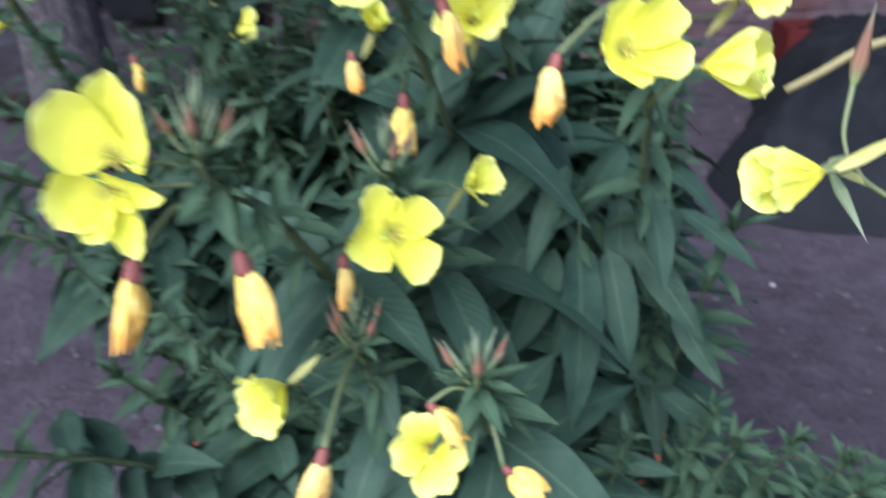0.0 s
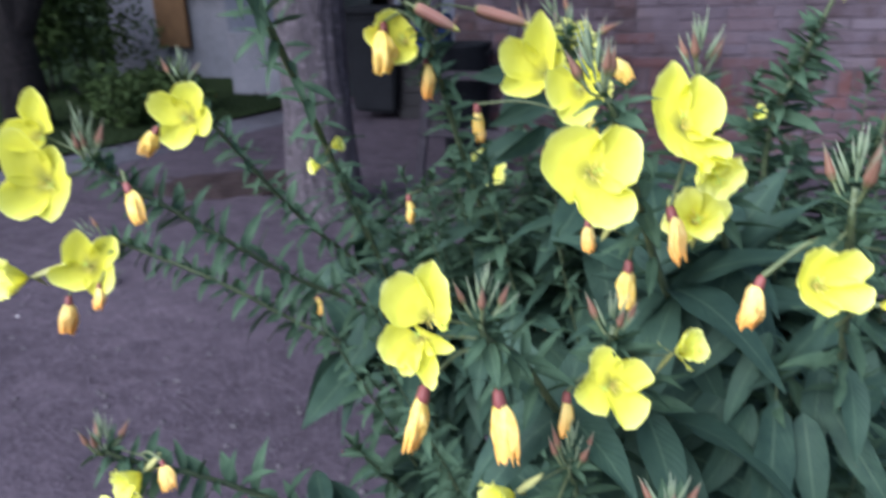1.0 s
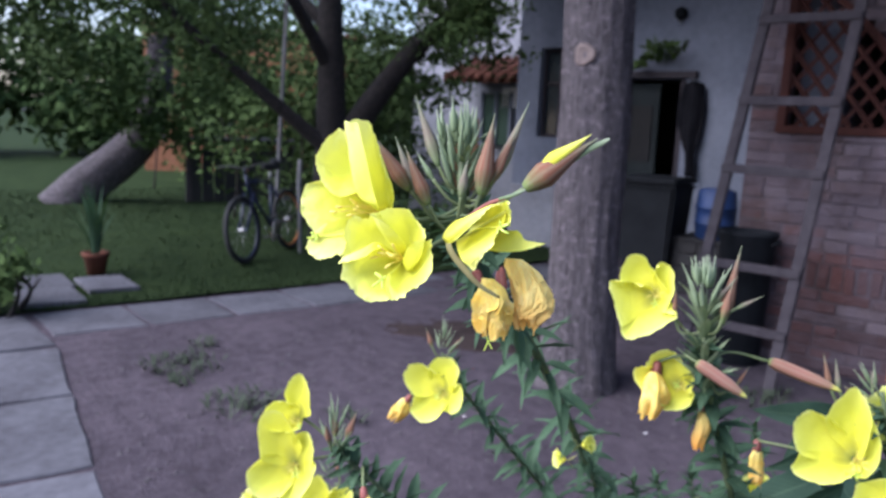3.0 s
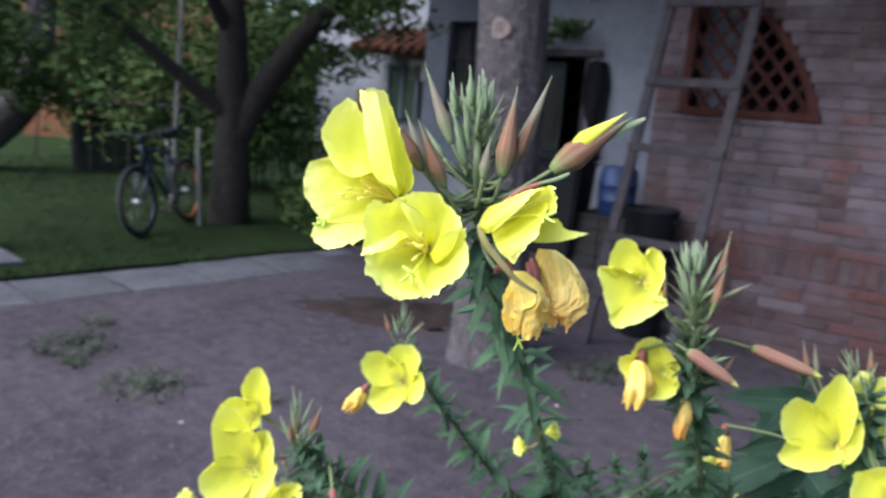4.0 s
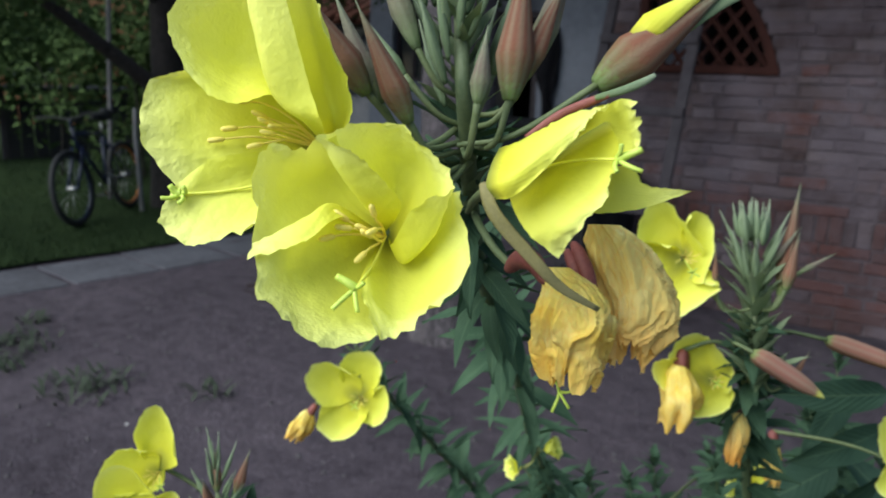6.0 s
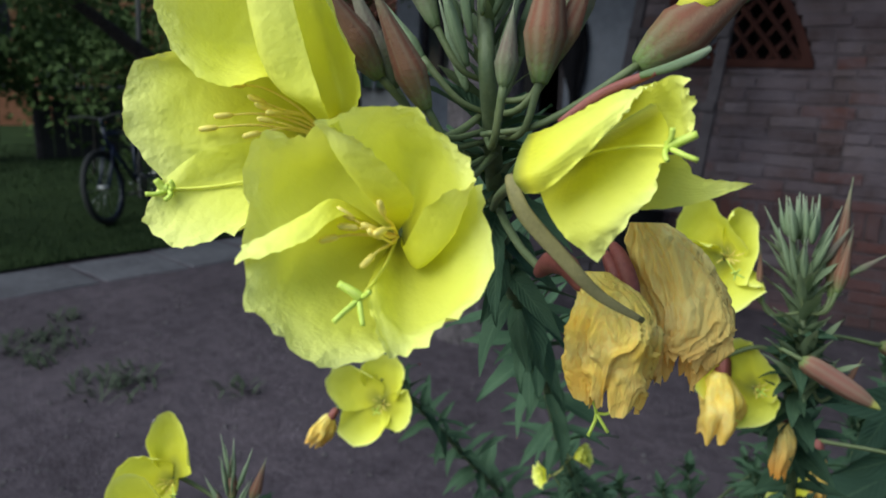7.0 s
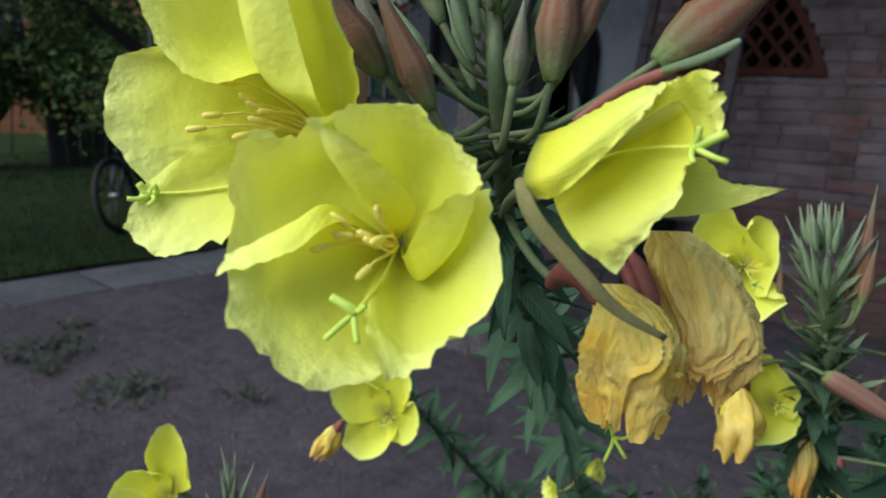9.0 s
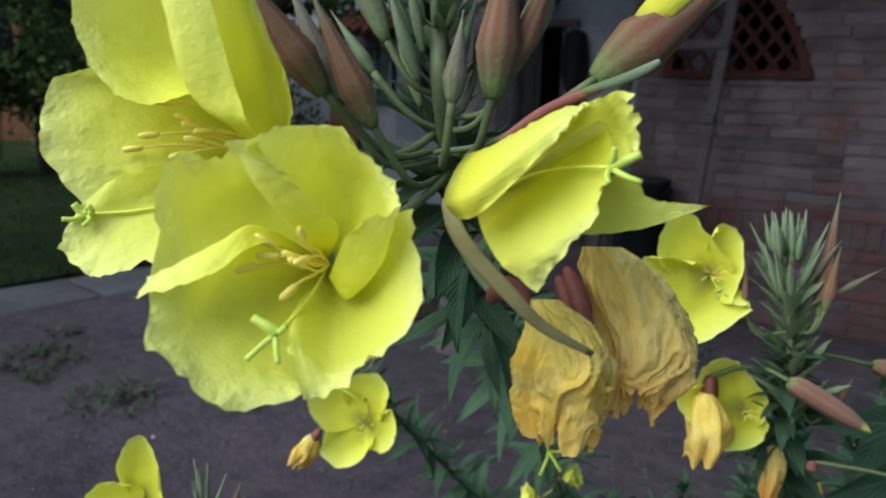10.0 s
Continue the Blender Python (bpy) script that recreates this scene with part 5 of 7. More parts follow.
def crumpled(spine, widths, seed, label):
    """A large spent bloom: a limp, deeply creased bag hanging along its spine, ragged at the hem."""
    sp = spline(spine, 14)
    wd = spline([(w, 0, 0) for w in widths], 14)[:, 0] / 1000
    rows, sides = len(sp), 150
    across, deep = np.array((0.77, 0.638, 0.0)), np.array((0.62, -0.75, 0.22))
    verts, uvs = [], []
    for i in range(rows):
        s = i / (rows - 1)
        for k in range(sides):
            a = 2 * math.pi * k / sides
            ca, sa = math.cos(a), math.sin(a)
            warp = 0.8 * noise.noise((ca * 1.4 + seed, sa * 1.4, s * 2.6))
            a2 = a + warp
            x, y = math.cos(a2), math.sin(a2)
            lobe = 0.30 * noise.noise((x * 1.3 + seed, y * 1.3, s * 2.0))
            pleat = 0.42 * noise.noise((x * 3.4 + seed, y * 3.4, s * 0.8 + warp)) * (0.35 + s)
            long_fold = 0.34 * (0.20 - abs(noise.noise((x * 4.2 + seed, y * 4.2, s * 1.3 + warp))))
            mid_fold = 0.20 * (0.20 - abs(noise.noise((x * 8.0, y * 8.0 + seed, s * 5.0 + warp))))
            fine = 0.09 * (0.20 - abs(noise.noise((x * 15 + seed, y * 15, s * 14.0))))
            q = wd[i] * (1 + lobe + pleat + long_fold + (mid_fold + fine) * min(1, 3 * s))
            hem = 0.0110 * s ** 3 * noise.noise((x * 1.7 + seed, y * 1.7, 8.0)) + 0.005 * s ** 6 * noise.noise((x * 5 + seed, y * 5, 2.0))
            verts.append(tuple(sp[i] + across * q * ca + deep * q * sa * 0.6 + np.array((0, 0, hem))))
            uvs.append((k / sides, s))
    return put("withered_flower", mesh_data("withered_flower", verts, grid_faces(rows, sides, True), DRY, uvs), tall, None, label)


crumpled([(-0.2970, 0.2989, 1.3940), (-0.2920, 0.2974, 1.3889), (-0.2872, 0.2962, 1.3805), (-0.2876, 0.2978, 1.3700), (-0.2888, 0.2980, 1.3606)], (4.0, 7.6, 11.6, 11.6, 9.0), 1, "withered ochre bloom hanging limp from a red calyx")
crumpled([(-0.2896, 0.3142, 1.4062), (-0.2856, 0.3192, 1.3983), (-0.2804, 0.3214, 1.3867), (-0.2776, 0.3206, 1.3768), (-0.2787, 0.3175, 1.3711), (-0.2781, 0.3159, 1.3660)], (4.5, 10.0, 12.0, 11.8, 9.5, 6.5), 6, "withered ochre bloom hanging limp from a red calyx")
for line in ([(-0.2931, 0.2940, 1.3626), (-0.2916, 0.2974, 1.3554), (-0.2928, 0.2958, 1.3488)], [(-0.2867, 0.3024, 1.3595), (-0.2890, 0.2996, 1.3555), (-0.2916, 0.2974, 1.3554)], [(-0.2916, 0.2974, 1.3554), (-0.2880, 0.2977, 1.3508)]):
    bar("stigma", spline(line, 3), 0.0005, STIGMA, tall, 6)

# ---- the stems round it ----
p = primrose("arching evening primrose stem with one open bloom", (-0.55, 1.25))
stemmed(p, [(-0.55, 1.25, 0), (-0.60, 1.05, 0.65), (-0.667, 0.80, 0.96), (-0.655, 0.62, 1.15), (-0.652, 0.585, 1.20)], 21, 92, 6, 0.35, 0.003, (0.030, 0.048))
shaped_flower(p, (-0.6343, 0.5745, 1.1549), [[(-14.2, -15.0, 24.8), (-12.9, -10.5, 38.7), (-1.0, -0.7, 46.6), (13.2, 7.3, 41.5), (18.1, 5.7, 23.0), (15.4, 0.9, 11.4)], [(-1.5, -13.2, 28.3), (-21.7, -24.1, 37.3), (-34.1, -34.9, 26.9), (-32.1, -37.3, 12.7), (-20.0, -33.2, -1.9)], [(-21.2, -29.1, -4.8), (-22.3, -34.4, -22.5), (-8.5, -28.4, -34.5), (5.6, -18.0, -29.6), (12.3, -10.2, -16.6)], [(10.0, -9.4, -18.1), (23.5, -0.8, -18.9), (28.8, 6.7, -3.4), (23.4, 7.9, 15.0), (17.9, 3.7, 12.7)]], (-0.655, 0.60, 1.175), (0.54, -0.82, 0.21), 33)
wilt(p, (-0.671, 0.547, 1.140), (-0.682, 0.532, 1.111), (-0.655, 0.61, 1.16), 0.36, 2)
spike(p, (-0.652, 0.585, 1.20), (-0.656, 0.592, 1.240), 10, 0.030, 5, 3)

p = primrose("arching evening primrose stem with stacked yellow blooms", (-0.45, 1.15))
stemmed(p, [(-0.45, 1.15, 0), (-0.42, 0.85, 0.70), (-0.50, 0.55, 0.98), (-0.575, 0.41, 1.12), (-0.592, 0.385, 1.16)], 22, 92, 10, 0.3, 0.0032, (0.032, 0.050))
shaped_flower(p, (-0.6264, 0.3639, 1.1735), [[(-6.4, -11.3, 18.1), (-11.0, -11.2, 30.1), (-7.0, -4.6, 45.3), (0.6, 1.5, 49.9), (10.5, 3.9, 34.3), (15.7, 2.7, 16.5)], [(-1.3, -11.0, 19.6), (-16.6, -21.2, 18.9), (-23.8, -29.4, 5.5), (-23.9, -33.0, -8.3), (-9.0, -24.3, -12.0)], [(-14.8, -18.9, -14.4), (-1.0, -9.7, -13.7), (6.0, -3.6, -7.7), (5.1, -1.6, 2.2)]], (-0.592, 0.385, 1.15), (0.54, -0.82, 0.21), 26)
shaped_flower(p, (-0.6208, 0.3576, 1.1265), [[(-12.7, -35.0, 10.8), (-20.2, -34.7, 37.6), (-20.4, -30.1, 53.9), (-8.7, -16.5, 59.5), (7.8, -6.4, 37.2)], [(1.5, -5.4, 35.3), (10.2, 4.6, 39.3), (17.9, 8.5, 26.3), (21.8, 7.0, 7.5)], [(-13.6, -34.4, 11.7), (-20.4, -45.4, -2.2), (-15.7, -46.2, -20.8), (-3.1, -36.2, -30.3), (7.6, -24.0, -25.8)], [(4.0, -23.4, -27.2), (15.6, -14.0, -35.0), (23.5, -0.6, -17.0), (25.5, 7.9, 5.1)]], (-0.588, 0.39, 1.14), (0.70, -0.69, 0.20), 18)
wilt(p, (-0.532, 0.382, 1.121), (-0.518, 0.380, 1.086), (-0.575, 0.41, 1.125), 0.30, 7)
spike(p, (-0.592, 0.385, 1.15), (-0.602, 0.390, 1.205), 18, 0.034, 8, 4)

p = primrose("low arching evening primrose stem with open blooms", (-0.45, 1.1))
stemmed(p, [(-0.45, 1.10, 0), (-0.45, 0.80, 0.65), (-0.60, 0.64, 0.87), (-0.73, 0.54, 0.975), (-0.775, 0.51, 0.995)], 23, 84, 10, 0.3, 0.003, (0.030, 0.048))
shaped_flower(p, (-0.7642, 0.4869, 0.9643), [[(-15.0, -29.1, 12.0), (-17.0, -24.6, 34.5), (-8.9, -10.8, 53.0), (-0.3, -3.2, 49.2), (11.8, 2.8, 28.1)], [(9.6, -0.2, 29.2), (15.0, 8.6, 40.3), (28.6, 22.1, 39.4), (33.0, 20.6, 19.2), (26.9, 9.1, 1.3)], [(-12.1, -27.4, 12.4), (-26.8, -44.1, 6.6), (-23.4, -45.5, -9.9), (-5.4, -31.2, -23.6), (6.4, -19.3, -23.7)], [(6.1, -19.9, -21.9), (18.7, -12.1, -38.5), (30.2, 3.6, -25.3), (30.8, 11.9, 0.9)]], (-0.765, 0.515, 0.985), (0.70, -0.69, 0.20), 56)
flower(p, (-0.826, 0.437, 0.957), (-0.22, -0.95, 0.21), 0.072, "cup", 12, (-0.775, 0.51, 0.99))
wilt(p, (-0.782, 0.456, 0.920), (-0.777, 0.443, 0.879), (-0.76, 0.52, 0.98), 0.32, 3)
wilt(p, (-0.751, 0.483, 0.937), (-0.747, 0.473, 0.910), (-0.75, 0.53, 0.975), 0.40, 6)
spike(p, (-0.775, 0.51, 0.995), (-0.80, 0.50, 1.02), 8, 0.030, 9, 3)

p = primrose("evening primrose stem with pink-red buds and spent blooms", (-0.35, 1.2))
stemmed(p, [(-0.35, 1.20, 0), (-0.33, 0.95, 0.70), (-0.32, 0.70, 1.13), (-0.308, 0.605, 1.27), (-0.308, 0.598, 1.31)], 24, 120, 26, 0.3, 0.0036, (0.024, 0.038), (0.06, 0.085), wide=1.2)
shaped_flower(p, (-0.3532, 0.5819, 1.3379), [[(-21.3, -27.3, 8.0), (-23.7, -24.8, 23.5), (-18.8, -18.4, 36.1), (-9.8, -12.3, 36.8), (-2.0, -9.5, 27.7), (13.9, -4.1, 8.4)], [(2.0, -6.9, 25.4), (3.4, -4.4, 31.4), (9.6, -0.2, 31.9), (15.9, 1.9, 24.1), (19.3, -0.2, 7.2), (16.2, -7.5, -12.7)], [(18.5, -9.2, -12.9), (27.2, -4.1, -15.1), (16.8, -13.9, -26.7), (2.2, -26.4, -38.2), (-7.1, -32.8, -39.4), (-13.1, -33.4, -26.7)], [(-12.1, -33.8, -29.0), (-21.6, -34.5, -7.8), (-28.1, -34.1, 10.3), (-16.8, -26.3, 11.7), (-4.0, -18.5, 9.8)]], (-0.308, 0.60, 1.29), (0.54, -0.82, 0.21), 46)
shaped_flower(p, (-0.3315, 0.6041, 1.2506), [[(-23.8, -23.7, 16.5), (-21.6, -19.2, 28.4), (-11.7, -11.3, 33.8), (-3.6, -6.5, 31.9)], [(-4.9, -4.1, 31.1), (4.8, -0.5, 20.6), (13.4, 2.0, 8.5), (12.8, -2.0, -5.4)], [(16.1, -0.2, -6.7), (13.6, -4.5, -17.2), (-0.5, -15.4, -23.4), (-8.8, -20.1, -20.5)], [(-3.7, -22.6, -17.8), (-26.3, -32.7, 0.3), (-30.8, -32.3, 13.1), (-20.8, -24.6, 18.0)]], (-0.31, 0.615, 1.26), (0.54, -0.82, 0.21), 37)
wilt(p, (-0.3491, 0.5897, 1.2614), (-0.3465, 0.5800, 1.2173), (-0.31, 0.61, 1.265), 0.50, 2, DRY)
wilt(p, (-0.3168, 0.6263, 1.2264), (-0.3120, 0.6185, 1.1844), (-0.308, 0.61, 1.26), 0.27, 3)
bud(p, (-0.3002, 0.5734, 1.2876), (-0.2599, 0.5933, 1.2624), "pink", (-0.308, 0.605, 1.27), 1.25)
bud(p, (-0.2728, 0.6569, 1.2808), (-0.2171, 0.6883, 1.2613), "pink", (-0.308, 0.605, 1.275))
for a, b, k, w in (((-0.2956, 0.6031, 1.3197), (-0.2988, 0.6312, 1.3887), "russet", 0.55), ((-0.2913, 0.5951, 1.3252), (-0.2899, 0.6054, 1.3612), "russet", 0.75), ((-0.3043, 0.6021, 1.3377), (-0.2920, 0.6167, 1.3628), "purple", 0.65), ((-0.2882, 0.6117, 1.3341), (-0.2710, 0.6265, 1.3478), "purple", 0.60), ((-0.3308, 0.5809, 1.3228), (-0.3343, 0.5855, 1.3496), "russet", 0.6), ((-0.2836, 0.6204, 1.2615), (-0.2774, 0.6292, 1.2797), "russet", 0.7)):
    bud(p, a, b, k, (-0.3080, 0.5971, 1.3089), w)
tuft_of_buds(p, (-0.3111, 0.5989, 1.3235), (-0.3199, 0.6073, 1.3783), 12)
bracts(p, (-0.2998, 0.5920, 1.2541), (-0.3119, 0.5996, 1.3284), 44, 0.032, 9)

p = primrose("evening primrose stem with a cluster of open blooms", (-0.2, 1.2))
stemmed(p, [(-0.20, 1.20, 0), (-0.18, 0.95, 0.75), (-0.17, 0.77, 1.08), (-0.175, 0.70, 1.22), (-0.185, 0.69, 1.27)], 25, 60, 34, 0.25, 0.0036, (0.03, 0.05))
shaped_flower(p, (-0.1912, 0.6643, 1.2117), [[(-11.8, -18.6, 33.9), (-28.8, -27.5, 42.4), (-34.5, -32.0, 39.5), (-40.0, -38.0, 30.2), (-36.5, -40.2, 13.2), (-31.5, -39.3, 3.7)], [(-32.1, -36.9, 3.8), (-35.5, -42.7, -9.9), (-24.9, -37.8, -17.9), (-7.9, -27.0, -19.0), (3.4, -17.7, -11.7), (7.8, -13.9, -7.9)], [(-0.1, -13.0, -9.1), (13.0, -5.1, -11.6), (19.0, 2.5, 2.4), (16.7, 6.1, 22.1), (8.3, 4.9, 38.9)], [(-19.2, -25.0, 38.5), (-13.8, -17.2, 55.2), (-4.3, -7.8, 67.2), (5.1, -5.1, 54.2), (11.3, -4.0, 42.4), (11.5, -10.3, 17.9)]], (-0.178, 0.695, 1.225), (0.54, -0.82, 0.21), 81)
flower(p, (-0.196, 0.736, 1.230), (0.74, -0.61, 0.28), 0.073, "open", 40, (-0.178, 0.70, 1.23))
shaped_flower(p, (-0.1347, 0.6057, 1.2083), [[(-25.1, -25.4, 11.2), (-25.4, -23.5, 19.1), (-4.4, -7.7, 26.9), (10.5, 2.1, 27.2), (16.7, 2.5, 13.2)], [(-25.0, -27.6, 20.3), (-25.1, -31.8, 4.1), (-19.1, -32.3, -12.9), (-9.9, -27.8, -18.7)], [(-14.9, -29.5, -16.5), (-6.9, -27.8, -29.8), (10.4, -17.4, -33.7), (21.3, -5.6, -15.3)], [(20.2, -7.1, -15.1), (30.4, 1.0, -9.9), (28.6, 5.1, 10.5), (16.5, -1.4, 16.1)]], (-0.172, 0.69, 1.21), (0.54, -0.82, 0.21), 30)
wilt(p, (-0.130, 0.629, 1.172), (-0.119, 0.619, 1.151), (-0.172, 0.69, 1.21), 0.34, 8)
wilt(p, (-0.132, 0.715, 1.223), (-0.114, 0.720, 1.200), (-0.175, 0.70, 1.23), 0.36, 2)
wilt(p, (-0.315, 0.751, 1.152), (-0.308, 0.745, 1.112), (-0.185, 0.76, 1.15), 0.22, 5)
bud(p, (-0.148, 0.703, 1.252), (-0.126, 0.720, 1.264), "russet", (-0.18, 0.69, 1.25))
for a, b, k in (((-0.2323, 0.7016, 1.2567), (-0.2425, 0.7032, 1.2887), "russet"), ((-0.2258, 0.7057, 1.2562), (-0.2333, 0.7085, 1.2856), "purple"), ((-0.2024, 0.7221, 1.2602), (-0.2053, 0.7265, 1.2847), "purple"), ((-0.1884, 0.7315, 1.2613), (-0.1892, 0.7368, 1.2838), "green"), ((-0.1744, 0.7402, 1.2592), (-0.1740, 0.7452, 1.2775), "purple"), ((-0.1578, 0.7494, 1.2530), (-0.1534, 0.7565, 1.2695), "purple")):
    bud(p, a, b, k, (-0.1841, 0.7057, 1.2451), 0.7)
bud(p, (-0.1503, 0.6707, 1.2132), (-0.1604, 0.6740, 1.2518), "purple", (-0.1492, 0.6776, 1.1903), 0.9)
bud(p, (-0.1442, 0.6755, 1.2167), (-0.1475, 0.6807, 1.2450), "green", (-0.1492, 0.6776, 1.1903), 0.9)
spike(p, (-0.185, 0.69, 1.262), (-0.200, 0.681, 1.292), 9, 0.028, 14, 3)

p = primrose("sturdy evening primrose stem with a large round bloom", (-0.02, 1.1))
stemmed(p, [(-0.02, 1.10, 0), (-0.03, 0.88, 0.70), (-0.05, 0.58, 1.06), (-0.06, 0.47, 1.20), (-0.075, 0.46, 1.235)], 26, 50, 30, 0.2, 0.004, (0.03, 0.05))
shaped_flower(p, (-0.0570, 0.3905, 1.1801), [[(-8.9, -24.5, -14.8), (-27.6, -25.6, 6.9), (-26.8, -17.6, 25.2), (-13.6, -6.4, 35.1), (0.7, 0.1, 32.4), (8.3, 0.4, 23.3)], [(6.7, -3.1, 26.7), (15.1, 5.1, 35.6), (28.1, 9.6, 29.7), (34.8, 7.8, 16.6), (33.0, 0.0, 0.2), (25.9, -7.2, -8.0)], [(25.6, -3.5, -6.9), (34.5, -1.4, -13.5), (33.6, -7.2, -26.3), (20.8, -17.2, -33.6), (4.2, -23.4, -27.2), (-3.6, -22.1, -14.0)]], (-0.062, 0.46, 1.205), (0.44, -0.83, 0.34), 51)
wilt(p, (-0.072, 0.585, 1.033), (-0.069, 0.571, 0.993), (-0.05, 0.55, 1.09), 0.26, 9)
spike(p, (-0.075, 0.46, 1.23), (-0.09, 0.47, 1.285), 18, 0.036, 15, 5)

p = primrose("evening primrose stem with overlapping blooms and a spent one", (0.05, 1.15))
stemmed(p, [(0.05, 1.15, 0), (0.02, 0.92, 0.75), (0.0, 0.66, 1.08), (-0.012, 0.56, 1.20), (-0.015, 0.55, 1.24)], 27, 50, 30, 0.2, 0.004, (0.03, 0.05))
shaped_flower(p, (-0.0155, 0.4926, 1.1976), [[(-15.6, -21.0, 6.0), (-20.9, -14.0, 29.9), (-10.3, 0.1, 50.0), (0.6, 2.4, 41.5), (6.3, -1.1, 25.7)], [(2.1, -2.4, 33.5), (10.9, 4.8, 39.4), (30.3, 8.1, 22.4), (29.9, 0.3, 4.0), (20.0, -8.8, -5.1)], [(18.8, -7.1, -4.1), (37.9, 0.3, -10.9), (40.0, -4.5, -25.3), (30.8, -13.1, -34.0), (12.3, -17.6, -21.1)], [(-16.5, -17.4, 7.0), (-10.4, -20.4, -8.0), (0.8, -18.8, -18.7), (12.0, -14.7, -23.2)]], (-0.012, 0.55, 1.215), (0.44, -0.83, 0.34), 19)
flower(p, (0.003, 0.495, 1.175), (0.55, -0.70, -0.37), 0.060, "cup", 60, (-0.01, 0.56, 1.20))
flower(p, (-0.002, 0.52, 1.112), (0.11, -0.85, 0.52), 0.062, "open", 45, (-0.008, 0.58, 1.16))
wilt(p, (-0.015, 0.485, 1.125), (-0.002, 0.475, 1.090), (-0.01, 0.56, 1.19), 0.30, 4)
spike(p, (-0.015, 0.55, 1.235), (-0.02, 0.56, 1.29), 16, 0.034, 16, 4)

p = primrose("short evening primrose stem with two yellow blooms", (-0.1, 0.95))
stemmed(p, [(-0.10, 0.95, 0), (-0.10, 0.72, 0.60), (-0.112, 0.44, 0.97), (-0.116, 0.34, 1.06), (-0.117, 0.335, 1.085)], 28, 40, 26, 0.2, 0.0036, (0.03, 0.045))
shaped_flower(p, (-0.1480, 0.3119, 1.0825), [[(-19.9, -23.6, 2.4), (-29.1, -22.4, 17.3), (-24.4, -13.0, 34.0), (-10.5, -4.9, 35.4), (-0.7, -5.5, 21.3)], [(-9.7, -3.9, 36.5), (0.6, 4.6, 43.6), (11.5, 4.4, 29.0), (17.1, -0.5, 10.1), (15.8, -5.7, -1.1)]], (-0.117, 0.338, 1.07), (0.44, -0.83, 0.34), 32)
shaped_flower(p, (-0.1560, 0.3106, 1.0665), [[(-18.6, -16.5, 14.2), (-22.5, -24.1, 1.0), (-16.5, -25.7, -10.6), (-4.3, -21.2, -15.6)], [(-0.8, -19.0, -14.1), (17.1, -16.4, -31.0), (18.8, -9.0, -15.5), (12.9, -7.7, -4.6)], [(-2.1, -3.7, 11.8), (23.8, 4.3, -2.5), (20.7, 0.1, -8.5), (9.3, -6.5, -9.7)], [(-9.4, -21.8, -11.0), (-4.4, -23.1, -20.6), (4.4, -17.8, -19.0), (6.3, -12.0, -7.7)]], (-0.116, 0.34, 1.06), (0.44, -0.83, 0.34), 40)
wilt(p, (-0.158, 0.313, 1.014), (-0.161, 0.295, 0.975), (-0.116, 0.345, 1.05), 0.28, 2)
wilt(p, (-0.106, 0.340, 1.008), (-0.093, 0.328, 0.966), (-0.114, 0.36, 1.04), 0.26, 6)
spike(p, (-0.117, 0.335, 1.08), (-0.118, 0.346, 1.118), 12, 0.030, 17, 4)

p = primrose("short evening primrose stem with one flat open bloom", (0.0, 1.0))
stemmed(p, [(0.0, 1.0, 0), (-0.02, 0.78, 0.60), (-0.04, 0.54, 0.91), (-0.05, 0.455, 1.01), (-0.05, 0.45, 1.035)], 29, 40, 30, 0.2, 0.0036, (0.03, 0.045))
shaped_flower(p, (-0.0432, 0.4270, 0.9933), [[(-15.3, -12.7, 11.5), (-15.7, -5.9, 28.4), (-5.4, 1.8, 33.7), (8.0, 3.4, 20.2)], [(5.5, -0.1, 22.4), (19.1, 7.9, 24.1), (33.1, 9.0, 8.6), (22.7, -0.7, -1.4)], [(18.2, -1.4, -0.1), (32.5, 1.5, -11.3), (28.1, -7.0, -26.3), (16.4, -14.7, -29.8), (5.1, -14.0, -13.4)], [(-15.2, -14.8, 13.6), (-23.9, -26.1, -2.5), (-9.8, -24.1, -15.9), (1.6, -19.2, -18.9)]], (-0.05, 0.455, 1.005), (0.44, -0.83, 0.34), 39)
flower(p, (-0.004, 0.487, 1.002), (0.77, -0.31, 0.55), 0.050, "cup", 10, (-0.05, 0.457, 1.01))
wilt(p, (-0.090, 0.455, 0.950), (-0.086, 0.442, 0.917), (-0.048, 0.47, 0.99), 0.26, 3)
spike(p, (-0.05, 0.45, 1.03), (-0.05, 0.456, 1.062), 10, 0.030, 18, 4)

p = primrose("evening primrose stem with sideways blooms and broad leaves", (0.15, 1.1))
stemmed(p, [(0.15, 1.10, 0), (0.15, 0.85, 0.65), (0.125, 0.58, 1.0), (0.112, 0.43, 1.14), (0.110, 0.415, 1.18)], 30, 60, 14, 0.2, 0.004, (0.03, 0.05), (0.11, 0.15))
shaped_flower(p, (0.0945, 0.3712, 1.1272), [[(-9.4, -11.7, 4.1), (-7.0, -4.1, 19.3), (1.4, 2.7, 24.9), (12.0, 6.3, 19.6)], [(9.6, -1.9, 22.8), (21.6, 5.0, 24.0), (30.8, 5.9, 14.1), (27.0, 0.8, 6.9)], [(25.6, 2.9, 6.6), (34.6, 4.4, -1.5), (29.7, -2.6, -11.9), (16.6, -8.6, -9.6)], [(17.9, -3.4, -10.8), (10.3, -9.5, -15.7), (-3.2, -13.1, -6.8), (-9.5, -11.7, 4.8)]], (0.111, 0.425, 1.15), (0.44, -0.83, 0.34), 86)
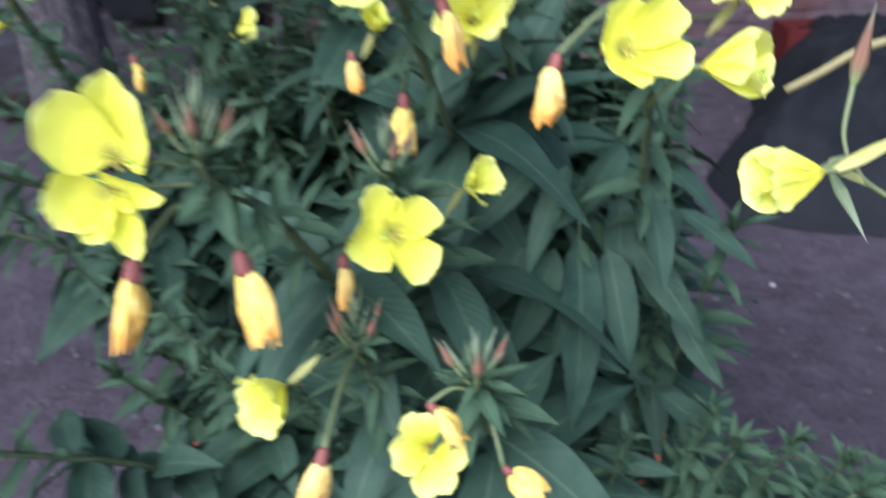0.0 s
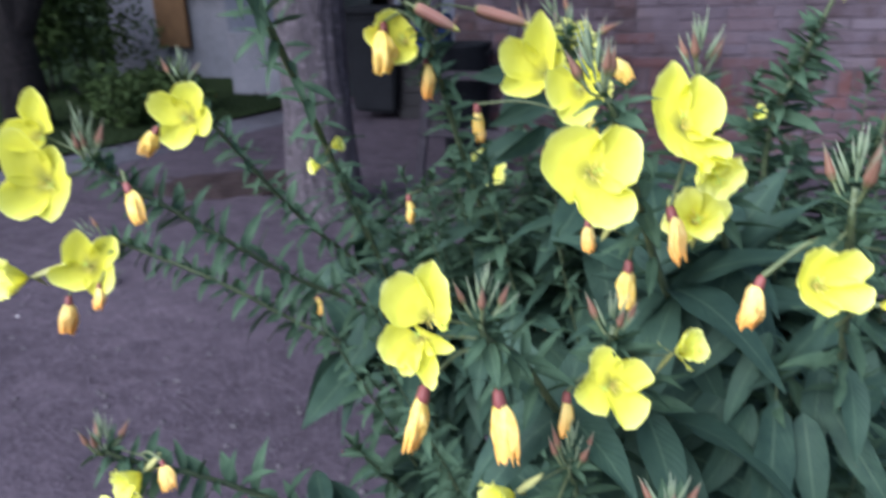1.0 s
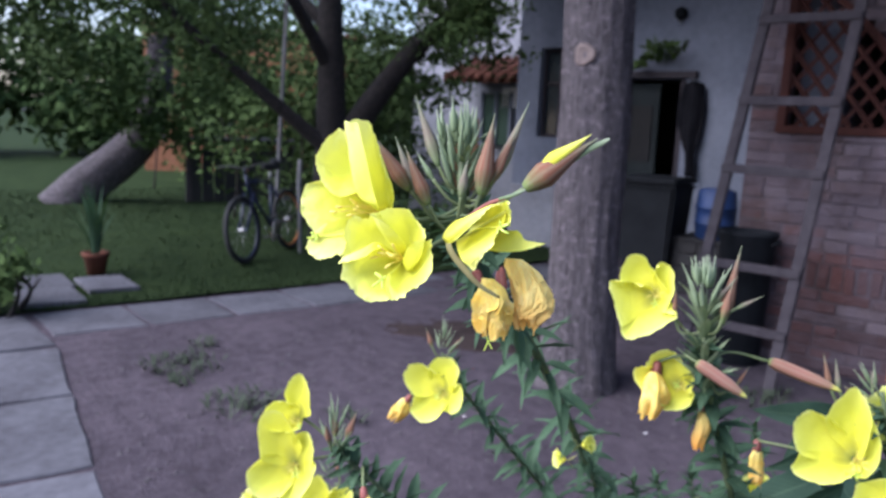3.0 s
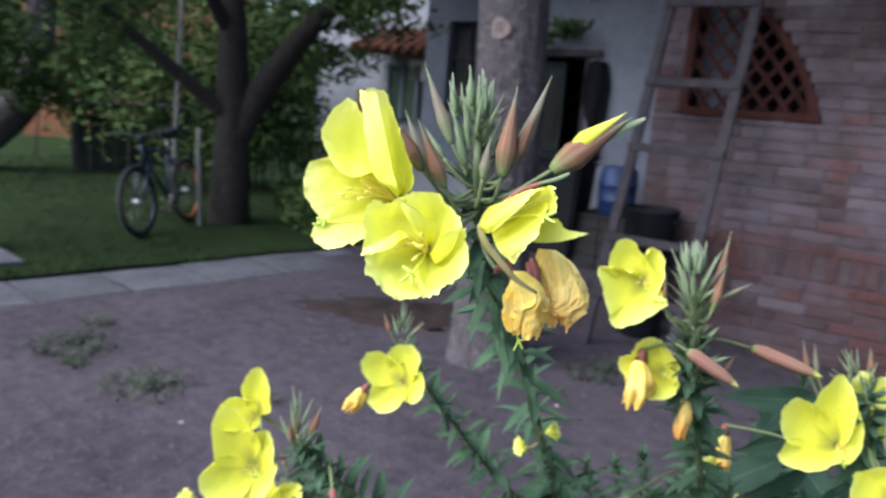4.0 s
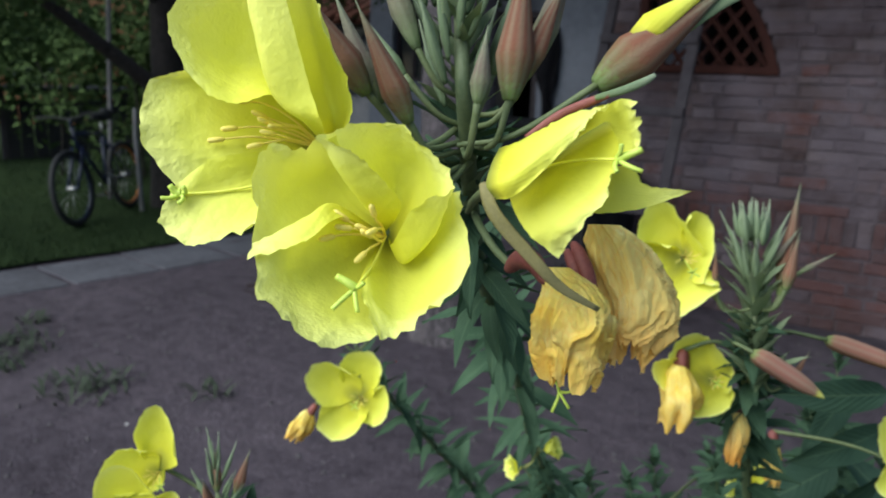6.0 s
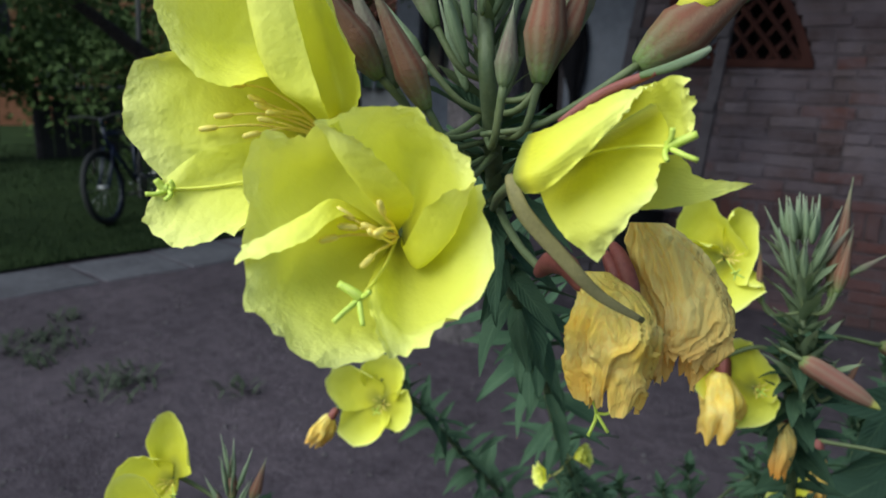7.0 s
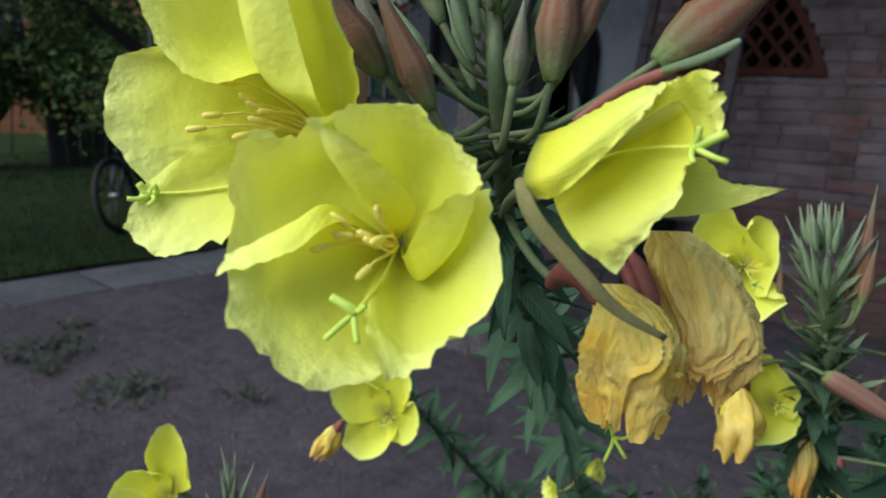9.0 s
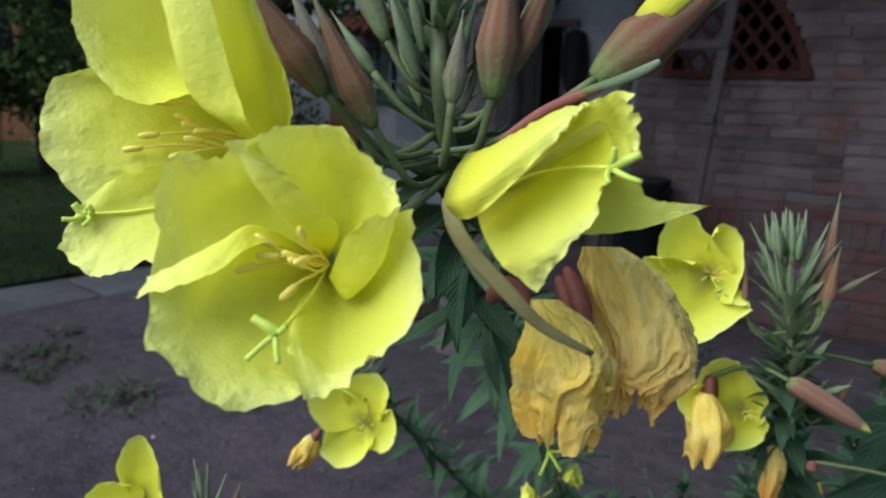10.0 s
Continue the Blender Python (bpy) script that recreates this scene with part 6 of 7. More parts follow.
flower(p, (0.1324, 0.3742, 1.119), (0.90, -0.38, 0.14), 0.062, "half", 50, (0.113, 0.43, 1.135))
flower(p, (0.157, 0.444, 1.14), (0.25, -0.69, 0.67), 0.052, "open", 0, (0.115, 0.45, 1.13))
wilt(p, (0.062, 0.392, 1.113), (0.056, 0.388, 1.082), (0.112, 0.43, 1.145), 0.36, 5)
spike(p, (0.110, 0.415, 1.175), (0.108, 0.42, 1.22), 14, 0.034, 19, 4)

p = primrose("evening primrose branch with a half-open nodding bloom", (0.35, 1.0))
stemmed(p, [(0.50, 0.95, 0), (0.50, 0.75, 0.65), (0.36, 0.50, 1.0), (0.235, 0.37, 1.12)], 31, 22, 0, 0.55, 0.0032, (0.03, 0.045))
flower(p, (0.180, 0.316, 1.090), (-0.96, -0.22, -0.12), 0.062, "half", 20, (0.225, 0.36, 1.11))
bud(p, (0.1859, 0.3279, 1.0852), (0.2035, 0.3172, 1.0575), "green", (0.1927, 0.3322, 1.0905), 0.7)
bud(p, (0.1931, 0.3471, 1.1187), (0.201, 0.3652, 1.15), "russet", (0.1927, 0.3322, 1.0905), 0.7)
bar("bud_stalk", spline([(0.1815, 0.3276, 1.0865), (0.1927, 0.3322, 1.0905), (0.2006, 0.3292, 1.0815), (0.2156, 0.3277, 1.0723)], 5), 0.0013, TUBE, p, 6)
bar("side_branch", spline([(0.1828, 0.4193, 1.0963), (0.1971, 0.4163, 1.1065), (0.2159, 0.4159, 1.1198), (0.2407, 0.4242, 1.1254)], 5), 0.0022, OLIVE, p, 7)
spike(p, (0.235, 0.37, 1.115), (0.238, 0.372, 1.16), 10, 0.034, 20, 3)

p = primrose("low evening primrose stem with a half-open bloom", (-0.05, 0.9))
stemmed(p, [(-0.05, 0.90, 0), (-0.05, 0.68, 0.50), (-0.07, 0.49, 0.78), (-0.078, 0.44, 0.88), (-0.08, 0.44, 0.90)], 32, 30, 26, 0.2, 0.0034, (0.03, 0.045))
flower(p, (-0.100, 0.355, 0.915), (-0.39, -0.92, 0.09), 0.056, "cup", 20, (-0.078, 0.43, 0.90))
wilt(p, (-0.056, 0.299, 0.910), (-0.062, 0.285, 0.880), (-0.078, 0.44, 0.89), 0.30, 3)
spike(p, (-0.08, 0.44, 0.895), (-0.083, 0.446, 0.935), 12, 0.032, 21, 5)

p = primrose("low evening primrose stem with an open and a withering bloom", (0.05, 0.85))
stemmed(p, [(0.05, 0.85, 0), (0.03, 0.62, 0.50), (0.02, 0.44, 0.82), (0.018, 0.398, 0.895), (0.018, 0.395, 0.91)], 33, 30, 24, 0.2, 0.0034, (0.03, 0.045))
flower(p, (-0.015, 0.391, 0.845), (0.08, -0.84, 0.54), 0.060, "flat", 10, (0.018, 0.405, 0.88))
wilt(p, (-0.008, 0.381, 0.886), (0.014, 0.374, 0.867), (0.018, 0.40, 0.89), 0.42, 4)
wilt(p, (0.044, 0.371, 0.849), (0.066, 0.368, 0.834), (0.02, 0.40, 0.885), 0.40, 6)
spike(p, (0.018, 0.395, 0.905), (0.018, 0.40, 0.935), 10, 0.030, 22, 4)

p = primrose("low evening primrose stem over the soil with fading bloom", (-0.42, 0.85))
stemmed(p, [(-0.30, 0.85, 0), (-0.34, 0.62, 0.52), (-0.45, 0.40, 0.77), (-0.51, 0.30, 0.86), (-0.52, 0.29, 0.88)], 34, 50, 22, 0.2, 0.0032, (0.03, 0.05), (0.08, 0.12))
flower(p, (-0.480, 0.296, 0.854), (-0.12, -0.99, -0.11), 0.050, "cup", 20, (-0.51, 0.30, 0.87))
flower(p, (-0.482, 0.267, 0.809), (0.29, -0.70, 0.66), 0.067, "open", 50, (-0.50, 0.31, 0.85))
wilt(p, (-0.461, 0.308, 0.861), (-0.451, 0.303, 0.838), (-0.50, 0.31, 0.86), 0.40, 6)
spike(p, (-0.52, 0.288, 0.875), (-0.524, 0.294, 0.91), 12, 0.030, 23, 5)

p = primrose("evening primrose stem deep in the clump with small blooms", (-0.38, 1.35))
stemmed(p, [(-0.38, 1.35, 0), (-0.40, 1.20, 0.60), (-0.41, 1.07, 0.93), (-0.41, 1.06, 0.98)], 35, 50, 40, 0.2, 0.0036, (0.03, 0.05))
flower(p, (-0.3545, 0.8604, 1.0457), (0.50, -0.80, 0.34), 0.064, "flat", 30, (-0.41, 1.065, 0.96))
wilt(p, (-0.412, 0.733, 1.028), (-0.406, 0.728, 0.995), (-0.41, 0.99, 1.0), 0.28, 3)
wilt(p, (-0.127, 0.625, 1.06), (-0.123, 0.62, 1.03), (-0.18, 0.80, 1.0), 0.28, 5)
flower(p, (-0.068, 0.500, 1.11), (0.36, -0.63, 0.69), 0.044, "half", 10, (-0.06, 0.55, 1.08))

p = primrose("leafy evening primrose stem with side blooms behind the tall one", (-0.62, 1.25))
stemmed(p, [(-0.52, 1.20, 0), (-0.54, 1.00, 0.55), (-0.53, 0.80, 0.95), (-0.52, 0.70, 1.10)], 36, 60, 26, 0.2, 0.0034, (0.03, 0.05))
flower(p, (-0.500, 0.685, 1.105), (0.93, 0.05, 0.36), 0.0304, "cup", 20, (-0.520, 0.70, 1.09))
flower(p, (-0.525, 0.690, 1.075), (-0.44, -0.83, 0.27), 0.0304, "cup", 60, (-0.520, 0.72, 1.07))
wilt(p, (-0.687, 0.857, 0.783), (-0.676, 0.849, 0.752), (-0.54, 0.95, 0.80), 0.36, 7)

p = primrose("tall leafy evening primrose stems at the back of the clump", (0.3, 1.4))
stemmed(p, [(0.05, 1.25, 0), (0.03, 1.10, 0.65), (0.015, 0.95, 1.07), (0.045, 0.92, 1.20), (0.075, 0.90, 1.29)], 37, 120, 24, 0.2, 0.004, (0.045, 0.07))
stemmed(p, [(0.02, 1.45, 0), (-0.02, 1.36, 0.65), (-0.03, 1.30, 1.0), (-0.03, 1.29, 1.10)], 38, 70, 44, 0.2, 0.004, (0.035, 0.055))
stemmed(p, [(0.16, 1.30, 0), (0.16, 1.15, 0.65), (0.14, 1.00, 1.02), (0.15, 0.96, 1.15)], 39, 90, 24, 0.2, 0.004, (0.04, 0.06))
flower(p, (-0.035, 1.275, 1.075), (0.44, -0.83, 0.34), 0.060, "half", 20, (-0.03, 1.295, 1.08))
flower(p, (0.10, 0.88, 1.30), (0.6, -0.7, 0.2), 0.070, "cup", 40, (0.075, 0.90, 1.28))

p = primrose("dense leafy evening primrose stems behind the blooms", (0.2, 1.3))
for k, (bx, by, tx, ty, tz) in enumerate(((-0.25, 1.35, -0.24, 1.12, 0.98), (-0.10, 1.30, -0.12, 1.05, 1.02), (0.10, 1.30, 0.10, 1.02, 1.06), (0.18, 1.2, 0.18, 0.92, 0.96), (0.02, 1.2, 0.02, 0.88, 1.00), (-0.32, 1.3, -0.34, 1.02, 0.94))):
    stemmed(p, [(bx, by, 0), (bx * 0.6 + tx * 0.4, by * 0.5 + ty * 0.5, tz * 0.6), (tx, ty, tz)], 70 + k, 30, 34, 0.25, 0.004, (0.045, 0.07), (0.10, 0.15), end=1.0)

p = primrose("leafy lower shoots of the evening primrose clump", (0, 0.9))
for k, (bx, by, tx, ty, tz, nb, lift) in enumerate(((0.1, 1.0, 0.087, 0.70, 0.92, 30, -0.8), (0.14, 1.0, 0.15, 0.75, 0.86, 20, -0.6), (0.05, 1.0, 0.036, 0.73, 0.88, 20, -0.8), (-0.25, 1.0, -0.22, 0.66, 0.86, 30, 0.0), (-0.15, 0.9, -0.20, 0.58, 0.72, 30, 0.0), (-0.30, 0.95, -0.32, 0.62, 0.70, 30, 0.1), (-0.4, 0.95, -0.46, 0.63, 0.68, 30, 0.1), (0.18, 0.80, 0.24, 0.60, 0.70, 14, 0.2), (0.22, 0.80, 0.36, 0.60, 0.66, 14, 0.2), (0.30, 0.78, 0.48, 0.60, 0.62, 14, 0.2), (0.16, 0.95, 0.22, 0.68, 0.90, 12, -0.1), (-0.5, 1.1, -0.58, 0.80, 0.72, 26, 0.1))):
    stemmed(p, [(bx, by, 0), (bx * 0.7 + tx * 0.3, by * 0.6 + ty * 0.4, tz * 0.55), (tx, ty, tz)], 50 + k, 16, nb, 0.45 if lift < 0 else 0.25, 0.004, (0.05, 0.07), (0.11, 0.165) if lift < 0 else (0.09, 0.14), lift=lift, end=1.0)

p = primrose("leafy evening primrose shoots over the bare soil", (-0.35, 1.0))
for k, (tx, ty, tz) in enumerate(((-0.43, 0.61, 0.97), (-0.37, 0.71, 0.99), (-0.30, 0.75, 1.00), (-0.30, 0.48, 0.93), (-0.46, 0.57, 0.915), (-0.17, 0.65, 1.03))):
    stemmed(p, [(tx * 0.75, ty + 0.40, 0), (tx * 0.9, ty + 0.18, tz * 0.6), (tx, ty, tz)], 90 + k, 34, 16, 0.35, 0.003, (0.03, 0.05), (0.08, 0.12), end=1.0)
for k, (tx, ty, tz) in enumerate(((0.22, 0.63, 0.72), (0.30, 0.63, 0.69), (0.37, 0.67, 0.64), (0.13, 0.56, 0.73), (0.45, 0.72, 0.60), (0.17, 0.72, 0.80))):
    stemmed(p, [(tx * 0.6 + 0.1, ty + 0.25, 0), (tx * 0.9, ty + 0.10, tz * 0.6), (tx, ty, tz)], 110 + k, 30, 18, 0.45, 0.003, (0.035, 0.055), (0.07, 0.10), end=1.0)
for k, (tx, ty, tz) in enumerate(((-0.303, 0.843, 1.13), (-0.239, 0.875, 1.09), (-0.381, 0.833, 1.05), (-0.20, 1.036, 1.14), (-0.451, 0.783, 1.03), (-0.152, 0.878, 1.11), (-0.292, 0.716, 1.08), (-0.312, 1.021, 1.13), (-0.376, 0.712, 1.04))):
    stemmed(p, [(tx + 0.05, ty + 0.35, 0), (tx + 0.03, ty + 0.15, tz * 0.6), (tx, ty, tz + 0.02)], 130 + k, 44, 44, 0.5, 0.003, (0.03, 0.05), (0.08, 0.125), end=1.0, wide=1.2)
for k, (tx, ty, tz) in enumerate(((-0.521, 0.841, 1.00), (-0.47, 0.90, 1.02), (-0.435, 1.004, 1.00), (-0.33, 0.974, 1.02), (-0.442, 0.781, 1.00), (-0.322, 1.125, 1.01), (-0.393, 0.834, 1.01))):
    stemmed(p, [(tx + 0.05, ty + 0.30, 0), (tx + 0.03, ty + 0.12, tz * 0.6), (tx, ty, tz)], 150 + k, 40, 40, 0.55, 0.003, (0.03, 0.05), (0.06, 0.10), end=1.0, wide=1.2)
for k, (tx, ty, tz) in enumerate(((-0.40, 0.93, 1.10), (-0.315, 0.897, 1.126), (-0.265, 0.922, 1.103), (-0.23, 0.79, 1.080), (-0.265, 0.852, 1.066), (-0.212, 0.888, 1.076), (-0.349, 0.744, 1.089))):
    stemmed(p, [(tx + 0.05, ty + 0.28, 0), (tx + 0.03, ty + 0.10, tz * 0.6), (tx, ty, tz)], 170 + k, 34, 32, 0.5, 0.003, (0.03, 0.055), (0.06, 0.125), end=1.0, wide=1.1)
for k, (tx, ty, tz) in enumerate(((-0.01, 0.979, 1.17), (0.055, 1.019, 1.19), (0.124, 1.049, 1.17), (0.107, 0.955, 1.10), (0.045, 0.917, 1.09), (0.148, 0.902, 1.07))):
    stemmed(p, [(tx, ty + 0.28, 0), (tx, ty + 0.10, tz * 0.6), (tx, ty, tz)], 180 + k, 40, 36, 0.55, 0.003, (0.035, 0.055), (0.08, 0.13), end=1.0, wide=1.15)


def broad_leaf(plant, base, tip, face, k, wide=0.85):
    """A large leaf from its stalk to its tip, its blade turned towards face."""
    base, d = Vector(base), Vector(tip) - Vector(base)
    ln = d.length
    d = d / ln
    up = (Vector(face) - d * d.dot(Vector(face))).normalized()
    m = Matrix((d, up.cross(d), up)).transposed().to_4x4()
    m.translation = base
    tilt = random.Random(k)
    put("leaf", BROAD[k % 2], plant, m @ pose(0, 0, 0, tilt.uniform(-38, 38), tilt.uniform(-6, 10), 0) @ Matrix.Diagonal((ln, ln * wide * tilt.uniform(0.85, 1.1), ln * 0.6, 1)))


p = primrose("drooping broad leaves low in the evening primrose clump", (0.05, 0.9))
stemmed(p, [(0.10, 0.95, 0), (0.09, 0.75, 0.55), (0.075, 0.62, 0.93)], 201, 10, 4, 0.6, 0.004, (0.04, 0.06), (0.08, 0.11), end=1.0)
for k, (a, b) in enumerate((((0.040, 0.655, 0.969), (-0.024, 0.569, 0.920)), ((0.111, 0.660, 0.983), (0.073, 0.577, 0.927)), ((0.062, 0.655, 0.960), (0.032, 0.567, 0.893)), ((0.055, 0.631, 0.885), (0.031, 0.537, 0.803)), ((0.075, 0.625, 0.898), (0.100, 0.513, 0.762)), ((0.103, 0.636, 0.885), (0.133, 0.556, 0.807)), ((0.127, 0.654, 0.888), (0.198, 0.588, 0.820)), ((0.135, 0.658, 0.935), (0.163, 0.587, 0.875)), ((0.169, 0.675, 0.910), (0.246, 0.633, 0.886)), ((0.089, 0.645, 0.865), (0.063, 0.560, 0.801)), ((0.112, 0.689, 0.916), (0.121, 0.605, 0.840)), ((0.032, 0.669, 0.890), (-0.010, 0.579, 0.823)), ((0.107, 0.618, 0.651), (0.190, 0.593, 0.657)), ((0.175, 0.694, 0.680), (0.267, 0.648, 0.641)), ((-0.020, 0.639, 0.833), (-0.051, 0.550, 0.763)), ((0.177, 0.688, 0.799), (0.213, 0.620, 0.742)))):
    broad_leaf(p, a, b, (0.19, -0.87, 0.46), k)
for k, (a, b) in enumerate((((-0.241, 0.804, 1.201), (-0.304, 0.725, 1.196)), ((-0.241, 0.818, 1.163), (-0.288, 0.743, 1.134)), ((-0.273, 0.830, 1.192), (-0.290, 0.768, 1.141)), ((-0.236, 0.789, 1.131), (-0.264, 0.722, 1.088)), ((-0.195, 0.789, 1.125), (-0.214, 0.730, 1.085)), ((-0.186, 0.820, 1.123), (-0.136, 0.805, 1.084)), ((-0.274, 0.832, 1.110), (-0.330, 0.749, 1.073)), ((-0.318, 0.818, 1.071), (-0.364, 0.743, 1.042)), ((-0.173, 0.866, 1.130), (-0.179, 0.810, 1.069)))):
    broad_leaf(p, a, b, (0.54, -0.82, 0.21), k + 40, 1.1)

# ---- the near tree, ladder and yard things ----


def trunk_shape(points, radii, sides, rough, seed, ridges=0.0):
    v, f, u = tube(points, radii, sides)
    c = np.repeat(np.asarray(points), sides, axis=0)
    out = []
    for i, (p, q) in enumerate(zip(v, c)):
        d = np.asarray(p) - q
        r = np.linalg.norm(d) + 1e-9
        a = 2 * math.pi * (i % sides) / sides
        k = 1 + rough * noise.noise((d[0] / r * 3 + seed, d[1] / r * 3, q[2] * 2.2)) + ridges * abs(noise.noise((math.cos(a) * 6 + seed, math.sin(a) * 6, q[2] * 1.6)))
        out.append(q + d * k)
    return out, f, u


def near_tree():
    tree = thing("tree", "rough grey tree trunk rising from bare soil", "tree")
    zs = np.linspace(-0.05, 5.2, 90)
    pts = [(-2.590 - 0.004 * z + 0.012 * math.sin(z * 1.4), 3.405 - 0.01 * z, z) for z in zs]
    rad = [0.189 + 0.05 * math.exp(-max(z, 0) * 5) - 0.006 * z + 0.004 * math.sin(z * 5) for z in zs]
    v, f, u = trunk_shape(pts, rad, 64, 0.05, 3, 0.16)
    put("trunk", mesh_data("trunk", v, f, BARK, u), tree)
    knot = lathe([(0.058, -0.01), (0.060, 0.012), (0.045, 0.020), (0.030, 0.012), (0.004, 0.008)], 18, lambda a, s: 1 + 0.1 * math.cos(3 * a))
    d = Vector((0.62, -0.78, 0.05)).normalized()
    side = Vector((-0.78, -0.62, 0))
    nrm = (d * 0.93 + side * 0.36).normalized()
    put("knot", mesh_data("knot", *shape_args(knot, rough_stuff("cut_wood", (0.10, 0.075, 0.07), (0.20, 0.155, 0.145), 40, 0.9, 0.5, 0.003))), tree, facing(Vector((-2.595, 3.385, 1.86)) + nrm * 0.172, nrm), "pale sawn-off branch knot")
    rnd = random.Random(5)
    blobs = []
    # Unseen limbs and crown overhead, added to shade the yard and the wall.
    for a in range(9):
        w, r = a * 0.7, rnd.uniform(1.6, 3.4)
        tip = (-2.57 + math.cos(w) * r, 3.4 + math.sin(w) * r, rnd.uniform(4.6, 5.6))
        limb = spline([(-2.57, 3.4, 3.9 + 0.12 * a), (-2.57 + math.cos(w) * 0.7, 3.4 + math.sin(w) * 0.7, 4.5 + 0.1 * a), tip], 6)
        bar("limb", limb, np.linspace(0.06, 0.015, len(limb)), BARK, tree, 8)
        blobs += [(tip, 1.1, 1.0), ((-2.57 + math.cos(w) * r * 0.55, 3.4 + math.sin(w) * r * 0.55, tip[2] + 0.2), 0.9, 1.0)]
    leaf_cloud("crown", tree, blobs, 20000, 0.11, 6)


def leaf_cloud(name, parent, blobs, count, size, seed, mat=None):
    """Many small leaves gathered in uneven clumps."""
    rnd = np.random.RandomState(seed)
    v, f = [], []
    wts = np.array([b[2] * b[1] ** 2 for b in blobs])
    pick = rnd.choice(len(blobs), count, p=wts / wts.sum())
    for i in pick:
        c, r = np.array(blobs[i][0]), blobs[i][1]
        d = rnd.normal(size=3)
        d /= np.linalg.norm(d)
        p = c + d * r * rnd.rand() ** 0.45 * np.array((1, 1, 0.75))
        if noise.noise(p * (1.1 / max(r, 0.3)) * 1.6) < -0.12:
            continue
        a = rnd.normal(size=3)
        a /= np.linalg.norm(a)
        b = np.cross(a, rnd.normal(size=3))
        b /= np.linalg.norm(b) + 1e-9
        s = size * (0.6 + 0.8 * rnd.rand())
        k = len(v)
        v += [p - a * s, p + b * s * 0.42, p + a * s, p - b * s * 0.42]
        f.append((k, k + 1, k + 2, k + 3))
    return put(name, mesh_data(name, v, f, mat or CROWN, smooth=False), parent)


near_tree()


def far_tree():
    tree = thing("tree", "broad dark garden tree with forked trunk on the lawn", "tree")
    main = spline([(-7.0, 4.52, -0.1), (-6.98, 4.52, 0.5), (-7.02, 4.56, 1.1), (-7.15, 4.62, 2.0), (-7.3, 4.68, 3.2), (-7.4, 4.7, 4.6)], 8)
    v, f, u = trunk_shape(main, np.linspace(0.22, 0.09, len(main)), 20, 0.10, 6, 0.12)
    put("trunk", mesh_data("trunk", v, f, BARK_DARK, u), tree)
    for pts, r0 in (([(-6.98, 4.55, 0.9), (-6.85, 4.85, 1.5), (-6.6, 5.3, 2.2), (-6.3, 5.9, 2.9), (-6.1, 6.4, 3.8)], 0.16), ([(-7.02, 4.5, 1.15), (-7.25, 4.0, 1.6), (-7.5, 3.5, 2.05), (-7.7, 2.9, 2.6)], 0.085), ([(-7.15, 4.6, 2.0), (-7.0, 4.0, 2.7), (-6.8, 3.2, 3.3)], 0.08), ([(-7.2, 4.65, 2.4), (-7.9, 4.4, 3.0), (-8.6, 4.2, 3.4)], 0.08)):
        q = spline(pts, 6)
        v, f, u = trunk_shape(q, np.linspace(r0, r0 * 0.4, len(q)), 12, 0.08, 2, 0.08)
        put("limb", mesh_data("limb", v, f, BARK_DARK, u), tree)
    rnd = random.Random(3)
    blobs = [((-7.4 + rnd.uniform(-1.9, 1.6), 3.6 + rnd.uniform(-3.3, 3.2), rnd.uniform(2.3, 4.6)), rnd.uniform(0.5, 0.9), 1.0) for _ in range(46)]
    blobs += [((-7.6 + rnd.uniform(-1.2, 0.8), rnd.uniform(1.6, 4.0), rnd.uniform(1.75, 2.4)), rnd.uniform(0.3, 0.55), 1.0) for _ in range(15)]
    blobs += [((-6.6 + rnd.uniform(-0.7, 0.5), rnd.uniform(5.2, 6.6), rnd.uniform(2.2, 3.2)), rnd.uniform(0.3, 0.5), 1.0) for _ in range(8)]
    # High clumps above the view, added to shade the lawn round the bicycle.
    blobs += [((rnd.uniform(-8.8, -7.2), rnd.uniform(-0.2, 2.4), rnd.uniform(3.1, 4.3)), rnd.uniform(0.6, 0.9), 1.0) for _ in range(16)]
    blobs += [((rnd.uniform(-6.8, -5.7), rnd.uniform(5.1, 6.3), rnd.uniform(2.2, 3.1)), rnd.uniform(0.25, 0.42), 2.0) for _ in range(14)]
    blobs += [((rnd.uniform(-6.9, -6.4), rnd.uniform(5.3, 5.9), rnd.uniform(1.7, 2.3)), rnd.uniform(0.18, 0.30), 2.0) for _ in range(7)]
    leaf_cloud("crown", tree, blobs, 54000, 0.044, 8)


far_tree()


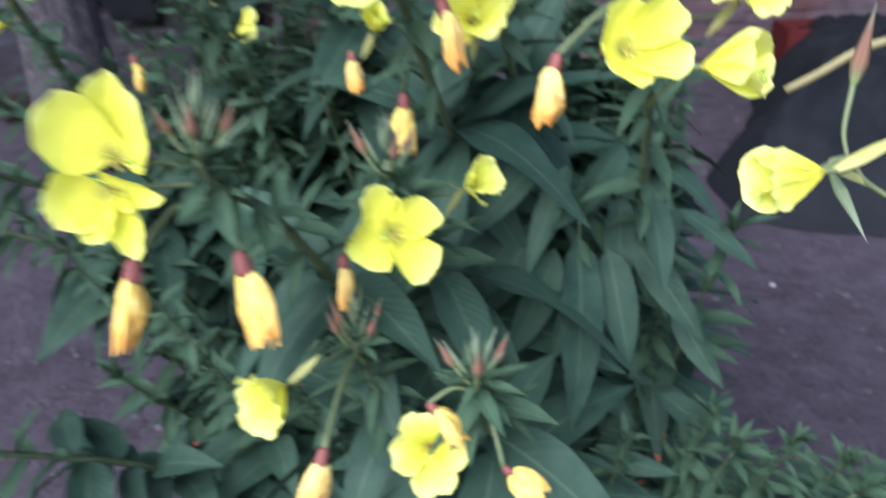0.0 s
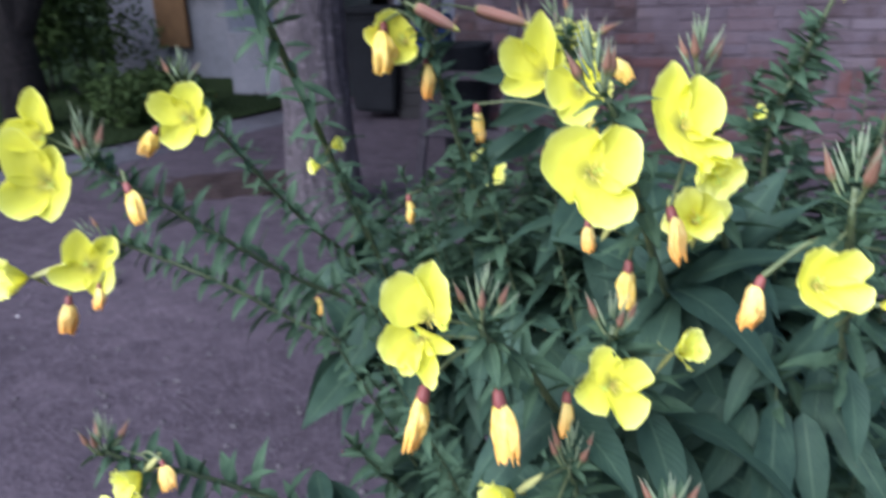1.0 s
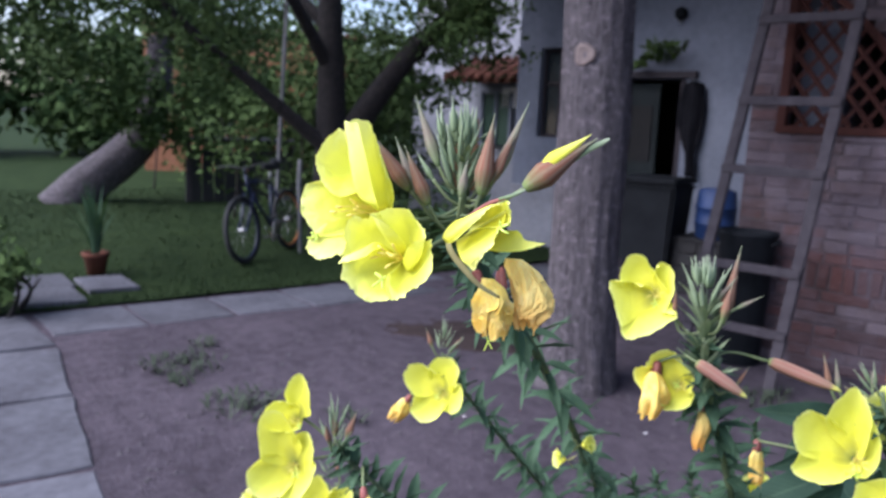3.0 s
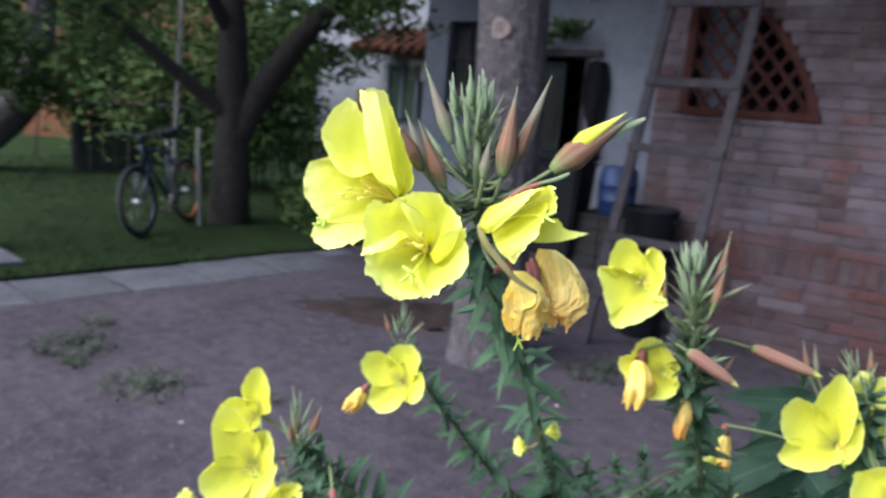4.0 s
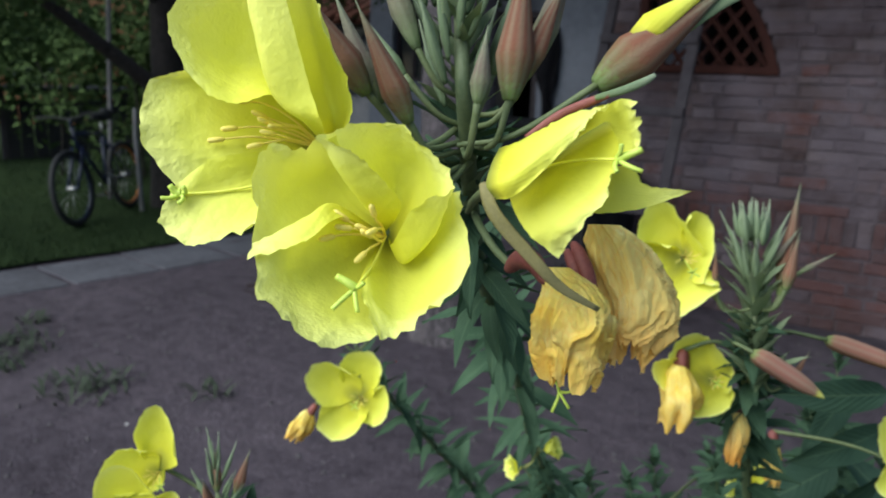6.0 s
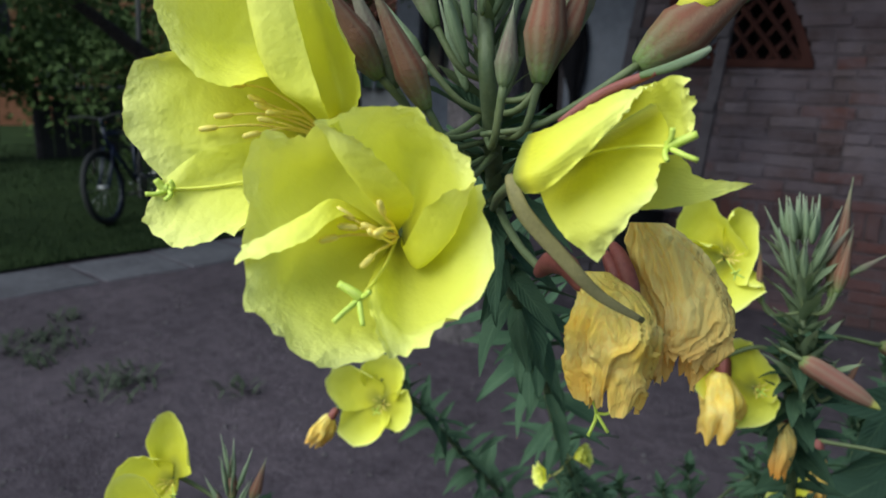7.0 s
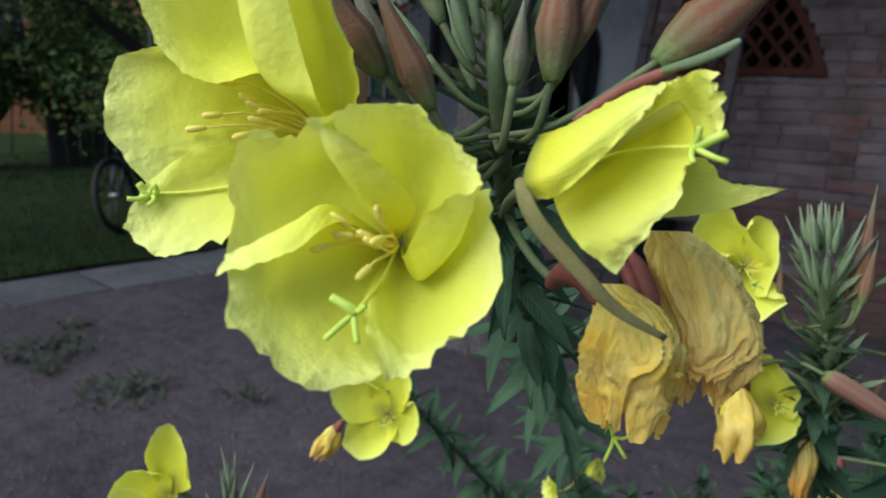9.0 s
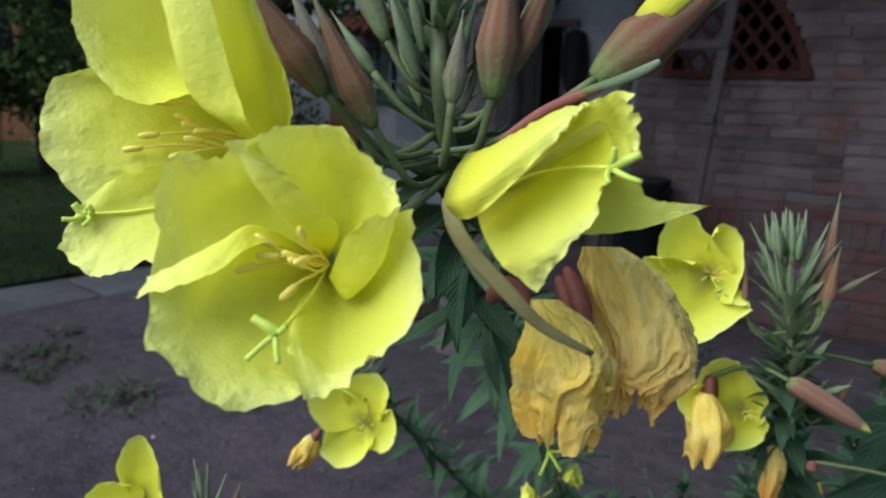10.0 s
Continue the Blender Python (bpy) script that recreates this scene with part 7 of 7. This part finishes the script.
def leaning_trunk():
    tree = thing("tree", "thick grey trunk leaning over the far lawn", "tree")
    pts = spline([(-12.4, 3.15, -0.15), (-12.3, 3.5, 0.22), (-12.2, 3.95, 0.62), (-12.1, 4.35, 1.05), (-12.1, 4.6, 1.7), (-12.2, 4.7, 2.6)], 8)
    v, f, u = trunk_shape(pts, np.linspace(0.36, 0.18, len(pts)), 28, 0.08, 9, 0.14)
    put("trunk", mesh_data("trunk", v, f, BARK, u), tree)
    leaf_cloud("crown", tree, [((-12.3, 4.6, 3.4), 1.3, 1), ((-12.0, 2.6, 3.0), 1.0, 1), ((-12.4, 5.8, 3.2), 1.2, 1), ((-11.6, 1.4, 2.9), 0.9, 1), ((-11.6, 3.9, 1.9), 0.6, 1), ((-11.6, 4.9, 1.7), 0.6, 1), ((-11.5, 3.0, 2.1), 0.55, 1), ((-11.4, 5.7, 1.7), 0.6, 1), ((-11.5, 4.2, 1.25), 0.5, 1), ((-11.4, 3.7, 1.45), 0.5, 1), ((-11.4, 4.8, 1.15), 0.5, 1)], 19000, 0.065, 11)


leaning_trunk()


def hedge(label, blobs, count, size, seed):
    h = thing("shrub", label, "shrub")
    rnd = random.Random(seed)
    for c, r, w in blobs[:6]:
        q = spline([(c[0], c[1], -0.02), (c[0] + rnd.uniform(-0.1, 0.1), c[1] + rnd.uniform(-0.1, 0.1), c[2] * 0.5), (c[0] + rnd.uniform(-0.2, 0.2), c[1] + rnd.uniform(-0.2, 0.2), c[2])], 4)
        bar("branch", q, np.linspace(0.02, 0.008, len(q)), BARK_DARK, h, 6)
    leaf_cloud("crown", h, blobs, count, size, seed)


R2 = random.Random(17)
hedge("dark leafy shrubs at the foot of the garden tree", [((-6.3 + R2.uniform(-0.5, 0.4), 5.0 + R2.uniform(-0.35, 0.9), R2.uniform(0.12, 0.42)), R2.uniform(0.22, 0.36), 1) for _ in range(16)], 5200, 0.04, 21)
hedge("tall dark hedge behind the lawn", [((-14.5 + R2.uniform(-0.8, 0.8), R2.uniform(5.0, 13.0), R2.uniform(0.4, 3.4)), R2.uniform(0.7, 1.2), 1) for _ in range(44)], 17000, 0.085, 22)
hedge("dark bushes behind the parked bicycle", [((-9.3 + R2.uniform(-0.6, 0.6), R2.uniform(4.4, 7.6), R2.uniform(0.3, 1.7)), R2.uniform(0.4, 0.7), 1) for _ in range(22)], 5200, 0.05, 23)
hedge("tall dark bushes before the far house", [((-9.2 + R2.uniform(-0.5, 0.5), R2.uniform(5.9, 7.2), R2.uniform(0.3, 2.7)), R2.uniform(0.35, 0.6), 1) for _ in range(32)], 9000, 0.055, 26)
hedge("green bush at the edge of the lawn", [((-5.9 + R2.uniform(-0.2, 0.2), 1.0 + R2.uniform(-0.2, 0.2), R2.uniform(0.15, 0.7)), R2.uniform(0.12, 0.25), 1) for _ in range(8)], 1200, 0.045, 24)
hedge("far trees closing the garden", [((-24 + R2.uniform(-2, 2), R2.uniform(-12, 26), R2.uniform(0.8, 3.3)), R2.uniform(1.0, 1.7), 1) for _ in range(130)], 52000, 0.18, 25)


def bicycle():
    bike = thing("bicycle", "dark blue mountain bicycle parked on the lawn", "bicycle")
    a, b = Vector((-6.64, 3.36, 0.0)), Vector((-7.20, 4.18, 0.0))
    d = (b - a).normalized()
    turn = math.degrees(math.atan2(d.y, d.x))
    bike.matrix_basis = Matrix.Translation(a) @ pose(0, 0, 0.02, 0, 0, turn) @ pose(0, 0, 0, -7, 0, 0)
    base = (b - a).length

    def ring(name, r, t, parent, mat, cx, sides=7):
        n = 40
        v = []
        for i in range(n):
            w = 2 * math.pi * i / n
            for k in range(sides):
                q = 2 * math.pi * k / sides
                rr = r + t * math.cos(q)
                v.append((cx + rr * math.cos(w), t * math.sin(q), 0.335 + rr * math.sin(w)))
        f = [(i * sides + k, i * sides + (k + 1) % sides, ((i + 1) % n) * sides + (k + 1) % sides, ((i + 1) % n) * sides + k) for i in range(n) for k in range(sides)]
        return put(name, mesh_data(name, v, f, mat), parent)

    for cx in (0.0, base):
        wheel = bar("wheel", [(cx, -0.05, 0.335), (cx, 0.05, 0.335)], 0.022, METAL, bike, 10)
        ring("tyre", 0.312, 0.026, wheel, RUBBER, cx)
        ring("rim", 0.282, 0.010, wheel, REFLECTOR if cx else PAINT, cx)
        for k in range(16):
            w = 2 * math.pi * k / 16
            bar("spoke", [(cx, 0.02 * (-1) ** k, 0.335), (cx + 0.28 * math.cos(w), 0, 0.335 + 0.28 * math.sin(w))], 0.0016, METAL, wheel, 4)
    bb, seat, head = (base * 0.60, 0, 0.30), (base * 0.68, 0, 0.76), (0.20, 0, 0.72)
    for p, q, r in ((bb, head, 0.020), (seat, (0.19, 0, 0.80), 0.017), (bb, seat, 0.017), (bb, (base, 0.04, 0.335), 0.011), (bb, (base, -0.04, 0.335), 0.011), (seat, (base, 0.04, 0.335), 0.009), (seat, (base, -0.04, 0.335), 0.009), ((0.21, 0, 0.66), (0.17, 0, 0.86), 0.019)):
        bar("frame_tube", [p, q], r, PAINT, bike, 10)
    for s in (0.045, -0.045):
        bar("fork_leg", [(0.20, s, 0.68), (0.12, s, 0.52), (0.0, s, 0.335)], 0.014, PAINT, bike, 8)
    bar("seat_post", [seat, (base * 0.70, 0, 0.90)], 0.013, METAL, bike, 8)
    sad = spline([(base * 0.70 - 0.15, 0, 0.925), (base * 0.70, 0, 0.92), (base * 0.70 + 0.12, 0, 0.94)], 5)
    bar("saddle", sad, np.linspace(0.022, 0.065, len(sad)), RUBBER, bike, 10)
    bar("handlebar", spline([(0.20, -0.32, 0.96), (0.17, -0.16, 0.96), (0.16, 0, 0.93), (0.17, 0.16, 0.96), (0.20, 0.32, 0.96)], 5), 0.012, RUBBER, bike, 8)
    bar("stem", [(0.17, 0, 0.86), (0.16, 0, 0.935)], 0.015, PAINT, bike, 8)
    crank = lathe([(0.02, -0.01), (0.085, -0.004), (0.085, 0.004), (0.02, 0.01)], 22)
    put("chainring", mesh_data("chainring", *shape_args(crank, METAL)), bike, pose(bb[0], -0.06, bb[2], 90))
    for s in (1, -1):
        bar("crank", [(bb[0], 0.07 * s, bb[2]), (bb[0] + 0.12 * s, 0.075 * s, bb[2] - 0.12 * s)], 0.010, METAL, bike, 6)
        part("pedal", box_bm(0.09, 0.08, 0.02, 0.004, (bb[0] + 0.12 * s, 0.12 * s, bb[2] - 0.12 * s)), RUBBER, bike)


bicycle()
pole = thing("pole", "thin pale wooden pole leaning against the garden tree", "pole")
bar("shaft", [(-6.9, 4.12, 0.0), (-7.12, 4.22, 0.75), (-7.2, 4.28, 1.0)], 0.022, WOOD_PALE, pole, 8)
stake = thing("pole", "tall thin pale pole standing behind the parked bicycle", "pole")
bar("shaft", [(-7.73, 4.25, 0.0), (-7.73, 4.29, 0.52), (-8.00, 4.60, 3.6)], 0.022, WOOD_PALE, stake, 8)


def potted_plant():
    pot = thing("potted_plant", "terracotta pot with upright spiky green leaves", "potted plant", pose(-6.78, 2.0, 0.03))
    put("pot", mesh_data("pot", *shape_args(lathe([(0.075, 0.0), (0.10, 0.16), (0.115, 0.165), (0.115, 0.20), (0.095, 0.20), (0.088, 0.17), (0.01, 0.168)], 20), TERRACOTTA)), pot)
    rnd = random.Random(2)
    for i in range(40):
        a, h, w, sp = rnd.uniform(0, 6.28), rnd.uniform(0.3, 0.66), rnd.uniform(0.010, 0.018), rnd.uniform(0.06, 0.22)
        ox, oy = math.cos(a), math.sin(a)
        v, u = [], []
        for k in range(7):
            s = k / 6
            ww = w * (1 - s ** 3) + 0.001
            px, py = ox * (0.03 + sp * s * s), oy * (0.03 + sp * s * s)
            for q in (-1, 0, 1):
                v.append((px - oy * ww * q, py + ox * ww * q, 0.165 + h * s + 0.006 * abs(q)))
                u.append((0.5 + 0.4 * q, s))
        put("leaf", mesh_data("leaf", v, grid_faces(7, 3), LEAF, u), pot)


potted_plant()


def ladder():
    lad = thing("ladder", "weathered grey wooden ladder leaning on the brick wall", "ladder", WALL)
    foot, lean = -0.70, 0.235
    left, right = -1.06, -0.50

    def at(u, z, spread=0.0):
        return (u + spread, foot + lean * z, z)

    length = 2.85
    for u0, u1 in ((left, left + 0.16), (right, right + 0.12)):
        bm = bmesh.new()
        g = box_bm(0.065, 0.045, 1, 0.006, (0, 0, 0.5), bm)
        for v in bm.verts:
            t = v.co.z
            v.co.x += u0 + (u1 - u0) * t + 0.004 * noise.noise((t * 5, u0, 0))
            v.co.y += foot + lean * length * t
            v.co.z = length * t
        part("rail", bm, WOOD_GREY, lad)
    for z in (0.34, 0.70, 1.28, 1.70, 2.20, 2.62):
        t = z / length
        a, b = left + 0.16 * t, right + 0.12 * t
        bm = box_bm(b - a + 0.06, 0.03, 0.055, 0.006, ((a + b) / 2, foot + lean * z - 0.03, z))
        part("rung", bm, WOOD_GREY, lad)


ladder()


def wheelie_bin():
    b = thing("wheelie_bin", "dark grey plastic wheelie bin beside the doorway", "bin", pose(-3.97, 6.28, 0, 0, 0, 12))
    bm = box_bm(0.52, 0.56, 0.92, 0.03, (0, 0, 0.54))
    for v in bm.verts:
        k = 0.80 + 0.20 * v.co.z
        v.co.x *= k
        v.co.y *= k
    part("body", bm, PLASTIC, b)
    part("lid", box_bm(0.56, 0.62, 0.06, 0.02, (0, -0.01, 1.03)), PLASTIC, b)
    part("rim", box_bm(0.55, 0.60, 0.035, 0.012, (0, 0, 0.97)), PLASTIC, b)
    bar("handle", [(-0.2, 0.33, 0.98), (0.2, 0.33, 0.98)], 0.014, PLASTIC, b, 8)
    for s in (-0.22, 0.22):
        bar("wheel", [(s - 0.025, 0.24, 0.09), (s + 0.025, 0.24, 0.09)], 0.09, RUBBER, b, 18)


wheelie_bin()


def barrel():
    b = thing("barrel", "small blue plastic barrel standing on a low step", "barrel", pose(-3.46, 6.47, 0.52) @ Matrix.Diagonal((0.78, 0.78, 0.46, 1)))
    prof = [(0.19, 0), (0.215, 0.03), (0.225, 0.3), (0.238, 0.32), (0.225, 0.34), (0.23, 0.62), (0.243, 0.64), (0.23, 0.66), (0.215, 0.95), (0.19, 0.98), (0.185, 1.0), (0.17, 1.0), (0.165, 0.985)]
    put("body", mesh_data("body", *shape_args(lathe(prof, 26), BLUE)), b)
    put("lid", mesh_data("lid", *shape_args(lathe([(0.15, 0.985), (0.155, 1.012), (0.02, 1.016)], 22), BLUE)), b)


barrel()


def low_step():
    st = thing("step", "dark low masonry step beside the house wall", "step", pose(-3.40, 6.50, 0, 0, 0, 7))
    for k in range(4):
        for i in range(3):
            part("block", box_bm(0.245, 0.50, 0.122, 0.008, (-0.25 + 0.25 * i + 0.004 * (k % 2), 0.003 * k, 0.065 + 0.127 * k)), DARK, st)
    part("cap", box_bm(0.78, 0.54, 0.02, 0.005, (0, 0, 0.509)), DARK, st)


low_step()


def tub():
    t = thing("tub", "dark plastic tub on a stand by the ladder", "tub", pose(-2.24, 4.65, 0) @ Matrix.Diagonal((0.74, 0.74, 1.06, 1)))
    put("bowl", mesh_data("bowl", *shape_args(lathe([(0.17, 0.0), (0.20, 0.02), (0.235, 0.80), (0.25, 0.81), (0.25, 0.83), (0.225, 0.83), (0.20, 0.5), (0.02, 0.45)], 24), PLASTIC)), t)
    for s in (0, 180):
        h = spline([(0.238, -0.06, 0.76), (0.275, 0, 0.79), (0.238, 0.06, 0.76)], 4)
        bar("handle", h, 0.010, PLASTIC, t, 6, m=pose(0, 0, 0, 0, 0, s))


tub()


def hanging_cloth():
    c = thing("hanging_cloth", "dark coat hanging from a hook beside the doorway", "cloth", pose(-4.75, 7.25, 0, 0, 0, 7.01))
    v, rows, cols = [], 22, 9
    for i in range(rows):
        s = i / (rows - 1)
        for j in range(cols):
            q = j / (cols - 1) * 2 - 1
            w = 0.06 + 0.10 * math.sin(math.pi * min(1, s * 1.2 + 0.1)) * (1 - 0.35 * s)
            v.append((0.47 + q * w + 0.02 * noise.noise((q, s * 4, 0)) + 0.06 * s * s, -0.055 - 0.03 * math.sin(q * 5 + s * 3) - 0.03 * (1 - q * q), 2.02 - 0.98 * s - 0.03 * abs(q)))
    ob = put("coat", mesh_data("coat", v, grid_faces(rows, cols), CLOTH), c)
    sol = ob.modifiers.new("thickness", "SOLIDIFY")
    sol.thickness = 0.02
    bar("hook", [(0.47, 0.0, 2.03), (0.47, -0.06, 2.03), (0.47, -0.07, 2.06)], 0.006, METAL, c, 6)


hanging_cloth()


def wall_lamp():
    lamp = thing("wall_lamp", "small dark round lamp on the white house wall", "lamp", pose(-4.75, 7.25, 0, 0, 0, 7.01))
    put("shade", mesh_data("shade", *shape_args(lathe([(0.05, 0), (0.065, 0.02), (0.07, 0.05), (0.05, 0.08), (0.02, 0.09)], 18), PLASTIC)), lamp, pose(0.25, 0.0, 2.72, 90))
    bar("bracket", [(0.25, 0.0, 2.66), (0.25, -0.04, 2.62)], 0.010, METAL, lamp, 6)


wall_lamp()


def climber():
    c = thing("climber", "leafy climbing twig on the white wall above the door", "climber")
    pts = spline([(-4.95, 7.12, 2.15), (-4.7, 7.12, 2.35), (-4.5, 7.12, 2.28), (-4.3, 7.13, 2.42)], 6)
    bar("twig", pts, 0.008, BARK_DARK, c, 6)
    leaf_cloud("crown", c, [((-4.65, 7.08, 2.33), 0.16, 1), ((-4.4, 7.08, 2.34), 0.13, 1), ((-4.85, 7.08, 2.24), 0.12, 1)], 160, 0.06, 31)


climber()


def outbuilding():
    """The further house with a red tiled canopy, seen between the trees."""
    o = thing("house", "far white house with red tiled canopy and ochre boards", "house", pose(-9.5, 7.95, 0, 0, 0, 7.01))
    part("wall", box_bm(3.7, 0.3, 3.6, 0.0, (1.6, 0.15, 1.8)), rough_stuff("white_wash", (0.16, 0.165, 0.19), (0.27, 0.28, 0.315), 1.3, 0.95, 0.4, 0.006, gloss=0.15), o)
    bm = bmesh.new()
    box_bm(1.75, 0.75, 0.06, 0.01, (0, 0, 0), bm)
    can = part("roof", bm, ROOF, o, "red tiled canopy", m=pose(1.85, -0.32, 2.22, 24))
    for k in range(9):
        bar("tile", [(-0.78 + k * 0.195, -0.38, 0.05), (-0.78 + k * 0.195, 0.38, 0.05)], 0.07, ROOF, can, 10)
    part("white_panel", box_bm(0.75, 0.05, 0.30, 0.01, (2.0, -0.05, 1.88)), rough_stuff("white_board", (0.7, 0.7, 0.72), (0.82, 0.82, 0.84), 3, 0.6, 0.2), o)
    part("board", box_bm(0.55, 0.06, 1.1, 0.01, (0.95, -0.06, 1.0)), WOOD_BROWN, o, "ochre wooden board")
    w = part("window", box_bm(0.5, 0.05, 0.75, 0.006, (1.55, -0.05, 1.55)), rough_stuff("green_pane", (0.03, 0.06, 0.045), (0.06, 0.10, 0.075), 3, 0.25, 0.05), o)
    for x in (1.28, 1.55, 1.82):
        part("window_frame", box_bm(0.05, 0.04, 0.8, 0.004, (x, -0.09, 1.55)), PLASTER, w)
    part("post", box_bm(0.12, 0.12, 2.4, 0.01, (2.45, -0.6, 1.2)), PLASTER, o)


outbuilding()


def brick_shed():
    s = thing("shed", "low dark timber shed under the far trees", "shed", pose(-11.5, 5.75, 0, 0, 0, 80))
    for k in range(9):
        part("board", box_bm(0.17, 0.03, 0.85, 0.006, (-0.75 + k * 0.185, 0, 0.43)), DARK, s)
    for x in (-0.85, 0.0, 0.9):
        part("post", box_bm(0.08, 0.08, 1.0, 0.008, (x, 0.06, 0.5)), WOOD_GREY, s)
    part("roof", box_bm(2.1, 1.2, 0.05, 0.01, (0, 0.5, 1.02)), DARK, s)
    b = thing("house", "distant orange brick house beyond the garden", "house", pose(-17.0, 8.8, 0, 0, 0, 60))
    part("wall", box_bm(5.0, 0.3, 3.2, 0, (0, 0, 1.6)), rough_stuff("orange_brick", (0.20, 0.085, 0.045), (0.36, 0.17, 0.10), 5.0, 0.95, 0.5, 0.01, gloss=0.15), b)
    part("window", box_bm(0.9, 0.06, 1.1, 0.01, (-0.9, -0.16, 1.6)), rough_stuff("far_pane", (0.05, 0.06, 0.07), (0.10, 0.11, 0.12), 3, 0.2, 0.05), b)
    part("roof", box_bm(5.4, 2.5, 0.12, 0.02, (0, 1.0, 3.4)), TERRACOTTA, b, m=pose(0, 0, 0, 0))


brick_shed()


def black_heap():
    # Low near-black mound with an uneven outline, set on the soil.
    t = thing("tarpaulin", "low crumpled black heap lying on the soil", "tarpaulin", pose(1.62, 3.75, 0, 0, 0, -12))
    v, n = [], 80
    for i in range(n):
        for j in range(n):
            a, b = i / (n - 1) * 2 - 1, j / (n - 1) * 2 - 1
            r = max(0.0, 1 - max(abs(a), abs(b)) ** 4)
            v.append((a * 0.80 * (1 + 0.22 * noise.noise((b * 2.2, 3, 1))), b * 1.25 * (1 + 0.22 * noise.noise((a * 2.2, 8, 1))), 0.006 + r * (0.40 + 0.16 * noise.noise((a * 2, b * 2, 1)) + 0.09 * abs(noise.noise((a * 5, b * 3, 5))) + 0.05 * abs(noise.noise((a * 13, b * 9, 2))))))
    put("sheet", mesh_data("sheet", v, grid_faces(n, n), PLASTIC), t)
    c = thing("crate", "faded red plastic crate at the foot of the wall", "crate", pose(1.22, 4.75, 0, 0, 0, 7) @ Matrix.Diagonal((0.5, 0.8, 1.0, 1)))
    red = rough_stuff("red_plastic", (0.05, 0.008, 0.008), (0.09, 0.014, 0.012), 6.0, 0.7, 0.15, gloss=0.15)
    for x, y, sx, sy in ((0, -0.18, 0.5, 0.03), (0, 0.18, 0.5, 0.03), (-0.24, 0, 0.03, 0.33), (0.24, 0, 0.03, 0.33)):
        part("side", box_bm(sx, sy, 0.32, 0.006, (x, y, 0.17)), red, c)
    part("base", box_bm(0.48, 0.36, 0.02, 0.004, (0, 0, 0.012)), red, c)


black_heap()

# ---- bricks of the wall ----
BRICK_MESHES = {}


def brick_mesh(w, h, mat, worn):
    key = (round(w, 3), round(h, 3), mat.name, worn)
    if key not in BRICK_MESHES:
        d, c = 0.05, 0.006
        x, z = w / 2, h / 2
        v = [(-x, d, -z), (x, d, -z), (x, d, z), (-x, d, z), (-x, c, -z), (x, c, -z), (x, c, z), (-x, c, z), (-x + c, 0, -z + c), (x - c, 0, -z + c), (x - c, 0, z - c), (-x + c, 0, z - c)]
        chip = random.Random(worn)
        v[4:] = [(p[0] + chip.uniform(-0.004, 0.004), p[1] + chip.uniform(-0.002, 0.003), p[2] + chip.uniform(-0.004, 0.004)) for p in v[4:]]
        f = [(8, 9, 10, 11), (4, 5, 9, 8), (5, 6, 10, 9), (6, 7, 11, 10), (7, 4, 8, 11), (0, 1, 5, 4), (1, 2, 6, 5), (2, 3, 7, 6), (3, 0, 4, 7)]
        BRICK_MESHES[key] = mesh_data("brick", v, f, mat, smooth=False)
    return BRICK_MESHES[key]


def lay_bricks():
    rnd = random.Random(77)
    rest, singles = {"brick": ([], []), "brick_red": ([], [])}, 0
    for r, (z, h, soldier, spans) in enumerate(wall_rows):
        for a, b in spans:
            u = a - (0.0 if soldier else (0.145 if r % 2 else 0.0))
            while u < b - 0.01:
                w = 0.076 if soldier else (rnd.uniform(0.265, 0.30) if rnd.random() < 0.72 else rnd.uniform(0.13, 0.16))
                lo, hi = max(u, a) + 0.004, min(u + w, b) - 0.004
                u += w
                if hi - lo < 0.03:
                    continue
                bw, bh = round(hi - lo - rnd.uniform(0, 0.006), 2), round(h - 0.006 - rnd.uniform(0, 0.006), 3)
                c, proud = (lo + hi) / 2, (0.002 if rnd.random() < 0.15 else -0.001 - rnd.random() * 0.006)
                mat = BRICK_RED if z < 0.74 and rnd.random() < 0.75 else BRICK
                me = brick_mesh(bw, bh, mat, rnd.randrange(6))
                turn, drop = rnd.uniform(-1.8, 1.8), rnd.uniform(-0.006, 0.006)
                if singles < 300 and -1.03 <= c < 1.25 and 0.45 < z < 2.15:
                    put("brick", me, wall, pose(c, proud, z + h / 2 + drop, 0, turn, 0))
                    singles += 1
                else:
                    rest_v, rest_f = rest[mat.name]
                    k = len(rest_v)
                    rest_v += [(c + q.co.x, proud + q.co.y, z + h / 2 + q.co.z) for q in me.vertices]
                    rest_f += [tuple(i + k for i in p.vertices) for p in me.polygons]
    for mat, label in ((BRICK, "remaining weathered bricks of the wall"), (BRICK_RED, "redder bricks low in the wall")):
        ob = put("bricks", mesh_data("bricks", *rest[mat.name], mat, smooth=False), wall)
        tagged(ob, label, kind="stuff")


lay_bricks()
